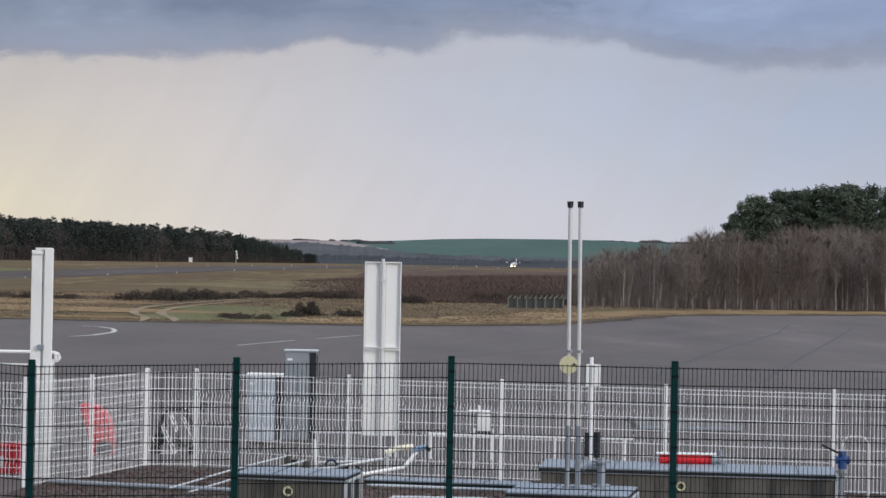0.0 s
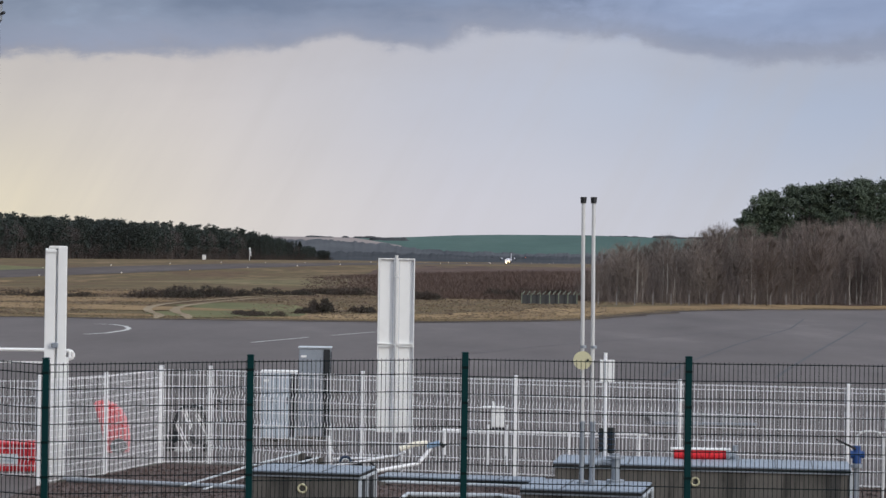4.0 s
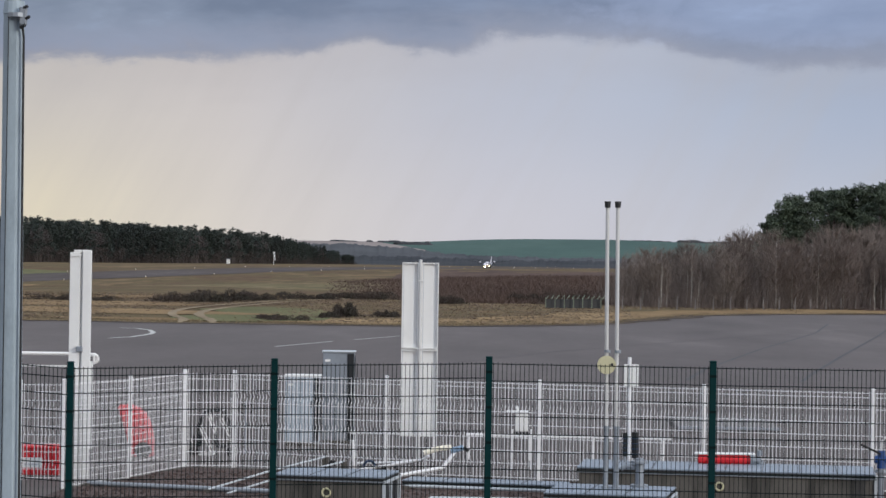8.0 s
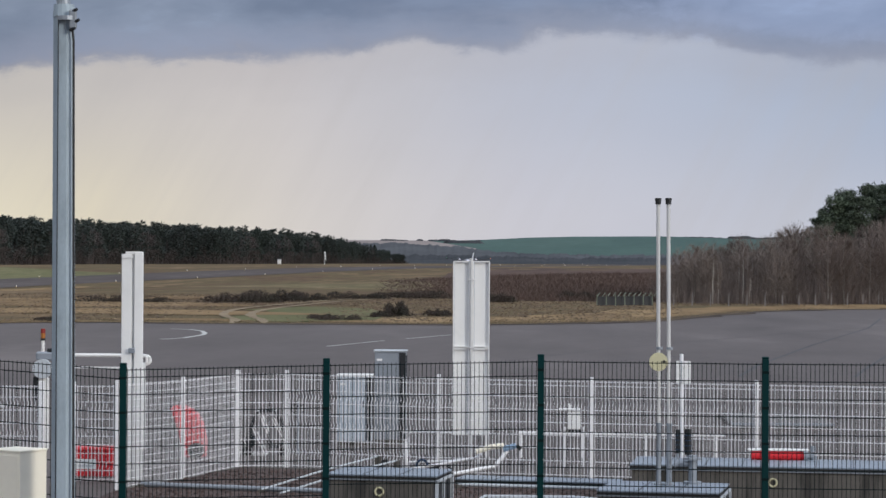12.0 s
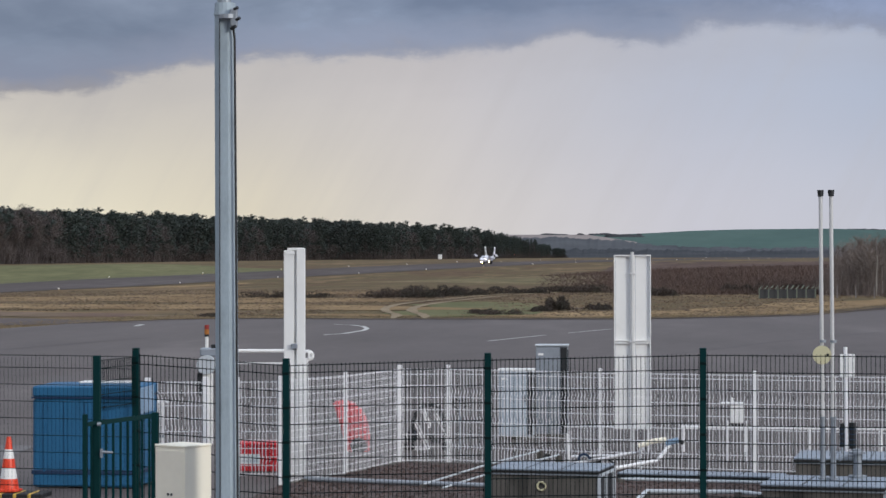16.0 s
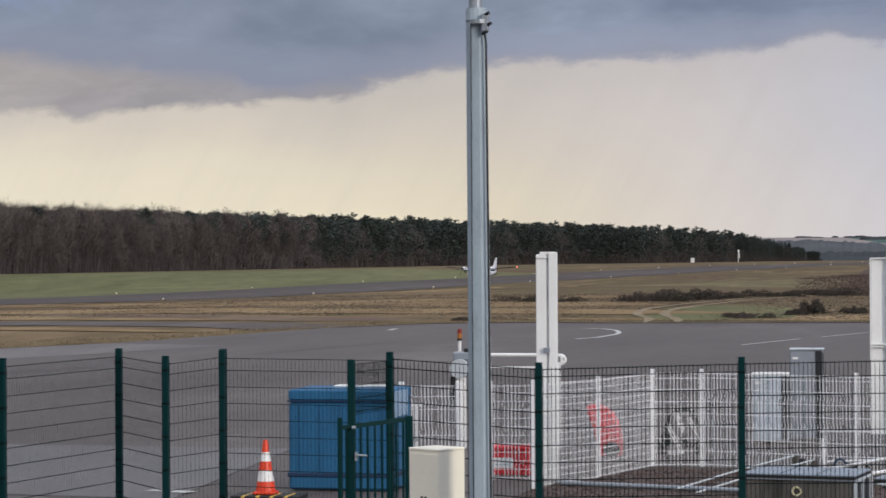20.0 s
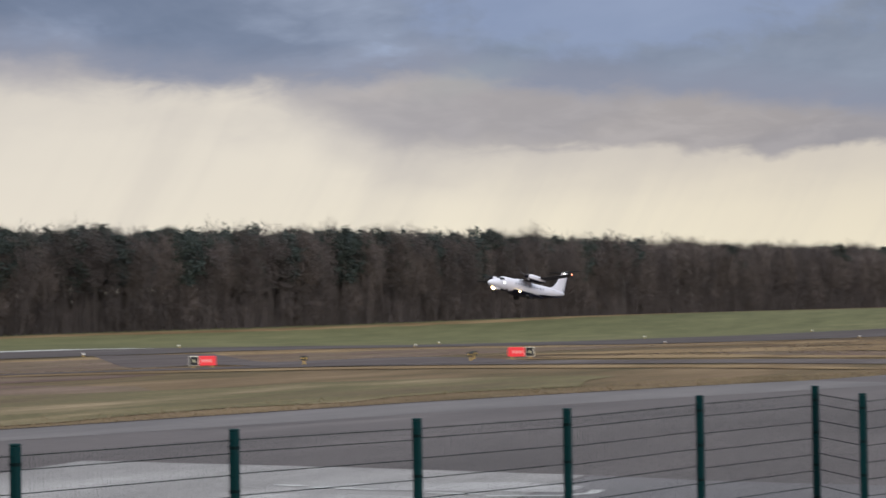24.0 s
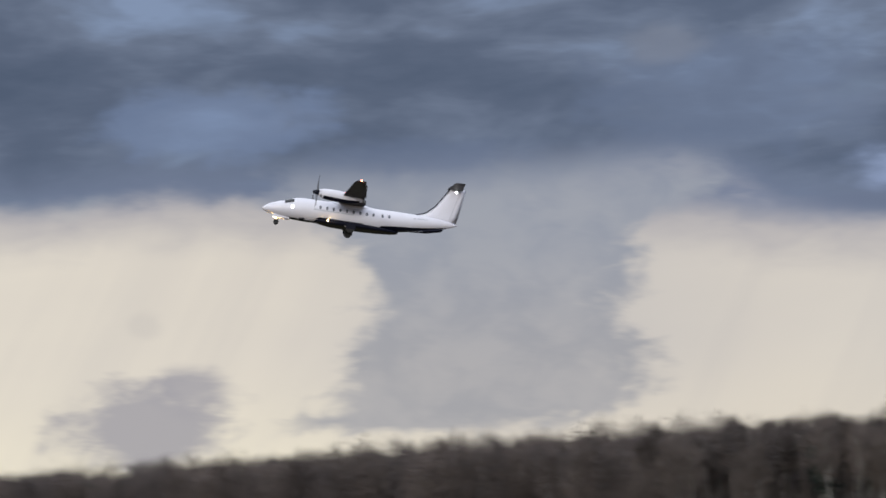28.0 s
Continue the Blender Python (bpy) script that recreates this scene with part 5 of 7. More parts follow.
# ---- fences ----
def wire_panel(a, b, z0, z1, pitch, wire, rails, folds=(), slim=1.0):
    """Welded wire mesh between two posts, rigid, with folded ribs at the heights given in folds."""
    bd = Build()
    a, b = Vector(a), Vector(b)
    d = b - a
    length = d.to_2d().length
    out = Vector((-d.y, d.x, 0)).normalized()
    n = max(2, int(length / pitch))

    def square(p, q, r):
        w = (q - p).normalized()
        u = w.cross(out).normalized() if abs(w.dot(out)) < 0.9 else w.orthogonal().normalized()
        k = u.cross(w)
        i = len(bd.v)
        bd.v += [e + u * sx * r + k * sy * r for e in (p, q) for sx, sy in ((-1, -1), (1, -1), (1, 1), (-1, 1))]
        bd.f += [(i, i + 1, i + 5, i + 4), (i + 1, i + 2, i + 6, i + 5), (i + 2, i + 3, i + 7, i + 6), (i + 3, i, i + 4, i + 7)]

    zs = [(z0, 0.0)]
    for h in folds:
        zs += [(h - 0.06, 0.0), (h, 0.045), (h + 0.06, 0.0)]
    zs.append((z1, 0.0))
    for i in range(n + 1):
        p = a + d * (i / n)
        for (h0, o0), (h1, o1) in zip(zs, zs[1:]):
            square(p + Vector((0, 0, h0)) + out * o0, p + Vector((0, 0, h1)) + out * o1, wire * slim)
    for h in rails:
        o = out * (wire * 2)
        for sgn in (1, -1):
            square(a + Vector((0, 0, h)) + o * sgn, b + Vector((0, 0, h)) + o * sgn, wire * 1.15)
    return bd


def fence(name, posts, heights, post_r, mat_post, mat_wire, label, pitch, wire, rails, folds=(), top=0.06, skip=(), slim=1.0):
    f = tagged(new(name), label, "fence")
    for k, ((x, y), zt) in enumerate(zip(posts, heights)):
        p = Build().box(x - post_r, y - post_r, -0.3, x + post_r, y + post_r, zt, 0.006)
        post = part("post", p, mat_post, f)
        part("cap", Build().box(x - post_r - 0.004, y - post_r - 0.004, zt, x + post_r + 0.004, y + post_r + 0.004, zt + 0.025, 0.01), mat_post, post)
        for h in [zt - 0.15 - 0.4 * i for i in range(int(zt / 0.4))]:
            part("clamp", Build().box(x - post_r - 0.001, y - post_r - 0.001, h - 0.015, x + post_r + 0.001, y + post_r + 0.001, h + 0.015), mat_wire, post)
    for k in range(len(posts) - 1):
        if k in skip:
            continue
        (x0, y0), (x1, y1) = posts[k], posts[k + 1]
        zt = (heights[k] + heights[k + 1]) / 2 - top
        za, zb = heights[k] - zt - top, heights[k + 1] - zt - top
        tagged(part("mesh_panel", wire_panel((x0, y0, za), (x1, y1, zb), 0.05, zt, pitch, wire, [r for r in rails if r < zt - 0.02] + [zt - 0.02], folds, slim), mat_wire, f), kind="stuff")
    return f


G_RAILS = [0.1 + 0.2 * i for i in range(12)]
fence("green_fence", [(7.75, 27.75), (5.2, 27.9), (2.64, 28.05), (0.12, 28.2), (-2.33, 28.4), (-4.7, 28.6), (-6.5, 28.7)], [2.36, 2.36, 2.35, 2.355, 2.285, 2.205, 2.32], 0.038, M("green_coat"), M("green_wire"),
      "dark green welded mesh fence on square posts", 0.05, 0.004, G_RAILS, top=0.04, slim=0.8)
fence("green_fence", [(-6.5, 28.71), (-8.65, 29.0)], [2.32, 2.33], 0.036, M("green_coat"), M("green_wire"), "dark green welded mesh fence beside the gate", 0.05, 0.0029, G_RAILS, top=0.06, slim=0.45)
fence("green_fence", [(-8.65, 29.05), (-9.25, 28.64), (-10.1, 29.4), (-10.64, 26.9), (-11.18, 24.4), (-11.68, 21.9), (-12.25, 19.4), (-12.84, 16.9), (-13.4, 14.4), (-14.0, 11.9)], [2.34, 2.27, 2.33, 2.31, 2.27, 2.28, 2.3, 2.3, 2.3, 2.3], 0.038,
      M("green_coat"), M("green_wire"), "dark green mesh fence running along the apron", 0.05, 0.0029, G_RAILS, top=0.06, slim=0.45)
W_RAILS = [0.08, 0.3, 0.5, 0.7, 0.9, 1.1, 1.3, 1.48]
fence("white_fence", [(-6.03, 36.19), (-5.33, 38.07), (-4.75, 40.2)], [1.626, 1.607, 1.607], 0.028, M("white_wire"), M("white_wire"), "white welded mesh fence closing the side of the fuel area", 0.055, 0.0034, [0.08 + 0.105 * i for i in range(15)], (0.3, 0.75, 1.2), top=0.03, slim=0.8)
fence("white_fence", [(-4.73, 40.24), (-3.96, 40.39), (-1.45, 39.47), (0.96, 38.89), (3.47, 38.26), (5.98, 37.73), (8.4, 37.2), (10.81, 36.67)], [1.607, 1.607, 1.597, 1.597, 1.597, 1.597, 1.597, 1.597], 0.028,
      M("white_wire"), M("white_wire"), "white welded mesh fence with folded ribs round the fuel area", 0.055, 0.0047, W_RAILS, (0.3, 0.75, 1.2), top=0.03)
fence("white_fence", [(-8.4, 37.9), (-7.46, 37.75)], [1.5, 1.52], 0.04, M("white_wire"), M("white_wire"), "short white mesh fence with folded ribs beside the container", 0.055, 0.0047, W_RAILS, (0.3, 0.75, 1.2), top=0.03)
fence("white_fence", [(-6.93, 37.6), (-6.26, 37.52)], [1.53, 1.54], 0.026, M("white_wire"), M("white_wire"), "narrow white mesh gate panel of the fuel area", 0.055, 0.004, [0.08 + 0.13 * i for i in range(12)], (0.3, 0.75, 1.2), top=0.03)


def green_gate():
    g = tagged(new("garden_gate"), "dark green steel gate with bars, standing ajar", "gate")
    part("post", Build().box(-6.74, 27.56, -0.3, -6.66, 27.64, 2.3, 0.006), M("green_coat"), g)
    tagged(part("transom_panel", wire_panel((-6.7, 27.62, 0), (-6.5, 28.66, 0), 1.66, 2.24, 0.05, 0.003, [1.7, 1.85, 2.0, 2.15, 2.24]), M("green_wire"), g), kind="stuff")
    leaf = part("gate_frame", Build().box(-6.84, 27.48, 0.0, -6.79, 27.53, 1.64, 0.006).box(-6.14, 27.88, 0.0, -6.06, 27.96, 1.64, 0.006)
                .loft([[Vector((-6.8, 27.5, z)), Vector((-6.8, 27.54, z)), Vector((-6.8, 27.54, z + 0.05)), Vector((-6.8, 27.5, z + 0.05))] if e == 0 else [Vector((-6.1, 27.9, z2)), Vector((-6.1, 27.94, z2)), Vector((-6.1, 27.94, z2 + 0.05)), Vector((-6.1, 27.9, z2 + 0.05))] for e, z, z2 in ((0, 1.5, 0), (1, 0, 1.58))]), M("green_coat"), g)
    for i in range(9):
        f = (i + 0.7) / 9.5
        x, y = -6.8 + 0.7 * f, 27.51 + 0.4 * f
        part("bar", Build().box(x - 0.012, y - 0.012, 0.05, x + 0.012, y + 0.012, 1.5 + 0.08 * f), M("green_coat"), leaf)
    part("handle", Build().path([(-6.64, 27.55, 1.22), (-6.62, 27.49, 1.22), (-6.5, 27.52, 1.21)], 0.012).box(-6.65, 27.535, 1.15, -6.62, 27.555, 1.25), M("galvanised"), leaf, "bright steel handle")
    part("bolt", Build().tube((-6.67, 27.5, 1.53), (-6.63, 27.5, 1.53), 0.02), M("galvanised"), leaf)


green_gate()

# ---- lamp mast, cabinet, container and cone in front of the apron ----
def lamp_mast():
    m = tagged(new("lamp_mast"), "grey galvanised steel lamp mast with clamped cable", "mast")
    lower = []
    for z, r in ((-0.1, 0.122), (1.2, 0.115), (3.0, 0.11), (5.8, 0.103)):
        lower.append([Vector((-4.443 - 0.0045 * z + r * math.cos(t), 23.6 + r * math.sin(t), z)) for t in [2 * math.pi * (i + 0.5) / 8 for i in range(8)]])
    part("lower_shaft", Build().loft(lower), M("mast_steel"), m)
    part("collar", Build().tube((-4.469, 23.6, 5.74), (-4.469, 23.6, 5.86), 0.108, 0.1, 16), M("mast_steel"), m)
    part("upper_shaft", Build().tube((-4.475, 23.6, 5.8), (-4.49, 23.6, 9.2), 0.068, 0.05, 16), M("galvanised"), m, "paler upper shaft")
    cl = part("cable_clamp", Build().tube((-4.424, 23.5, 5.70), (-4.424, 23.5, 5.74), 0.09, 0.09, 12).box(-4.394, 23.44, 5.62, -4.324, 23.5, 5.8, 0.01), M("galvanised"), m)
    for k, (x, z) in enumerate(((-4.364, 5.78), (-4.344, 5.68), (-4.384, 5.6))):
        part("bolt", Build().tube((x, 23.46, z), (x + 0.05, 23.43, z + 0.02), 0.016), M("dark_steel"), cl)
    part("cable", Build().path([(-4.384, 23.49, 5.75), (-4.357, 23.5, 5.5), (-4.342, 23.5, 3.0), (-4.325, 23.49, 0.0)], 0.011), M("black_rubber"), m, "black cable")
    part("seam", Build().box(-4.505, 23.484, 0.1, -4.497, 23.49, 5.7), M("dark_steel"), m)


lamp_mast()


def cream_cabinet():
    m = Matrix.Translation((-4.93, 23.9, 0)) @ Matrix.Rotation(radians(-32), 4, "Z")
    t = tagged(new("meter_cabinet"), "cream plastic meter cabinet with a sloping lid", "cabinet")
    part("body", Build().box(-0.4, 0, 0, 0.0, 0.38, 1.55, 0.004, m), M("cream_box"), t)
    part("lid", Build().box(-0.406, -0.006, 1.55, 0.006, 0.386, 1.575, 0.006, m), M("cream_box"), t)
    part("door", Build().box(-0.385, -0.006, 0.06, -0.015, 0.0, 1.52, 0.002, m), M("cream_box"), t)
    for x in (-0.215, -0.17):
        part("lock", Build().tube(m @ Vector((x, -0.004, 1.09)), m @ Vector((x, -0.016, 1.09)), 0.012), M("dark_steel"), t)


cream_cabinet()


def blue_container():
    t = tagged(new("storage_container"), "large blue plastic container with a pale rim", "container")
    x0, x1, y0, y1 = -9.6, -7.98, 35.5, 36.8
    part("body", Build().box(x0 + 0.02, y0 + 0.02, 0.05, x1 - 0.02, y1 - 0.02, 1.34, 0.03), M("blue_plastic"), t)
    part("lid", Build().box(x0 + 0.015, y0 + 0.015, 1.365, x1 - 0.015, y1 - 0.015, 1.52, 0.02), M("blue_plastic"), t, "blue lid")
    part("rim", Build().box(x0 + 0.5, y0 + 0.85, 1.52, x1 - 0.3, y1 - 0.1, 1.545, 0.008), M("white_paint"), t, "pale top rim")
    part("seam", Build().box(x0 + 0.005, y0 + 0.005, 1.34, x1 - 0.005, y1 - 0.005, 1.365), M("blue_lid"), t, "dark seam under the lid")
    part("base_band", Build().box(x0 + 0.002, y0 + 0.002, 0.235, x1 - 0.002, y1 - 0.002, 0.3, 0.01), M("blue_lid"), t, "dark blue base band")
    for k in range(2):
        part("runner", Build().box(x0 + 0.1 + 0.95 * k, y0 + 0.05, 0.0, x0 + 0.55 + 0.95 * k, y1 - 0.05, 0.05), M("black_rubber"), t)
    for k in range(5):
        x = x0 + 0.2 + 0.31 * k
        part("rib", Build().box(x - 0.015, y0 + 0.0, 0.28, x + 0.015, y0 + 0.03, 1.3), M("blue_plastic"), t)
    part("label_plate", Build().box(x1 + 0.001, y0 + 0.03, 1.12, x1 + 0.012, y0 + 0.9, 1.5, 0.003).box(x1 - 0.0, y0 - 0.035, 1.2, x1 + 0.07, y0 - 0.02, 1.5, 0.004), M("pale_blue"), t, "pale blue label plate")


blue_container()


def traffic_cone():
    c = thing("traffic_cone", pose(-9.6, 34.32, 0.04) @ Matrix.Scale(1.09, 4), "orange traffic cone with two white bands", "cone")
    part("base", Build().box(-0.15, -0.15, 0.05, 0.15, 0.15, 0.09, 0.03), M("orange_red"), c)
    for z0, z1, mat, lab in ((0.09, 0.22, "orange_red", ""), (0.22, 0.36, "white_paint", "white band"), (0.36, 0.48, "orange_red", ""), (0.48, 0.6, "white_paint", "white band"), (0.6, 0.76, "orange_red", "")):
        r = lambda z: 0.145 - 0.155 * z
        part("band", Build().tube((0, 0, z0), (0, 0, z1), r(z0), r(z1), 20), M(mat), c, lab)
    w = thing("wheel_stop", pose(-9.55, 34.34, 0), "black and yellow striped rubber block under the cone", "kerb block")
    for k in range(9):
        a = -0.5 + (k // 2) * 0.21 + (k % 2) * 0.16
        part("stripe", Build().box(a, -0.3, -0.02, a + (0.05 if k % 2 else 0.16), 0.26, 0.09, 0.012), M("yellow_paint" if k % 2 else "black_rubber"), w)


traffic_cone()


def standpipe():
    t = tagged(new("standpipe"), "white standpipe with a short cross arm beside the container", "pipe")
    part("pipe", Build().tube((-8.19, 37.95, 0.0), (-8.19, 37.95, 1.14), 0.04, 0.04, 12), M("white_paint"), t)
    part("cross_arm", Build().tube((-8.36, 37.95, 1.155), (-8.07, 37.95, 1.155), 0.024, 0.024, 12), M("white_paint"), t)
    part("collar", Build().tube((-8.19, 37.95, 0.6), (-8.19, 37.95, 0.64), 0.05, 0.05, 12), M("galvanised"), t)


standpipe()


# ---- fuel area ----
material("pale_door", (0.42, 0.48, 0.55), 0.5, grain=0.05, scale=2.5, stain=0.4, drip=0.3)
def twin_panel():
    t = tagged(new("twin_panel"), "tall white twin panel seen from behind on a steel post", "panel")
    for x0, x1 in ((-1.325, -1.045), (-0.985, -0.7)):
        leaf = part("panel_leaf", Build().box(x0, 42.5, 0.45, x1, 42.53, 3.42, 0.006), M("white_paint"), t)
        for z0, z1 in ((0.45, 1.93), (1.95, 3.42)):
            part("edge_frame", Build().box(x0, 42.45, z0, x0 + 0.018, 42.5, z1).box(x1 - 0.018, 42.45, z0, x1, 42.5, z1).box(x0 + 0.018, 42.45, z1 - 0.02, x1 - 0.018, 42.5, z1).box(x0 + 0.018, 42.45, z0, x1 - 0.018, 42.5, z0 + 0.02), M("white_paint"), leaf)
            # grey strips paint the shade along the inner frame edges
            part("shadow_gap", Build().box(x0 + 0.019, 42.492, z0 + 0.021, x0 + 0.027, 42.499, z1 - 0.021).box(x1 - 0.027, 42.492, z0 + 0.021, x1 - 0.019, 42.499, z1 - 0.021), M("cabinet_grey"), leaf)
    part("post", Build().tube((-1.015, 42.45, -0.1), (-1.015, 42.45, 3.47), 0.03, 0.03, 12), M("pole_grey"), t, "grey steel post")
    for z in (0.8, 1.94, 3.1):
        part("clamp", Build().box(-1.07, 42.42, z - 0.015, -0.96, 42.47, z + 0.015, 0.005), M("pole_grey"), t)


twin_panel()


def white_column():
    t = tagged(new("white_column"), "tall white steel column with an open channel", "column")
    part("web", Build().box(-6.13, 38.06, 0, -6.07, 38.2, 3.5, 0.004), M("white_paint"), t)
    part("flange", Build().box(-6.28, 38.0, 0, -6.12, 38.06, 3.5, 0.006), M("white_paint"), t)
    part("flange", Build().box(-6.08, 37.98, 0, -5.95, 38.06, 3.53, 0.006), M("white_paint"), t)
    part("base_plate", Build().box(-6.33, 37.93, 0, -5.9, 38.25, 0.02, 0.005), M("galvanised"), t)
    part("top_plate", Build().box(-6.27, 37.98, 3.44, -6.1, 38.0, 3.48).box(-6.22, 37.99, 3.5, -5.98, 38.15, 3.54), M("white_paint"), t)
    part("bracket", Build().box(-6.16, 37.93, 1.98, -6.06, 37.98, 2.06, 0.01), M("galvanised"), t)


white_column()


def barrier():
    t = tagged(new("barrier"), "white lifting barrier with a round counterweight and beacon", "barrier")
    part("boom", Build().box(-8.7, 44.0, 1.675, -6.98, 44.09, 1.735, 0.02), M("white_paint"), t)
    part("boom_end", Build().path([(-7.02, 44.05, 1.69), (-6.82, 44.05, 1.7), (-6.76, 44.05, 1.66), (-6.76, 44.05, 1.58), (-6.82, 44.05, 1.55), (-6.98, 44.05, 1.55)], 0.03, 10).box(-6.84, 44.0, 1.56, -6.8, 44.1, 1.69, 0.01), M("white_paint"), t, "rounded white bracket")
    part("lower_rail", Build().box(-8.5, 44.02, 1.47, -7.15, 44.06, 1.5), M("white_paint"), t)
    part("strut", Build().box(-6.9, 44.0, 0, -6.84, 44.06, 1.54, 0.004), M("white_paint"), t)
    part("housing", Build().box(-8.74, 43.95, 0, -8.58, 44.15, 1.3, 0.02), M("white_paint"), t)
    part("dark_bracket", Build().box(-8.84, 43.95, 0.9, -8.75, 44.1, 1.32, 0.02), M("dark_steel"), t)
    part("counterweight", Build().tube((-8.66, 43.86, 1.46), (-8.66, 43.98, 1.46), 0.17, 0.17, 24), M("cabinet_grey"), t)
    part("pivot_housing", Build().box(-8.8, 43.98, 1.6, -8.4, 44.2, 1.76, 0.03), M("galvanised"), t)
    b = part("beacon_post", Build().tube((-8.68, 44.05, 1.74), (-8.68, 44.05, 1.98), 0.03), M("white_paint"), t)
    part("red_lens", Build().tube((-8.68, 44.05, 2.09), (-8.68, 44.05, 2.17), 0.042, 0.042, 14), M("beacon_red"), b)
    part("amber_lens", Build().tube((-8.68, 44.05, 2.0), (-8.68, 44.05, 2.09), 0.042, 0.042, 14), M("beacon_amber"), b)
    part("collar", Build().tube((-8.68, 44.05, 1.96), (-8.68, 44.05, 2.0), 0.044, 0.044, 14), M("dark_steel"), b)
    part("bracket", Build().box(-8.6, 44.0, 1.74, -8.5, 44.1, 1.82, 0.01), M("dark_steel"), b)


barrier()


def steel_cabinet(x0, x1, xs, y, zt, label, coat):
    """A switch cabinet: door face x0..x1, side to xs."""
    t = tagged(new("switch_cabinet"), label, "cabinet", "switch cabinets of the fuel area")
    part("body", Build().box(x0, y, 0.1, xs, y + 0.35, zt - 0.03, 0.008), M(coat), t)
    part("roof", Build().box(x0 - 0.02, y - 0.03, zt - 0.03, xs + 0.02, y + 0.38, zt, 0.008), M("white_paint" if zt < 1.5 else "cabinet_grey"), t)
    part("plinth", Build().box(x0 + 0.02, y + 0.02, 0, xs - 0.02, y + 0.33, 0.1), M("concrete"), t)
    n = 2 if x1 - x0 > 0.5 else 1
    for k in range(n):
        a, b = x0 + (x1 - x0) * k / n + 0.01, x0 + (x1 - x0) * (k + 1) / n - 0.01
        d = part("door", Build().box(a, y - 0.015, 0.14, b, y - 0.002, zt - 0.06, 0.004), M(coat), t)
        part("handle", Build().box(b - 0.05, y - 0.03, zt * 0.55, b - 0.03, y - 0.015, zt * 0.55 + 0.12, 0.004), M("dark_steel"), d)
    # flat dark plates at the right of the front and on the right side
    part("side_strip", Build().box(x1 + 0.004, y - 0.012, 0.12, xs - 0.004, y - 0.001, zt - 0.05), M("dark_steel"), t, "dark narrow side")
    part("plate", Build().box(x0 + 0.04, y - 0.02, zt - 0.2, x0 + 0.14, y - 0.015, zt - 0.16), M("white_paint"), t)
    part("side_vent", Build().box(xs, y + 0.05, 0.3, xs + 0.012, y + 0.3, zt - 0.1), M("dark_steel"), t, "dark flat side")


steel_cabinet(-2.88, -2.43, -2.3, 46.0, 1.76, "tall grey steel switch cabinet with one door", "galvanised")
steel_cabinet(-3.53, -3.0, -2.9, 45.5, 1.33, "low grey steel double-door switch cabinet with pale roof", "pale_door")



def extinguisher_trolley():
    t = tagged(new("extinguisher_trolley"), "red wheeled fire extinguisher under a red leaning cover", "fire extinguisher")
    rows = ((-5.98, -5.58, -0.02, 0.0), (-6.0, -5.57, 0.3, 0.0), (-6.07, -5.61, 0.55, 0.0), (-6.14, -5.7, 0.75, 0.02), (-6.18, -5.84, 0.86, 0.05), (-6.14, -5.92, 0.9, 0.1))
    part("cover", Build().loft([[Vector((x, y, z)) for x, y in ((x0 + 0.04, 42.5 + i), (x1 - 0.04, 42.5 + i), (x1, 42.56 + i), (x1, 42.84 - i), (x1 - 0.04, 42.9 - i), (x0 + 0.04, 42.9 - i), (x0, 42.84 - i), (x0, 42.56 + i))] for x0, x1, z, i in rows]), M("red_paint"), t)
    for y in (42.47, 42.93):
        part("wheel", Build().tube((-5.72, y - 0.025, 0.14), (-5.72, y + 0.025, 0.14), 0.14, 0.14, 16), M("black_rubber"), t)
    part("push_handle", Build().path([(-5.98, 42.6, 0.3), (-6.18, 42.6, 0.93), (-6.18, 42.82, 0.93), (-5.98, 42.82, 0.3)], 0.012), M("dark_steel"), t)


extinguisher_trolley()


def red_chest():
    t = tagged(new("sand_chest"), "red chest with a white label standing on the asphalt", "chest")
    part("body", Build().box(-7.14, 38.6, 0.02, -6.34, 39.0, 0.42, 0.02), M("red_paint"), t)
    part("lid", Build().box(-7.16, 38.58, 0.42, -6.32, 39.02, 0.48, 0.02), M("red_paint"), t)
    part("label_plate", Build().box(-7.08, 38.592, 0.14, -6.76, 38.6, 0.3), M("white_paint"), t, "white label with grey bars")
    for z in (0.18, 0.24):
        part("bar", Build().box(-7.04, 38.588, z, -6.8, 38.592, z + 0.025), M("grey_mark"), t)


red_chest()


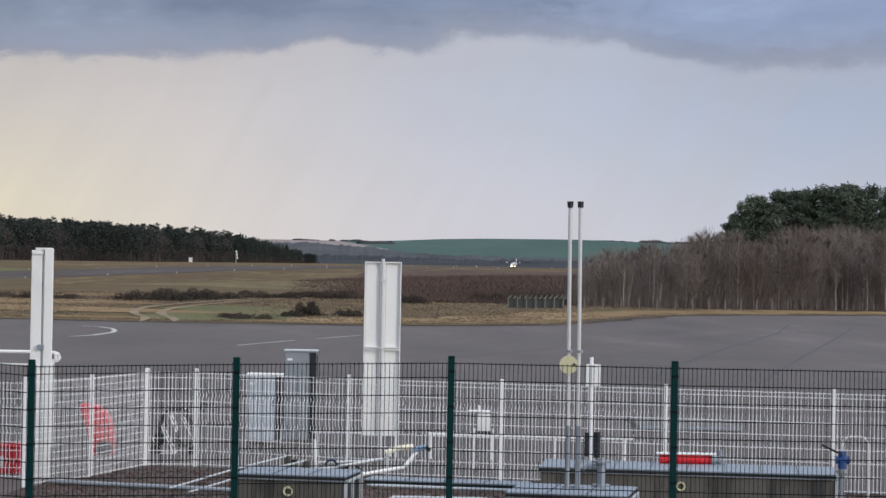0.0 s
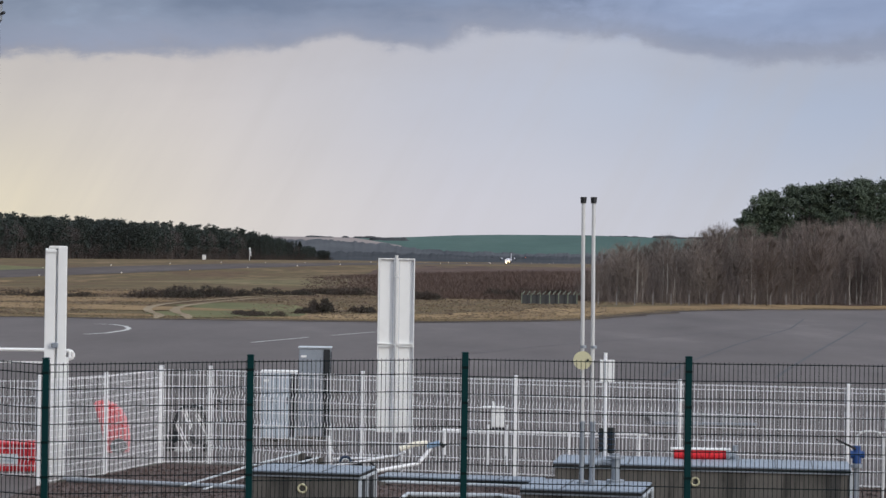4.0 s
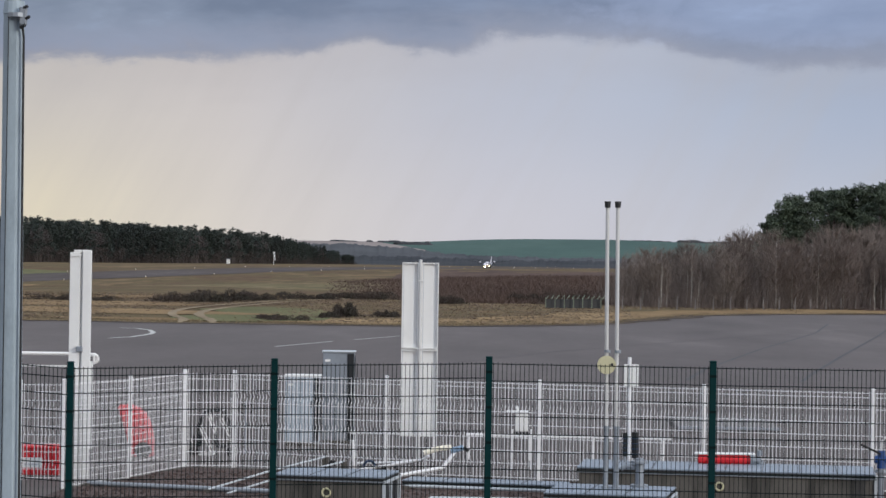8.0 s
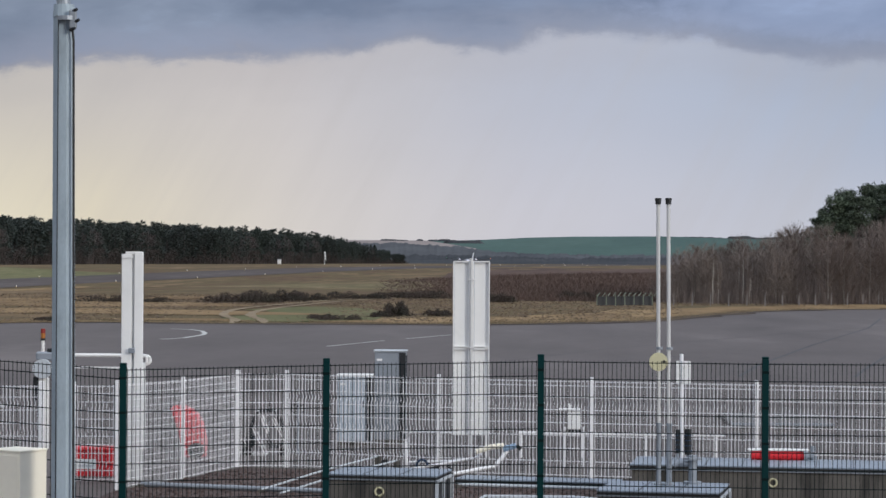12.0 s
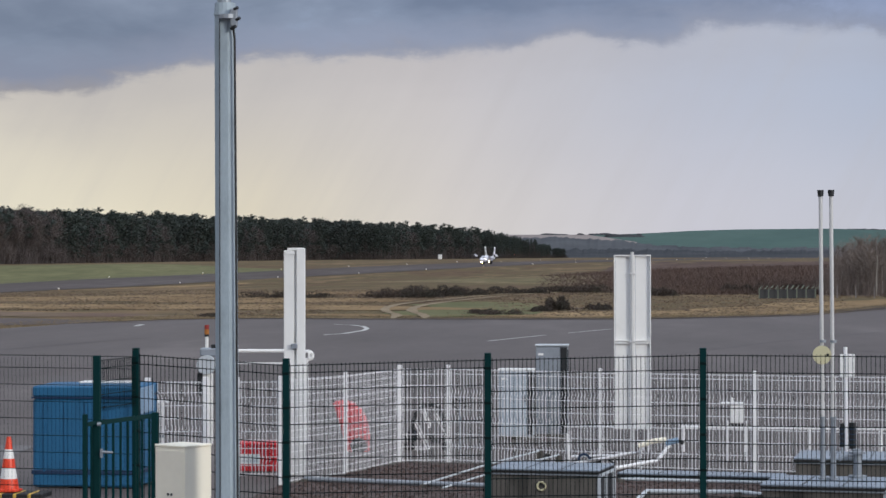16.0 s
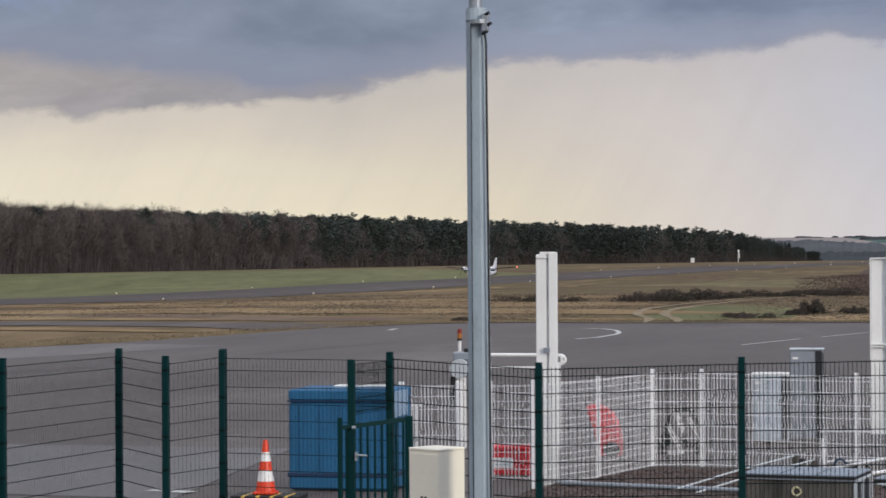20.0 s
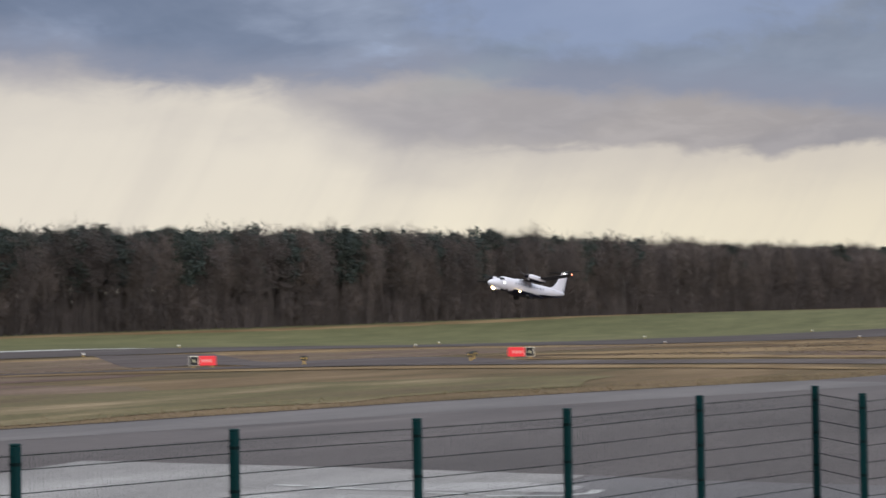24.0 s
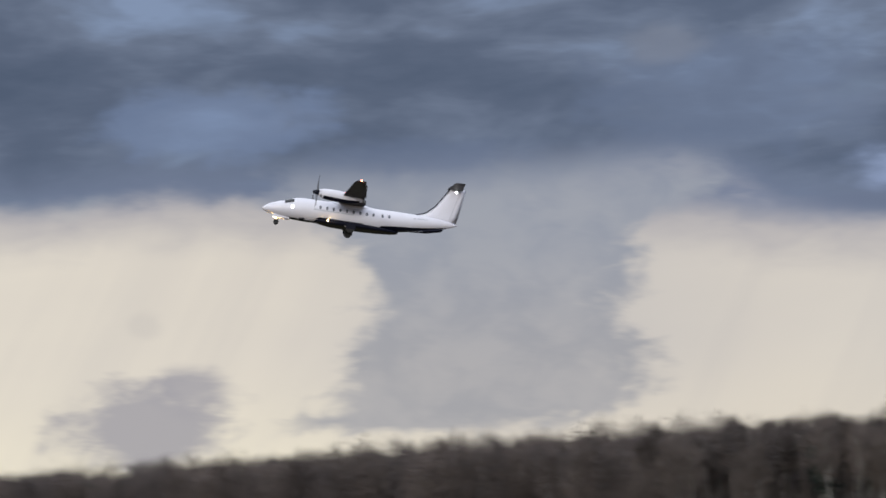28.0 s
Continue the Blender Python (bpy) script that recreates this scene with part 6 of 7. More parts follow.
def hose_cart():
    t = tagged(new("hose_cart"), "black and white tubular hose cart with a blue drum", "cart")
    for y in (43.0, 43.35):
        part("dark_frame", Build().path([(-4.95, y, 0.02), (-4.86, y, 0.5), (-4.74, y, 0.78), (-4.42, y, 0.8), (-4.3, y, 0.5), (-4.24, y, 0.29), (-4.36, y, 0.17), (-4.49, y, 0.17), (-4.56, y, 0.31)], 0.015).path([(-4.42, y, 0.8), (-4.36, y, 0.72)], 0.02), M("dark_steel"), t)
        part("side_tube", Build().path([(-4.82, y, 0.52), (-4.58, y, 0.03), (-4.86, y, 0.03), (-4.96, y, 0.32)], 0.011).path([(-4.67, y, 0.7), (-4.55, y, 0.41)], 0.015).path([(-4.47, y, 0.66), (-4.26, y, 0.3), (-4.2, y, 0.0)], 0.01), M("white_paint"), t)
    for x, z in ((-4.74, 0.78), (-4.42, 0.8), (-4.86, 0.03), (-4.58, 0.03)):
        part("cross_tube", Build().tube((x, 43.0, z), (x, 43.35, z), 0.012), M("white_paint"), t)
    part("hose_drum", Build().tube((-4.88, 43.08, 0.26), (-4.88, 43.28, 0.26), 0.085, 0.085, 20), M("blue_paint"), t, "blue hose drum")
    for y in (43.06, 43.29):
        part("drum_flange", Build().tube((-4.88, y, 0.26), (-4.88, y + 0.015, 0.26), 0.11, 0.11, 20), M("dark_steel"), t)
    for x in (-4.9, -4.26):
        part("wheel", Build().tube((x, 42.96, 0.09), (x, 43.0, 0.09), 0.09, 0.09, 14), M("black_rubber"), t)
    p = tagged(new("hydrant_post"), "slim grey post with black hooks for hoses", "post")
    part("post", Build().tube((-4.05, 43.4, 0.0), (-4.05, 43.4, 0.95), 0.018), M("galvanised"), p)
    for x, s in ((-4.05, -1), (-4.05, 1)):
        part("hook", Build().path([(x, 43.38, 0.86), (x + 0.1 * s, 43.38, 0.9), (x + 0.13 * s, 43.38, 0.8), (x + 0.06 * s, 43.38, 0.74)], 0.014), M("black_rubber"), p)


hose_cart()


def concrete_tank(x, y, w, d, zt, turn, label, deep=0.4, panels=3, ring=True):
    """A sunk concrete chamber, its front left corner at x, y: a chequered lid with a strip of painted shade and a pale
    frame below it.
    """
    t = thing("tank_chamber", pose(x, y, 0, 0, 0, turn), label, "tank", "concrete chambers of the fuel area")
    part("wall", Build().box(0, 0, -deep, w, d, zt - 0.063, 0.01), M("concrete"), t)
    lid = part("lid", Build().box(-0.03, -0.03, zt - 0.028, w + 0.02, d + 0.03, zt, 0.008), M("lid_steel"), t, "blue-grey chequered steel lid")
    # black strip stands in for the shade below the overhanging lid
    part("lid_seal", Build().box(-0.025, -0.032, zt - 0.062, w + 0.015, d + 0.01, zt - 0.029), M("black_rubber"), lid, "black strip painted as shade under the lid")
    part("front_trim", Build().box(-0.03, -0.03, zt - 0.085, w + 0.04, -0.002, zt - 0.064, 0.004), M("galvanised"), t, "steel trim")
    part("side_trim", Build().box(w + 0.002, -0.002, zt - 0.1, w + 0.04, d + 0.03, zt - 0.064, 0.004), M("cabinet_grey"), t, "pale steel trim")
    part("side_panel", Build().box(w + 0.002, 0.06, -deep + 0.05, w + 0.012, d - 0.06, zt - 0.1), M("dark_steel"), t, "dark side of the chamber")
    for yy in (0.0, d * 0.42, d):
        part("corner_post", Build().box(w + 0.002, yy - 0.025, -deep, w + 0.042, yy + 0.025, zt - 0.1), M("cabinet_grey"), t)
    for k in range(1, panels):
        xx = w * k / panels
        part("lid_joint", Build().box(xx - 0.006, -0.03, zt, xx + 0.006, d + 0.03, zt + 0.006), M("dark_steel"), lid)
    for k in range(int(w / 0.11)):
        part("tread_bar", Build().box(0.03 + 0.11 * k, 0.0, zt, 0.045 + 0.11 * k, d, zt + 0.005), M("galvanised"), lid)
    if ring:
        xr, b = w * 0.48, Build()
        for i in range(16):
            p, q = 2 * math.pi * i / 16, 2 * math.pi * (i + 1) / 16
            b.tube((xr + 0.055 * math.cos(p), -0.02, zt - 0.23 + 0.055 * math.sin(p)), (xr + 0.055 * math.cos(q), -0.02, zt - 0.23 + 0.055 * math.sin(q)), 0.015, n=6)
        part("ring", b, M("pale_yellow"), t, "pale fixing ring")


material("lid_steel", (0.25, 0.295, 0.355), 0.45, metal=0.2, grain=0.15, scale=5, stain=0.5)
concrete_tank(-2.69, 33.2, 1.46, 1.05, 0.58, -9, "grey concrete chamber with a steel lid and pale framed side")
concrete_tank(0.88, 31.5, 1.5, 1.3, 0.55, -10, "small concrete chamber with a steel lid carrying a riser pipe")
concrete_tank(1.44, 35.2, 4.12, 1.3, 0.58, -7, "long concrete chamber with a ribbed steel lid", panels=8)
concrete_tank(-1.09, 37.4, 2.4, 0.55, 0.16, -12, "low concrete chamber with a flat steel lid", panels=4, ring=False)


def vent_poles():
    for x, y, zt in ((1.665, 32.2, 4.235), (1.795, 32.15, 4.235)):
        t = tagged(new("vent_pole"), "slim pale grey vent pole with a dark cap beside its twin", "pole", "vent poles of the fuel tanks")
        part("pole", Build().tube((x, y, 0.55), (x - 0.026, y, zt - 0.05), 0.026, 0.025, 12), M("pole_grey"), t)
        part("cap", Build().tube((x - 0.026, y, zt - 0.06), (x - 0.026, y, zt + 0.02), 0.036, 0.042, 14), M("dark_steel"), t, "dark vent cap")
        part("sleeve", Build().tube((x, y, 0.55), (x, y, 1.32), 0.036, 0.034, 12), M("galvanised"), t)
        part("base_flange", Build().tube((x, y, 0.55), (x, y, 0.575), 0.065, 0.065, 14), M("galvanised"), t)
        for z in (0.95, 1.32, 2.3):
            part("clamp", Build().tube((x, y, z), (x, y, z + 0.035), 0.042, 0.042, 12), M("galvanised"), t)
    t = tagged(new("round_sign"), "round pale yellow disc fixed to a vent pole", "sign")
    part("disc", Build().tube((1.65, 32.12, 2.145), (1.65, 32.1, 2.145), 0.119, 0.119, 28), M("pale_yellow"), t)
    part("bolt", Build().tube((1.72, 32.1, 2.15), (1.72, 32.08, 2.15), 0.017), M("dark_steel"), t)
    t = tagged(new("sign_post"), "white post with a small white plate near its top", "sign post")
    part("post", Build().tube((2.22, 36.3, 0.5), (2.2, 36.3, 2.09), 0.028, 0.028, 10), M("white_wire"), t)
    part("plate", Build().box(2.12, 36.25, 1.67, 2.33, 36.27, 1.99, 0.004), M("white_paint"), t)
    part("seam", Build().box(2.19, 36.24, 1.67, 2.2, 36.25, 1.99), M("galvanised"), t)
    t = tagged(new("riser_pipe"), "grey riser pipe with flanges on the chamber lid", "pipe")
    part("pipe", Build().tube((2.12, 32.45, 0.55), (2.12, 32.45, 0.92), 0.055, 0.055, 14), M("galvanised"), t)
    for z in (0.55, 0.86):
        part("flange", Build().tube((2.12, 32.45, z), (2.12, 32.45, z + 0.03), 0.12, 0.12, 16), M("galvanised"), t)
    part("side_pipe", Build().path([(2.12, 32.45, 0.8), (1.95, 32.45, 0.82), (1.87, 32.45, 0.78)], 0.03), M("galvanised"), t)
    for x0, x1, z0, z1 in ((2.1, 2.17, 0.64, 1.01), (2.23, 2.33, 0.62, 1.02)):
        t = tagged(new("vent_filter"), "dark cylindrical filter on a short pipe", "filter", "dark filters")
        part("body", Build().tube(((x0 + x1) / 2, 36.0, z0 + 0.03), ((x0 + x1) / 2, 36.0, z1), (x1 - x0) / 2, (x1 - x0) / 2, 16), M("black_rubber"), t)
        part("stem", Build().tube(((x0 + x1) / 2, 36.0, 0.5), ((x0 + x1) / 2, 36.0, z0 + 0.03), 0.02), M("galvanised"), t)
        for k in range(4):
            z = z0 + 0.08 + k * (z1 - z0 - 0.1) / 4
            part("fin", Build().tube(((x0 + x1) / 2, 36.0, z), ((x0 + x1) / 2, 36.0, z + 0.012), (x1 - x0) / 2 + 0.008, (x1 - x0) / 2 + 0.008, 16), M("blue_lid"), t)


vent_poles()


def red_pump():
    t = tagged(new("red_pump"), "red horizontal cylinder with a white top on the chamber lid", "pump")
    part("cylinder", Build().tube((3.2, 36.1, 0.64), (3.95, 36.1, 0.64), 0.07, 0.07, 16), M("red_paint"), t)
    part("cover", Build().box(3.15, 36.03, 0.71, 4.02, 36.17, 0.74, 0.008), M("white_paint"), t)
    for k in range(9):
        part("rib", Build().tube((3.24 + 0.078 * k, 36.1, 0.64), (3.262 + 0.078 * k, 36.1, 0.64), 0.085, 0.085, 16), M("red_paint"), t)
    part("flange", Build().tube((3.95, 36.1, 0.64), (4.0, 36.1, 0.64), 0.11, 0.11, 16), M("galvanised"), t)
    part("elbow", Build().path([(4.0, 36.1, 0.64), (4.1, 36.1, 0.64), (4.1, 36.1, 0.52)], 0.05, 10).tube((4.09, 36.1, 0.7), (4.09, 36.1, 0.78), 0.04), M("galvanised"), t)
    for x in (3.3, 3.8):
        part("foot", Build().box(x - 0.04, 36.03, 0.54, x + 0.04, 36.17, 0.58), M("dark_steel"), t)


red_pump()


def blue_valve():
    t = tagged(new("valve"), "blue valve with a long black lever on a grey pipe", "valve")
    part("body", Build().tube((5.59, 34.5, 0.68), (5.59, 34.5, 0.92), 0.06, 0.05, 14).tube((5.5, 34.5, 0.8), (5.69, 34.5, 0.8), 0.055, 0.055, 14), M("blue_paint"), t, "blue valve body")
    part("lever", Build().tube((5.57, 34.45, 0.88), (5.29, 34.42, 1.01), 0.014), M("black_rubber"), t)
    part("pipe", Build().tube((5.59, 34.5, -0.2), (5.59, 34.5, 0.68), 0.04, 0.04, 12), M("galvanised"), t)
    part("flange", Build().tube((5.59, 34.5, 0.62), (5.59, 34.5, 0.66), 0.09, 0.09, 14), M("galvanised"), t)
    h = tagged(new("hoop_rail"), "white bent tube hoop beside the chamber", "rail")
    pts = [(5.84, 36, -0.2), (5.83, 36, 0.85)] + [(5.95 - 0.12 * math.cos(a), 36, 0.9 + 0.12 * math.sin(a)) for a in (0.4, 0.9, 1.4)] + [(6.08 + 0.13 * math.sin(a), 36, 0.9 + 0.12 * math.cos(a)) for a in (0, 0.5, 1.0, 1.5)] + [(6.22, 36, -0.2)]
    part("tube", Build().path(pts, 0.017), M("pole_grey"), h)
    part("foot", Build().box(6.16, 35.94, -0.02, 6.28, 36.06, 0.02).box(5.78, 35.94, -0.02, 5.9, 36.06, 0.02), M("galvanised"), h)


blue_valve()


def loading_arm():
    t = thing("loading_arm", near_eye(0.965), "white loading pipe with a blue joint and pale yellow hose", "pipe")
    part("base_pipe", Build().path([(-1.96, 40.7, 0.12), (-1.3, 40.5, 0.16), (-0.9, 40.3, 0.22), (-0.78, 40.2, 0.3)], 0.022), M("white_wire"), t)
    part("lower_arm", Build().path([(-1.2, 39.4, 0.05), (-0.55, 39.6, 0.16), (-0.42, 39.7, 0.32), (-0.33, 39.8, 0.44)], 0.03, 10), M("white_wire"), t)
    part("swivel", Build().tube((-0.42, 39.75, 0.42), (-0.22, 39.75, 0.48), 0.05, 0.045, 14), M("pale_blue"), t, "blue swivel joint")
    part("hose", Build().path([(-0.85, 39.7, 0.38), (-0.62, 39.7, 0.46), (-0.42, 39.75, 0.48)], 0.042, 10), M("cream_box"), t, "pale yellow hose")
    part("nozzle", Build().tube((-0.22, 39.75, 0.48), (-0.14, 39.75, 0.42), 0.03), M("dark_steel"), t)
    part("stand", Build().tube((-0.82, 39.7, -0.2), (-0.82, 39.7, 0.36), 0.02), M("white_wire"), t)
    part("post", Build().tube((-2.0, 40.7, -0.2), (-2.04, 40.7, 0.5), 0.025), M("white_wire"), t)
    part("long_pipe", Build().path([(-1.9, 39.9, 0.08), (-1.4, 39.8, 0.17), (-0.95, 39.7, 0.27)], 0.022), M("white_wire"), t)
    part("dark_hook", Build().path([(-2.36, 39.6, 0.05), (-2.35, 39.6, 0.2), (-2.3, 39.6, 0.24), (-2.25, 39.6, 0.18)], 0.03), M("black_rubber"), t)
    for x in (-1.75, -1.6, -1.5):
        part("valve_block", Build().box(x - 0.05, 39.95, 0.02, x + 0.05, 40.05, 0.13, 0.01), M("dark_steel"), t)
    for x in (-1.7, -1.45):
        part("stay", Build().tube((x, 40.6, 0.15), (x + 0.18, 40.6, 0.02), 0.014), M("dark_steel"), t)
    part("coil", Build().path([(-1.75 + 0.09 * math.cos(a), 40.4, 0.1 + 0.09 * math.sin(a)) for a in [2 * math.pi * i / 10 for i in range(11)]], 0.02), M("blue_lid"), t)


loading_arm()


def reflection_slab():
    """Low slab added on the apron behind the fuel area, for a lighter reflection there."""
    t = tagged(new("platform"), "low slab added for a lighter reflection on the apron", "platform")
    part("slab", Build().box(4.1, 50.9, 0.0, 6.2, 54.6, 0.14, 0.02), M("pale_slab"), t)
    part("edge_bar", Build().box(4.1, 50.84, 0.1, 6.2, 50.9, 0.15), M("galvanised"), t)


material("pale_slab", (0.12, 0.115, 0.115), 0.8, grain=0.2, scale=1.5, stain=0.4)
reflection_slab()


def filter_stand():
    t = tagged(new("filter_stand"), "small white box with a flat top on two posts", "stand")
    part("tray", Build().box(0.46, 41.0, 0.97, 0.84, 41.2, 1.0, 0.008), M("white_paint"), t)
    part("box", Build().box(0.62, 41.02, 0.66, 0.83, 41.18, 0.95, 0.01), M("white_paint"), t)
    part("bottom_rail", Build().box(0.56, 41.05, 0.61, 0.88, 41.1, 0.65), M("dark_steel"), t)
    part("stem", Build().tube((0.65, 41.1, 0.95), (0.65, 41.1, 1.08), 0.015), M("white_paint"), t)
    for x in (0.57, 0.89):
        part("post", Build().box(x - 0.02, 41.03, 0, x + 0.02, 41.07, 0.7, 0.004), M("white_wire"), t)


filter_stand()


def low_rails():
    r = tagged(new("guard_rail"), "low white guard rail behind the fuel area", "rail")
    part("rail", Build().tube((-0.2, 43.0, 0.46), (3.35, 43.0, 0.44), 0.026), M("white_wire"), r)
    for x in (-0.15, 0.9, 2.0, 3.2):
        part("post", Build().tube((x, 43.0, 0), (x, 43.0, 0.46), 0.022), M("white_wire"), r)
    r = tagged(new("guard_rail"), "short low white rail beside the twin panel", "rail")
    part("rail", Build().tube((-2.2, 43.0, 0.45), (-0.7, 43.0, 0.45), 0.016), M("white_wire"), r)
    for x in (-2.1, -0.75):
        part("post", Build().tube((x, 43.0, 0), (x, 43.0, 0.45), 0.016), M("white_wire"), r)
    for k, (pts, rad, lab) in enumerate((([(-5.75, 36.7, 0.09), (-2.75, 35.8, 0.09)], 0.036, "long grey pipe along the gravel bed"), ([(-3.89, 36, 0.09), (-3.04, 37, 0.3), (-2.35, 38.5, 0.39)], 0.015, "white pipe crossing the gravel bed"),
                                         ([(-3.6, 35.85, 0.05), (-2.75, 36.85, 0.26), (-2.05, 38.3, 0.34)], 0.015, "second white pipe crossing the gravel bed"), ([(-0.85, 32.6, 0.12), (-0.6, 33.0, 0.3), (0.6, 33.0, 0.3), (0.9, 32.9, 0.28)], 0.03, "white bent pipe between two chambers"),
                                         ([(-1.05, 37.0, 0.1), (1.35, 36.5, 0.1)], 0.025, "white pipe between two chambers"))):
        t = tagged(new("ground_pipe"), lab, "pipe")
        part("tube", Build().path(pts, rad, 10), M("cabinet_grey" if k else "galvanised"), t)
        for p in pts:
            part("saddle", Build().box(p[0] - 0.05, p[1] - 0.05, 0.0, p[0] + 0.05, p[1] + 0.05, p[2]), M("concrete"), t)


low_rails()


def gravel_bed():
    obj("gravel_bed", [(-6.05, 36.2, 0.045), (-6.3, 30.5, 0.045), (10.7, 30.2, 0.045), (10.7, 36.75, 0.045), (6.0, 37.78, 0.045), (-1.42, 39.5, 0.045), (-4.7, 40.3, 0.045)], [tuple(range(7))], M("gravel"), label="brown gravel bed of the fuel area", category="gravel", kind="structure")
    k = Build()
    pts = [(-6.05, 36.2), (-4.7, 40.3), (-1.42, 39.5), (6.0, 37.78), (10.7, 36.75)]
    for (xa, ya), (xb, yb) in zip(pts, pts[1:]):
        d = Vector((xb - xa, yb - ya, 0))
        m = Matrix.Translation((xa, ya, 0)) @ Matrix.Rotation(math.atan2(d.y, d.x), 4, "Z")
        k.box(0.01, -0.05, 0, d.length - 0.01, 0.05, 0.06, 0.012, m)
    k.done("kerb", M("concrete"), label="grey concrete kerb round the gravel bed", category="kerb", kind="structure")
    rnd = random.Random(3)
    st = Build()
    for i in range(5200):
        x, y = rnd.uniform(-6.0, 9.0), rnd.uniform(33, 39.8)
        if y > 39.4 - 0.235 * (x + 1.4) or y > 40.2 + 3.0 * (x + 4.7):
            continue
        r = rnd.uniform(0.015, 0.04)
        c = Vector((x, y, 0.045))
        st.add([c + Vector((r, 0, 0)), c + Vector((0, r, 0)), c + Vector((-r, 0, 0)), c + Vector((0, -r, 0)), c + Vector((0, 0, r * 0.9))], [(0, 1, 4), (1, 2, 4), (2, 3, 4), (3, 0, 4)])
    st.done("gravel_stones", M("gravel"), label="loose brown gravel stones", category="gravel", kind="stuff")


gravel_bed()

# ---- airfield: grass bands, markings, lights and signs ----
def wobbly(points, width, seed, amount=0.25, n=0, step_len=5.0):
    """A band whose two sides waver, for grass and tracks."""
    rnd = random.Random(seed)
    n = n or max(3, int(width / 4))
    pts = dense(points, step_len)
    rows = []
    for i, p in enumerate(pts):
        a, b = Vector(pts[max(0, i - 1)]), Vector(pts[min(len(pts) - 1, i + 1)])
        d = (b - a).normalized()
        c = Vector((-d.y, d.x))
        f = i / (len(pts) - 1)
        w = width * (1 + rnd.uniform(-amount, amount)) * min(1.0, 0.15 + 6 * min(f, 1 - f))
        o = rnd.uniform(-amount, amount) * width * 0.3
        rows.append([tuple(Vector(p) + c * (w * (j / n - 0.5) + o)) for j in range(n + 1)])
    return rows


def fan(az0, az1, near, far, seed, n=40, m=26):
    """Rows of a sheet between two azimuths, from a wavering near edge out to a far distance."""
    rnd = random.Random(seed)
    rows = []
    for i in range(n + 1):
        f = i / n
        r0 = float(np.interp(f, *zip(*near))) * rnd.uniform(0.98, 1.02)
        a = radians(az0 + (az1 - az0) * f)
        rows.append([])
        for j in range(m + 1):
            r = r0 * (far * rnd.uniform(0.97, 1.03) / r0) ** (j / m)
            b = a + (radians(rnd.uniform(-0.25, 0.25)) if i in (0, n) else 0)
            rows[-1].append((-r * math.sin(b), r * math.cos(b)))
    return rows


def line_qs(q0, s0, q1, s1):
    a, b = U * s0 + N * q0, U * s1 + N * q1
    return [(a.x, a.y), (b.x, b.y)]


drape("grass_band_1", wobbly(line_qs(218, 185, 217, 560), 20, 1, 0.16), M("straw_grass"), "straw-coloured dry grass beside the runway", "grass", 0.022)
drape("grass_band_18", wobbly(line_qs(165, 120, 168, 520), 112, 18, 0.06, 30), M("brown_grass"), "brown tussock grass between taxiway and runway", "grass", 0.018)
drape("grass_band_2", wobbly([(-54, 35), (-54, 62), (-52, 82), (-46, 104)], 16, 2, 0.2), M("olive_grass"), "olive winter grass beside the apron", "grass", 0.02)
drape("grass_band_5", wobbly([(-60, 20), (-72, 60), (-90, 95), (-120, 130)], 40, 5, 0.2), M("brown_grass"), "brown winter grass on the airfield", "grass", 0.015)
drape("grass_band_6", wobbly([(-24, 138), (-8, 138), (4, 146), (12, 170), (24, 192), (60, 205)], 11, 6, 0.3), M("straw_grass"), "straw-coloured grass strip along the apron edge", "grass", 0.02)
drape("grass_band_7", wobbly([(-14.0, 134), (-13, 150), (-15, 175)], 9, 7, 0.25), M("green_grass"), "green grass beside the sandy track", "grass", 0.03)
drape("grass_band_8", wobbly([(-40, 300), (-10, 320), (40, 360)], 120, 8, 0.2), M("olive_grass"), "olive winter grass towards the runway", "grass", 0.012)
drape("grass_band_9", fan(1.9, -16, [(0, 216), (0.35, 213), (0.6, 205), (1, 205)], 1050, 9), M("heath"), "reddish-brown heather reaching to the runway", "heath", 0.03)
drape("grass_band_10", wobbly([(-95, 300), (-70, 420), (-40, 560)], 60, 10, 0.2), M("olive_grass"), "olive winter grass beside the runway", "grass", 0.014)
drape("grass_band_11", wobbly([(-60, 170), (-36, 205), (-20, 225), (0, 238)], 12, 12, 0.3), M("straw_grass"), "straw-coloured tussock grass", "grass", 0.03)
drape("grass_band_13", wobbly([(-12, 152), (-30, 158), (-50, 160), (-75, 150)], 14, 14, 0.25), M("straw_grass"), "straw-coloured grass on the airfield", "grass", 0.034)
drape("grass_band_14", wobbly([(-33, 140), (-52, 141), (-66, 140)], 9, 15, 0.25), M("straw_grass"), "straw-coloured grass beyond the taxiway", "grass", 0.022)
drape("grass_band_15", wobbly([(-36, 114), (-48, 119), (-62, 118.5), (-80, 111), (-92, 104)], 4, 16, 0.25), M("straw_grass"), "straw-coloured grass verge of the taxiway", "grass", 0.038)
drape("grass_band_16", wobbly([(-20, 178), (-45, 185), (-80, 190)], 18, 17, 0.3), M("straw_grass"), "straw-coloured grass on the airfield", "grass", 0.026)
drape("grass_band_19", wobbly([(-38, 134), (-50, 136.5), (-62, 135.5), (-76, 130.5), (-92, 124)], 3.4, 44, 0.3), M("straw_grass"), "straw-coloured grass beyond the taxiway edge", "grass", 0.036)
drape("grass_band_20", wobbly([(-34, 112), (-46, 116.5), (-60, 117), (-76, 110.5), (-96, 101)], 3.0, 45, 0.3), M("straw_grass"), "pale dry grass along the near taxiway edge", "grass", 0.037)
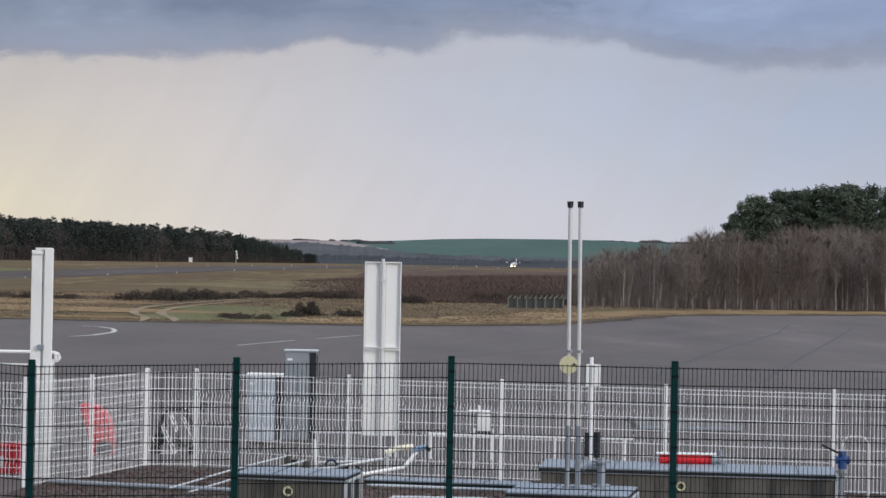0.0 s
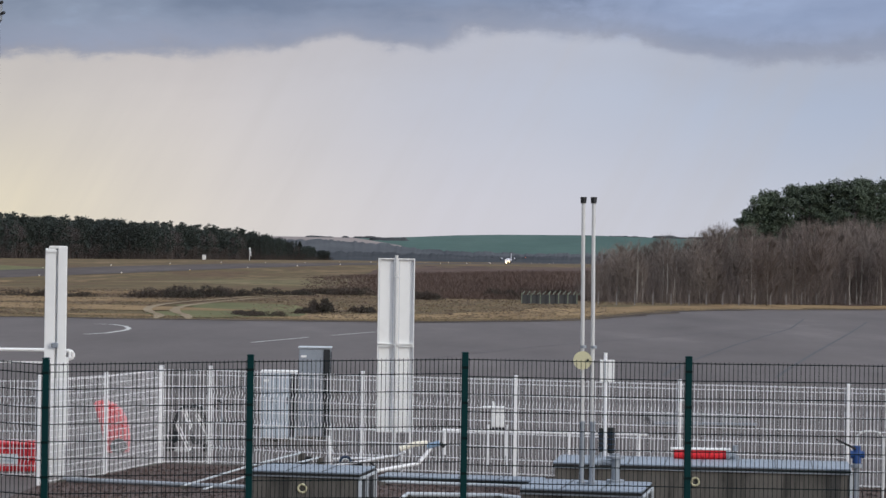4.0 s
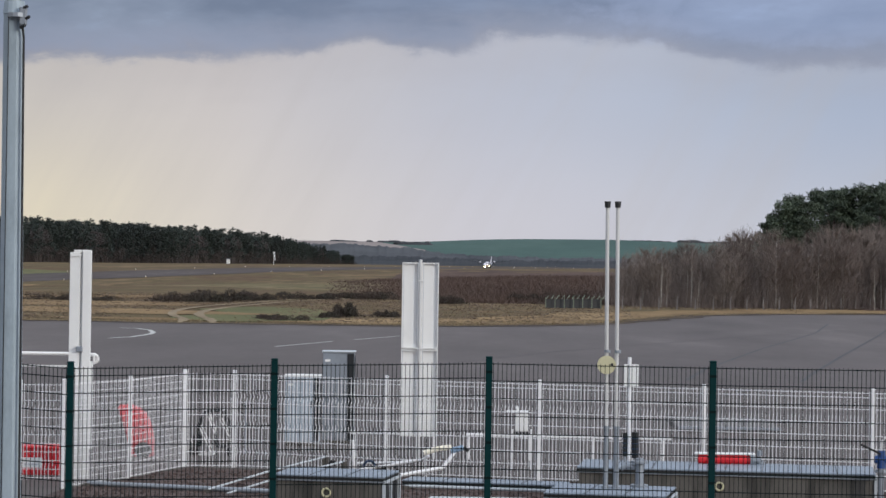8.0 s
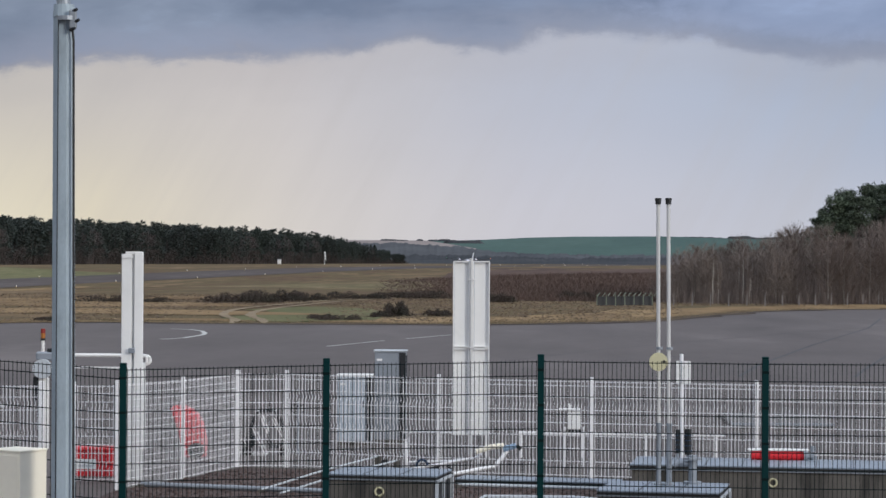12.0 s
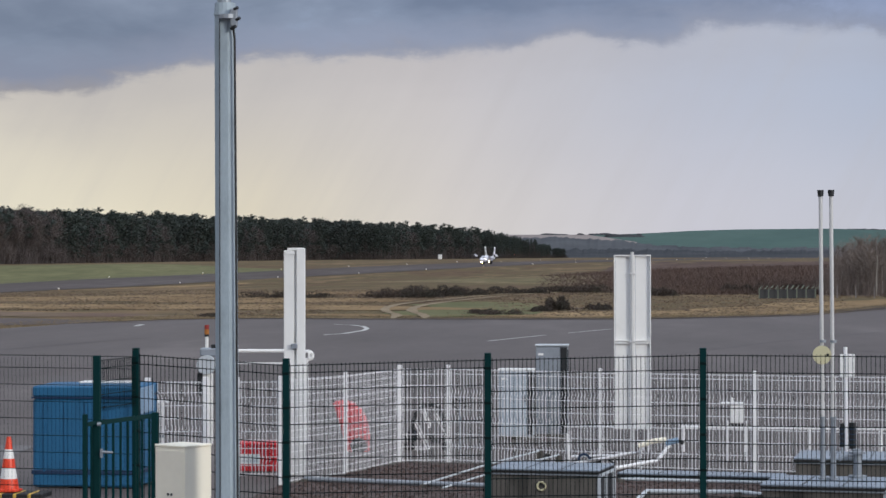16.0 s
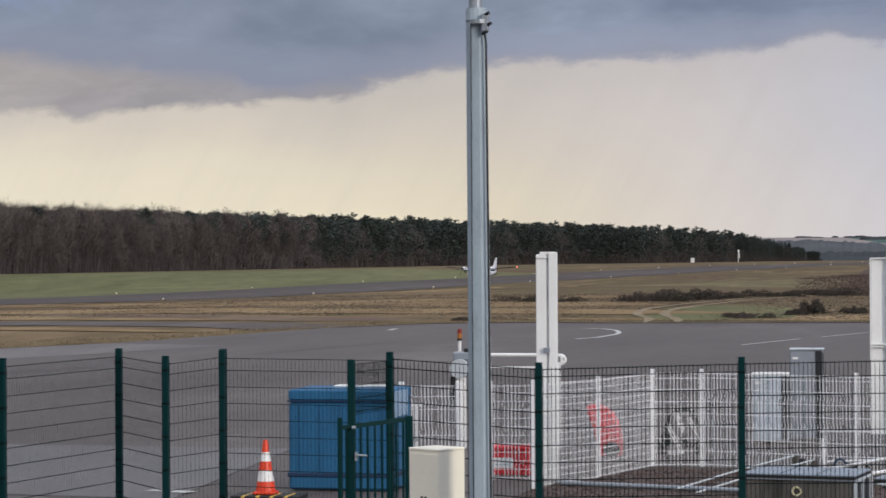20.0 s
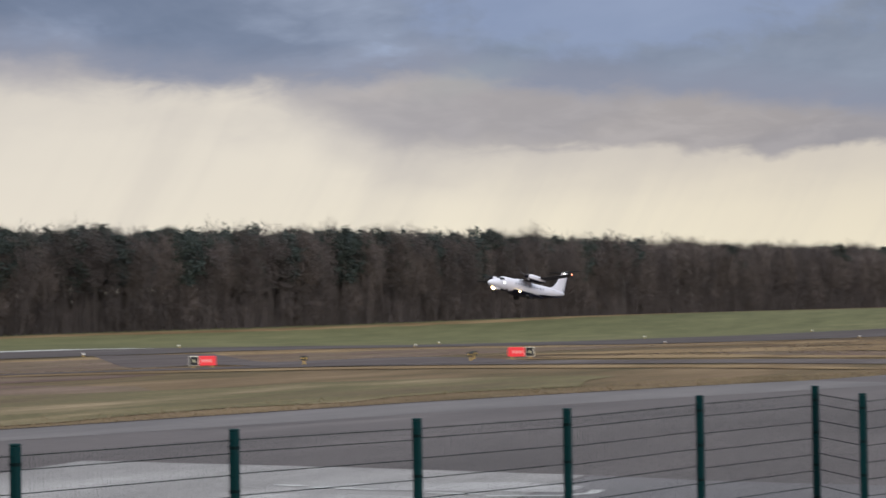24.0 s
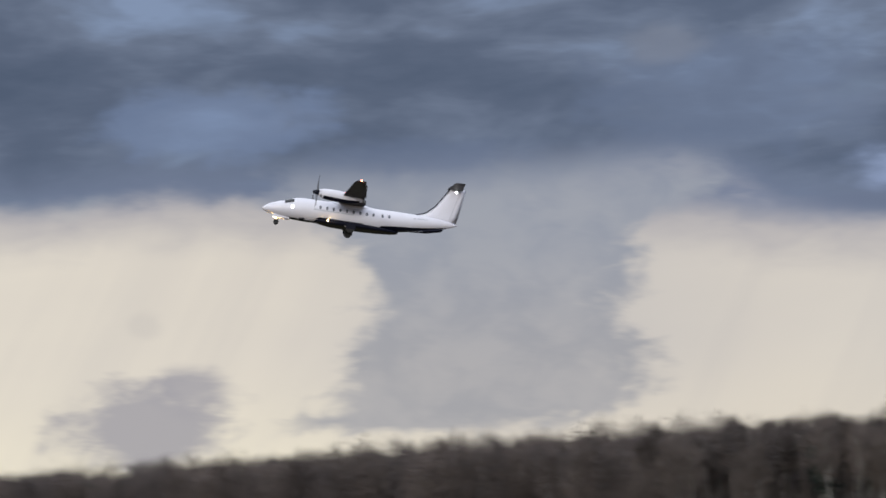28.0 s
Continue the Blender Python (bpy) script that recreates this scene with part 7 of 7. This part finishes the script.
MARGIN = [((-34.0, 97), (-28.2, 95)), ((-36.2, 91), (-30.2, 87.5)), ((-40.6, 75), (-35.2, 72.2)), ((-43.6, 58.5), (-38.9, 56.8)), ((-49.3, 35), (-45.2, 34.2))]
drape("apron_margin", [[tuple(Vector(a[k]).lerp(Vector(b[k]), f / 4)) for k in (0, 1)] for a, b in zip(MARGIN, MARGIN[1:]) for f in range(4)] + [list(MARGIN[-1])], M("old_asphalt"), "paler worn margin of the apron", "slab", 0.036)
drape("verge_edge", wobbly([m[0] for m in MARGIN], 0.32, 51, 0.3, 1, 1.5), M("verge_soil"), "dark soil line where the grass meets the asphalt", "verge", 0.045)
drape("verge_edge_2", wobbly([(60, 190.5), *APRON_EDGE[2:14]], 2.4, 52, 0.35, 2, 3.0), M("verge_soil"), "dark soil and trodden grass along the apron edge", "verge", 0.045)
drape("grass_band_12", wobbly([(-28, 134), (-40, 140), (-58, 150)], 8, 13, 0.3), M("brown_grass"), "brown grass along the apron", "grass", 0.024)

def rounded(pts, times=3):
    """Corner-cutting: a smooth line near the given points."""
    for _ in range(times):
        res = [pts[0]]
        for a, b in zip(pts, pts[1:]):
            res += [(a[0] * 0.75 + b[0] * 0.25, a[1] * 0.75 + b[1] * 0.25), (a[0] * 0.25 + b[0] * 0.75, a[1] * 0.25 + b[1] * 0.75)]
        pts = res + [pts[-1]]
    return pts


for k, pts in enumerate(([(-15.6, 129.2), (-16.3, 138), (-18.2, 146), (-19.6, 160), (-19.4, 173), (-17.2, 197), (-14.8, 216), (-8, 236)], [(-13.9, 129.4), (-14.9, 138), (-16.6, 146), (-17.7, 159), (-17.4, 172), (-15.6, 196), (-12.8, 215), (-6, 234)])):
    drape("track_%d" % (k + 1), wobbly(rounded(pts), 0.56, 20 + k, 0.2, 2, 3.0), M("sand_track"), "pale sandy wheel track leading over the heath", "track", 0.05)

# apron details
drape("slab_1", [[(-33, 45.9), (-25.5, 45.3), (-20.0, 44.5)], [(-31, 36.2), (-22.0, 35.5), (-18.0, 34.9)]], M("old_concrete"), "pale old concrete slab on the apron", "slab", 0.04)
drape("slab_3", [[(-19.9, 44.45), (-16.5, 43.6), (-11.6, 43.3)], [(-17.9, 34.85), (-14.6, 34.4), (-10.9, 34.0)]], M("pale_asphalt"), "slightly paler patch of old asphalt", "slab", 0.04)
drape("slab_2", [[(-24.2, 41.0), (-22.2, 41.7), (-20.5, 42.4), (-18.8, 41.8)], [(-23.6, 40.2), (-22.0, 39.9), (-20.4, 40.1), (-18.5, 40.4)]], M("worn_paint"), "worn pale paint on the concrete", "marking", 0.046)
drape("slab_4", [[(-24.0, 38.6), (-21.5, 38.9), (-19.4, 38.6)], [(-23.2, 36.6), (-20.6, 36.9), (-18.7, 37.2)]], M("worn_paint"), "pale rubbed area on the concrete", "marking", 0.044)


def stripe(name, pts, width, label, mat="line_paint", dz=0.04):
    drape(name, band(dense(pts, 1.5), width, 1), M(mat), label, "marking", dz)


stripe("marking_1", [(-15.4, 103.3), (-14.75, 105.2), (-14.5, 109.5), (-14.7, 112.1), (-15.3, 115.4), (-16.2, 117.8), (-17.2, 118.6)], 0.22, "worn white curved line on the apron")
stripe("marking_2", [(-7.9, 96.4), (-6.1, 103.6)], 0.16, "worn white dash on the apron")
stripe("marking_3", [(-5.3, 106.3), (-3.6, 112.2)], 0.16, "worn white dash on the apron")
stripe("marking_4", [(-26.1, 115.2), (-26.4, 118.0)], 0.3, "worn white mark on the apron")
stripe("marking_5", [(-19.6, 39.2), (-18.3, 39.6), (-18.0, 40.3), (-18.2, 41.0)], 0.24, "worn white line with a curved end on the concrete", dz=0.05)
stripe("marking_6", [(-23.7, 40.15), (-22.2, 39.95)], 0.24, "short worn white line on the concrete", dz=0.05)
stripe("marking_8", [(-20.9, 39.55), (-19.8, 39.5)], 0.2, "short worn white line on the concrete", dz=0.05)
stripe("marking_9", [(-24.7, 40.5), (-23.95, 40.35)], 0.22, "short worn white line on the concrete", dz=0.05)
stripe("marking_7", [(-11.6, 35.2), (-10.9, 34.9)], 0.3, "small white patch on the concrete", dz=0.05)
for k, pts in enumerate(([(6.2, 74), (7.5, 82.1), (11.6, 102.5), (17.3, 128.3), (21, 150)], [(9.6, 74), (10.6, 79.3), (13.7, 94.6), (19.4, 122.1), (24, 145)], [(8.6, 82.6), (5.0, 89)], [(20, 90), (28, 128), (35, 160)], [(-2, 80), (3, 96), (12, 118), (22, 140)], [(-30, 62), (-25, 84), (-22, 100)], [(-38, 58), (-33, 75)])):
    stripe("joint_%d" % (k + 1), pts, 0.13 if k < 2 else 0.09, "dark sealed joint in the asphalt", "tar", 0.036)
drape("runway_marking", band(dense(line_qs(273.4, 196, 273.4, 252), 6), 1.6, 1), M("line_paint"), "pale shoulder strip beside the runway", "marking", 0.09)


def edge_light(glow):
    t = tagged(new("runway_light"), "small white runway edge light on a short stem", "light", "runway edge lights")
    part("stem", Build().tube((0, 0, 0), (0, 0, 0.3), 0.05), M("yellow_paint"), t)
    part("lamp", Build().tube((0, 0, 0.3), (0, 0, 0.55), 0.1, 0.08, 10), M("lamp_white"), t, "white glass lamp")
    return t


material("lamp_white", (1.0, 0.96, 0.9), 0.3, emit=0.1)
proto = edge_light(True)
for q in (RUNWAY_Q - RUNWAY_W / 2 - 1.5, RUNWAY_Q + RUNWAY_W / 2 + 1.5):
    for k in range(-4, 28):
        p = qs(q, 18 + k * 65.7)
        copy_thing(proto, Matrix.Translation(p))
for c in (*proto.children, proto):
    bpy.data.objects.remove(c)


stripe("marking_20", line_qs(RUNWAY_Q + 19, 217, RUNWAY_Q + 19, 268), 7.0, "pale strip along the far runway edge", dz=0.085)


def taxi_sign(x, y, turn, flip):
    """Red runway sign with a black letter box beside it; plain bars stand for its writing."""
    t = thing("runway_sign", Matrix.Translation((x, y, ground_z(x, y))) @ Matrix.Rotation(radians(turn), 4, "Z") @ Matrix.Scale(0.86, 4), "red runway sign with a black letter box on short legs", "sign", "runway signs")
    s = -1 if flip else 1
    red = part("red_panel", Build().box(min(0, -1.15 * s), -0.1, 0.2, max(0, -1.15 * s), 0.1, 0.85, 0.02), M("sign_red"), t, "lit red panel with pale bars")
    for k in range(3):
        x0 = -s * (0.25 + 0.25 * k)
        part("bar", Build().box(x0 - 0.08, -0.108, 0.42, x0 + 0.08, -0.101, 0.62), M("pink_mark"), red)
    blk = part("letter_box", Build().box(min(0.02 * s, 0.68 * s), -0.1, 0.2, max(0.02 * s, 0.68 * s), 0.1, 0.85, 0.02), M("cream_box"), t, "black letter box with a pale frame")
    part("black_field", Build().box(0.35 * s - 0.29, -0.108, 0.23, 0.35 * s + 0.29, -0.101, 0.82), M("black_rubber"), blk)
    part("letter_bar", Build().box(0.35 * s - 0.05, -0.115, 0.42, 0.35 * s + 0.05, -0.109, 0.62), M("pale_yellow"), blk)
    for x0 in (-0.9 * s, 0.4 * s):
        part("leg", Build().tube((x0, 0, -0.1), (x0, 0, 0.2), 0.04), M("yellow_paint"), t)


material("pink_mark", (0.9, 0.35, 0.33), 0.5, scale=3)
taxi_sign(-64.4, 134.6, 26, False)
taxi_sign(-79.5, 122.2, 33, True)
for x, y in ((-65.8, 130.2), (-75.0, 126.6), (-67.6, 134.2)):
    t = thing("guard_light", Matrix.Translation((x, y, ground_z(x, y))) @ Matrix.Rotation(radians(28), 4, "Z"), "small amber guard light box on a post", "light", "taxiway guard lights")
    part("post", Build().tube((0, 0, -0.1), (0, 0, 0.28), 0.05), M("yellow_paint"), t)
    part("housing", Build().box(-0.2, -0.1, 0.28, 0.2, 0.1, 0.55, 0.02), M("dark_steel"), t)
    for dx in (-0.1, 0.1):
        part("lens", Build().tube((dx, -0.1, 0.41), (dx, -0.13, 0.41), 0.05, 0.05, 12), M("yellow_paint"), t)


def windsock():
    x, y = -119, 1432
    z = ground_z(x, y)
    t = thing("windsock", Matrix.Translation((x, y, z)), "white and dark windsock on a pale pole", "windsock")
    part("pole", Build().tube((0, 0, 0), (0, 0, 7.4), 0.14, 0.1), M("white_paint"), t)
    for k in range(5):
        a, b = Vector((0.15 * k, 0, 7.2 - 0.95 * k)), Vector((0.15 * k + 0.15, 0, 7.2 - 0.95 * (k + 1)))
        part("sock_ring", Build().tube(a, b, 0.55 - 0.05 * k, 0.5 - 0.05 * k, 14), M("white_paint" if k % 2 == 0 else "cabinet_grey"), t)
    t = thing("marker_hut", Matrix.Translation((-146, 1440, ground_z(-146, 1440))), "small white equipment hut far along the runway", "hut")
    part("body", Build().box(-1, -1, 0, 1, 1, 2.6, 0.1), M("white_paint"), t)
    part("roof", Build().box(-1.1, -1.1, 2.6, 1.1, 1.1, 2.9, 0.1), M("galvanised"), t)


windsock()


def forest_building():
    """Low pale building between the birches at the wood edge."""
    x0, y0 = -368 * math.sin(radians(50.7)), 368 * math.cos(radians(50.7))
    x1, y1 = -368 * math.sin(radians(48.75)), 368 * math.cos(radians(48.75))
    turn = math.atan2(y1 - y0, x1 - x0)
    z = ground_z(x0, y0)
    L = math.dist((x0, y0), (x1, y1))
    t = thing("low_building", Matrix.Translation((x0, y0, z)) @ Matrix.Rotation(turn, 4, "Z"), "low pale building with a flat roof behind birches", "building")
    part("wall", Build().box(0, 0, 0, L, 6, 4.6, 0.03), M("pale_wall"), t)
    part("roof", Build().box(-0.3, -0.4, 4.6, L + 0.3, 6.4, 4.85, 0.05), M("cabinet_grey"), t)
    part("fascia", Build().box(0.3, -0.03, 3.55, L - 0.3, -0.001, 4.55), M("cabinet_grey"), t, "pale grey wall panel under the roof")
    for k in range(5):
        a = 0.8 + k * (L - 1.2) / 5
        w = part("window", Build().box(a, -0.06, 3.75, a + 1.1, -0.031, 4.2), M("galvanised"), t)
        part("frame", Build().box(a - 0.08, -0.09, 3.5, a + 1.58, -0.06, 3.6), M("white_paint"), w)
        part("lintel", Build().box(a - 0.08, -0.09, 4.3, a + 1.58, -0.06, 4.4), M("white_paint"), w)
    a = radians(48.35)
    t = thing("white_kiosk", Matrix.Translation((-363 * math.sin(a), 363 * math.cos(a), z)) @ Matrix.Rotation(turn, 4, "Z"), "small white kiosk beside the low building", "kiosk")
    part("wall", Build().box(-0.55, 0, 2.7, 0.55, 1.4, 4.4, 0.04), M("cabinet_grey"), t)
    for dx in (-0.45, 0.45):
        part("stilt", Build().box(dx - 0.06, 0.1, 0, dx + 0.06, 0.22, 2.7), M("bark"), t)
    part("window", Build().box(-0.3, -0.05, 3.5, 0.3, 0, 4.0), M("cabin_glass"), t)
    for az, r, h in ((45.0, 371, 0.7), (45.15, 372, 0.7), (46.6, 366, 0.4), (47.5, 363, 0.4)):
        a = radians(az)
        x, y = -r * math.sin(a), r * math.cos(a)
        t = thing("marker_board", Matrix.Translation((x, y, ground_z(x, y))), "small white marker board on the grass", "marker", "marker boards at the wood edge")
        part("board", Build().box(-0.22, -0.04, 0.2, 0.22, 0.04, 0.2 + 0.6 * h, 0.02), M("cabinet_grey"), t)
        part("leg", Build().box(-0.04, -0.03, -0.1, 0.04, 0.03, 0.2), M("dark_steel"), t)


material("pale_wall", (0.13, 0.13, 0.12), 0.7, grain=0.1, scale=0.8, stain=0.4)
forest_building()


def bushes():
    rnd = random.Random(31)
    material("bush_twigs", (0.042, 0.03, 0.024), 0.9, random_tint=0.3, scale=0.6, colour2=(0.028, 0.026, 0.018))
    for (x, y, w, h, n) in ((-22.3, 191, 2.6, 1.0, 3), (-20.5, 195, 2.4, 1.2, 3), (-18.2, 203, 2.6, 0.9, 3), (-15.2, 212, 2.8, 0.7, 3), (-11.8, 219, 3.0, 0.7, 3), (-8.1, 150, 0.8, 0.95, 2), (-10.6, 139, 1.1, 0.35, 2), (-33, 191, 2.5, 0.6, 2), (-29.6, 190, 2.2, 0.55, 2),
                            (-8.5, 216, 2.2, 0.9, 2), (-4.0, 205, 1.6, 0.8, 2), (-5.6, 151, 0.7, 0.45, 2), (-9.0, 147, 0.6, 0.4, 2), (-1.5, 200, 1.8, 0.8, 2), (3.0, 214, 2.0, 0.9, 2), (8.0, 222, 2.2, 0.9, 2), (-26, 134, 0.6, 0.25, 2), (-12, 142, 0.7, 0.3, 2)):
        v, f = [], []
        bumps = [(rnd.uniform(-0.9, 0.9) * w, rnd.uniform(0.5, 1.05), rnd.uniform(0.2, 0.42) * w) for _ in range(3 + 2 * n)]
        for k in range(900 * n):
            ax, bh, bw = rnd.choice(bumps)
            a = Vector((ax + rnd.gauss(0, bw * 0.7), rnd.gauss(0, 0.9), 0))
            k2 = bh * math.exp(-((a.x - ax) / bw) ** 2 * 0.6)
            d = Vector((rnd.gauss(0, 0.7), rnd.gauss(0, 0.7), 0.8)).normalized()
            p = a + Vector((0, 0, h * k2 * rnd.random() ** 0.7 * 0.85))
            blade(v, f, p, p + d * h * rnd.uniform(0.1, 0.3), 0.03, rnd)
        t = thing("bush", Matrix.Translation((x, y, ground_z(x, y))), "dark leafless bush on the heath", "bush", "bushes on the heath")
        obj("crown", v, f, M("bush_twigs"), t, kind="stuff")
        part("stem", Build().tube((0, 0, -0.1), (0.05, 0, h * 0.5), 0.05, 0.02, 6), M("bark"), t)
    v, f = [], []
    for k in range(64000):
        d, r = rnd.uniform(-3.9, 3.6), 206 * (3.4 ** (rnd.random() ** 1.3))
        full = min(1.0, (3.6 - d) / 2.6)
        az = radians(d)
        x, y = -r * math.sin(az), r * math.cos(az)
        if -x * math.cos(RUN) + y * math.sin(RUN) > 222 or rnd.random() > full or r < 206 + 5 * max(0, d):
            continue
        tall = (0.35 + 0.65 * full) * (0.7 + 0.3 * math.sin(x * 0.31) * math.cos(y * 0.17 + x * 0.11))
        a = Vector((x, y, ground_z(x, y)))
        blade(v, f, a, a + Vector((rnd.gauss(0, 0.35), rnd.gauss(0, 0.35), tall * (rnd.uniform(0.2, 0.8) + 0.8 * rnd.random() ** 5))), 0.03 * r / 206, rnd)
    obj("heather_scrub", v, f, M("heather"), label="low brown heather and broom on the heath", category="heather", kind="stuff")
    v, f = [], []
    edge = [p for p in APRON_EDGE if p[0] < 62 and p[1] > 30]
    for k in range(15000):
        i = rnd.randrange(len(edge) - 1)
        fr = rnd.random()
        ax, ay = edge[i][0] + (edge[i + 1][0] - edge[i][0]) * fr, edge[i][1] + (edge[i + 1][1] - edge[i][1]) * fr
        d = Vector((ax, ay)).normalized() * (0.1 + rnd.random() ** 2 * 9)
        x, y = ax + d.x, ay + d.y
        a = Vector((x, y, ground_z(x, y)))
        sliver(v, f, a, a + Vector((rnd.gauss(0, 0.1), rnd.gauss(0, 0.1), rnd.uniform(0.03, 0.13))), 0.02, rnd)
    obj("grass_tufts", v, f, M("tuft"), label="dry straw-coloured grass tufts along the apron edge", category="grass", kind="stuff")


def near_line(c, line):
    """Plan distance from c to a line of points."""
    best = 1e9
    for a, b in zip(line, line[1:]):
        a, b, p = Vector(a), Vector(b), Vector((c.x, c.y))
        d = b - a
        k = min(1.0, max(0.0, (p - a).dot(d) / d.length_squared))
        best = min(best, (a + d * k - p).length)
    return best


def tussocks():
    """Rough winter grass and low heath all over the airfield, in three tones."""
    rnd = random.Random(77)
    bins = {"straw_tuft": ([], []), "brown_tuft": ([], []), "heather": ([], [])}
    for k in range(8000):
        pick = rnd.random()
        if pick < 0.4:
            c = qs(rnd.uniform(112, 228), rnd.uniform(-60, 330))
        else:
            c = Vector((rnd.uniform(-62, 24), rnd.uniform(136, 235), 0))
        if c.x > -70 and c.length < 152 and c.x < -28 or c.x > 10 and c.y < 190 or abs(c.x + 17) < 4 and c.y < 180 or min(near_line(c, TAXI), near_line(c, TAXI_2)) < 9 or near_line(c, APRON_EDGE) < 3 or c.x > float(np.interp(c.y, [20, 35, 59, 74.5, 91, 108, 121], [-52, -50, -45, -41, -36, -32, -30])) and c.y < 121:
            continue
        tone = "straw_tuft" if rnd.random() < 0.5 else "brown_tuft" if rnd.random() < 0.93 else "heather"
        v, f = bins[tone]
        size, spread = rnd.uniform(0.03, 0.09), rnd.uniform(0.3, 1.4)
        for _ in range(9):
            x, y = c.x + rnd.gauss(0, spread), c.y + rnd.gauss(0, spread)
            a = Vector((x, y, ground_z(x, y) - 0.01))
            sliver(v, f, a, a + Vector((rnd.gauss(0, 1.6 * size), rnd.gauss(0, 1.6 * size), size * rnd.uniform(0.6, 1.3))), 0.07, rnd)
    for tone, words in (("straw_tuft", "straw-coloured tussocks on the airfield"), ("brown_tuft", "brown winter tussocks on the airfield"), ("heather", "dark heather tufts on the airfield")):
        v, f = bins[tone]
        obj("tussocks", v, f, M(tone), label=words, category="grass", kind="stuff")


material("straw_tuft", (0.19, 0.142, 0.09), 0.9, scale=0.3, colour2=(0.14, 0.105, 0.066))
material("brown_tuft", (0.14, 0.098, 0.066), 0.9, scale=0.3, colour2=(0.1, 0.078, 0.048))
tussocks()
material("tuft", (0.22, 0.17, 0.10), 0.9, scale=0.3, colour2=(0.13, 0.10, 0.06))
bushes()


def old_fence():
    t = tagged(new("post_fence"), "old fence of pale concrete posts before the birch scrub", "fence")
    pts = [(10.9 + 1.42 * i, float(np.interp(10.9 + 1.42 * i, [10.9, 18.6, 27.9, 37.4, 48], [190, 192, 201, 211, 222]))) for i in range(26)]
    for x, y in pts:
        z = ground_z(x, y)
        p = part("post", Build().box(x - 0.04, y - 0.04, z - 0.1, x + 0.04, y + 0.04, z + 0.85).tube((x, y, z + 0.83), (x + 0.05, y - 0.12, z + 1.0), 0.035, 0.03, 6), M("post_concrete"), t)
    e = tagged(new("mesh_pen"), "small fenced pen with a pale sloping mesh roof", "pen")
    for k in range(7):
        x, y = 5.0 + 0.72 * k, 188 + 0.5 * k
        part("post", Build().box(x - 0.03, y - 0.03, 0, x + 0.03, y + 0.03, 0.85), M("pen_green"), e)
    for k in range(12):
        x, y = 5.0 + 0.4 * k, 187.6 + 0.28 * k
        part("roof_slat", Build().tube((x, y, 0.72), (x + 0.25, y + 0.8, 0.98), 0.024, 0.024, 5), M("pen_green"), e)
    part("screen", Build().loft([[Vector((5.0, 188.4, z)), Vector((9.4, 191.4, z)), Vector((9.4, 191.45, z)), Vector((5.0, 188.45, z))] for z in (0.0, 0.7)]), M("dark_steel"), e)


material("post_concrete", (0.2, 0.185, 0.178), 0.9, grain=0.2, scale=2)
material("pen_green", (0.17, 0.2, 0.15), 0.7, scale=2)
old_fence()

# straw-coloured foot of the wood
drape("grass_band_17", wobbly([(-r * math.sin(radians(a)), r * math.cos(radians(a))) for a, r in ((77.6, 443), (70, 385), (63, 351), (57, 343), (50, 355), (45, 375), (40, 402), (36, 432), (31, 471), (26, 530), (20, 668))], 5, 41, 0.3), M("straw_grass"), "pale straw grass along the foot of the wood", "grass", 0.06)

# ---- what moves ----
# seconds, metres along the runway, height of the wheels, pitch; a slight bank and crab in the climb
FLIGHT = [(0, 1527.5, 0.16, 0), (3, 1481.9, 0.16, 0), (6, 1397.1, 0.16, 0), (8, 1317.6, 0.16, 0), (11, 1194.6, 0.16, 0),
          (14, 1021.8, -0.1, 0), (17, 835.3, -1.0, 0), (18, 773.8, -1.48, 0), (19, 703.6, -2.12, 0), (20, 634.9, -2.7, 1),
          (21.3, 540.6, -3.6, 2.8), (22.5, 450.5, -1.9, 5), (23, 413.4, -0.15, 6.3), (24, 339.2, 3.8, 9.4), (25, 262.6, 8.9, 12),
          (26, 187.6, 15.9, 11), (26.5, 150.6, 19.7, 10.8), (27, 114.1, 23.7, 10.5), (27.5, 77.8, 28.2, 10.4), (28, 41.8, 32.75, 10.2)]


def motions():
    rows = []
    for t, s, z, p in FLIGHT:
        c = U * s + N * RUNWAY_Q
        rows.append((t, pose(c.x, c.y, z, p, float(np.interp(t, [22, 24, 25, 26, 27, 28], [0, 2, 3.4, 4.2, 4.8, 3])), 169 - float(np.interp(t, [19, 22.5, 28], [0, 3.5, 4])))))
    walk(plane, rows)
    for k, hub in enumerate(propellers):
        x, y, z = hub.location
        walk(hub, [(i * 0.1, pose(x, y, z, 0, 20 * k + 73.0 * i, 0)) for i in range(281)])


motions()
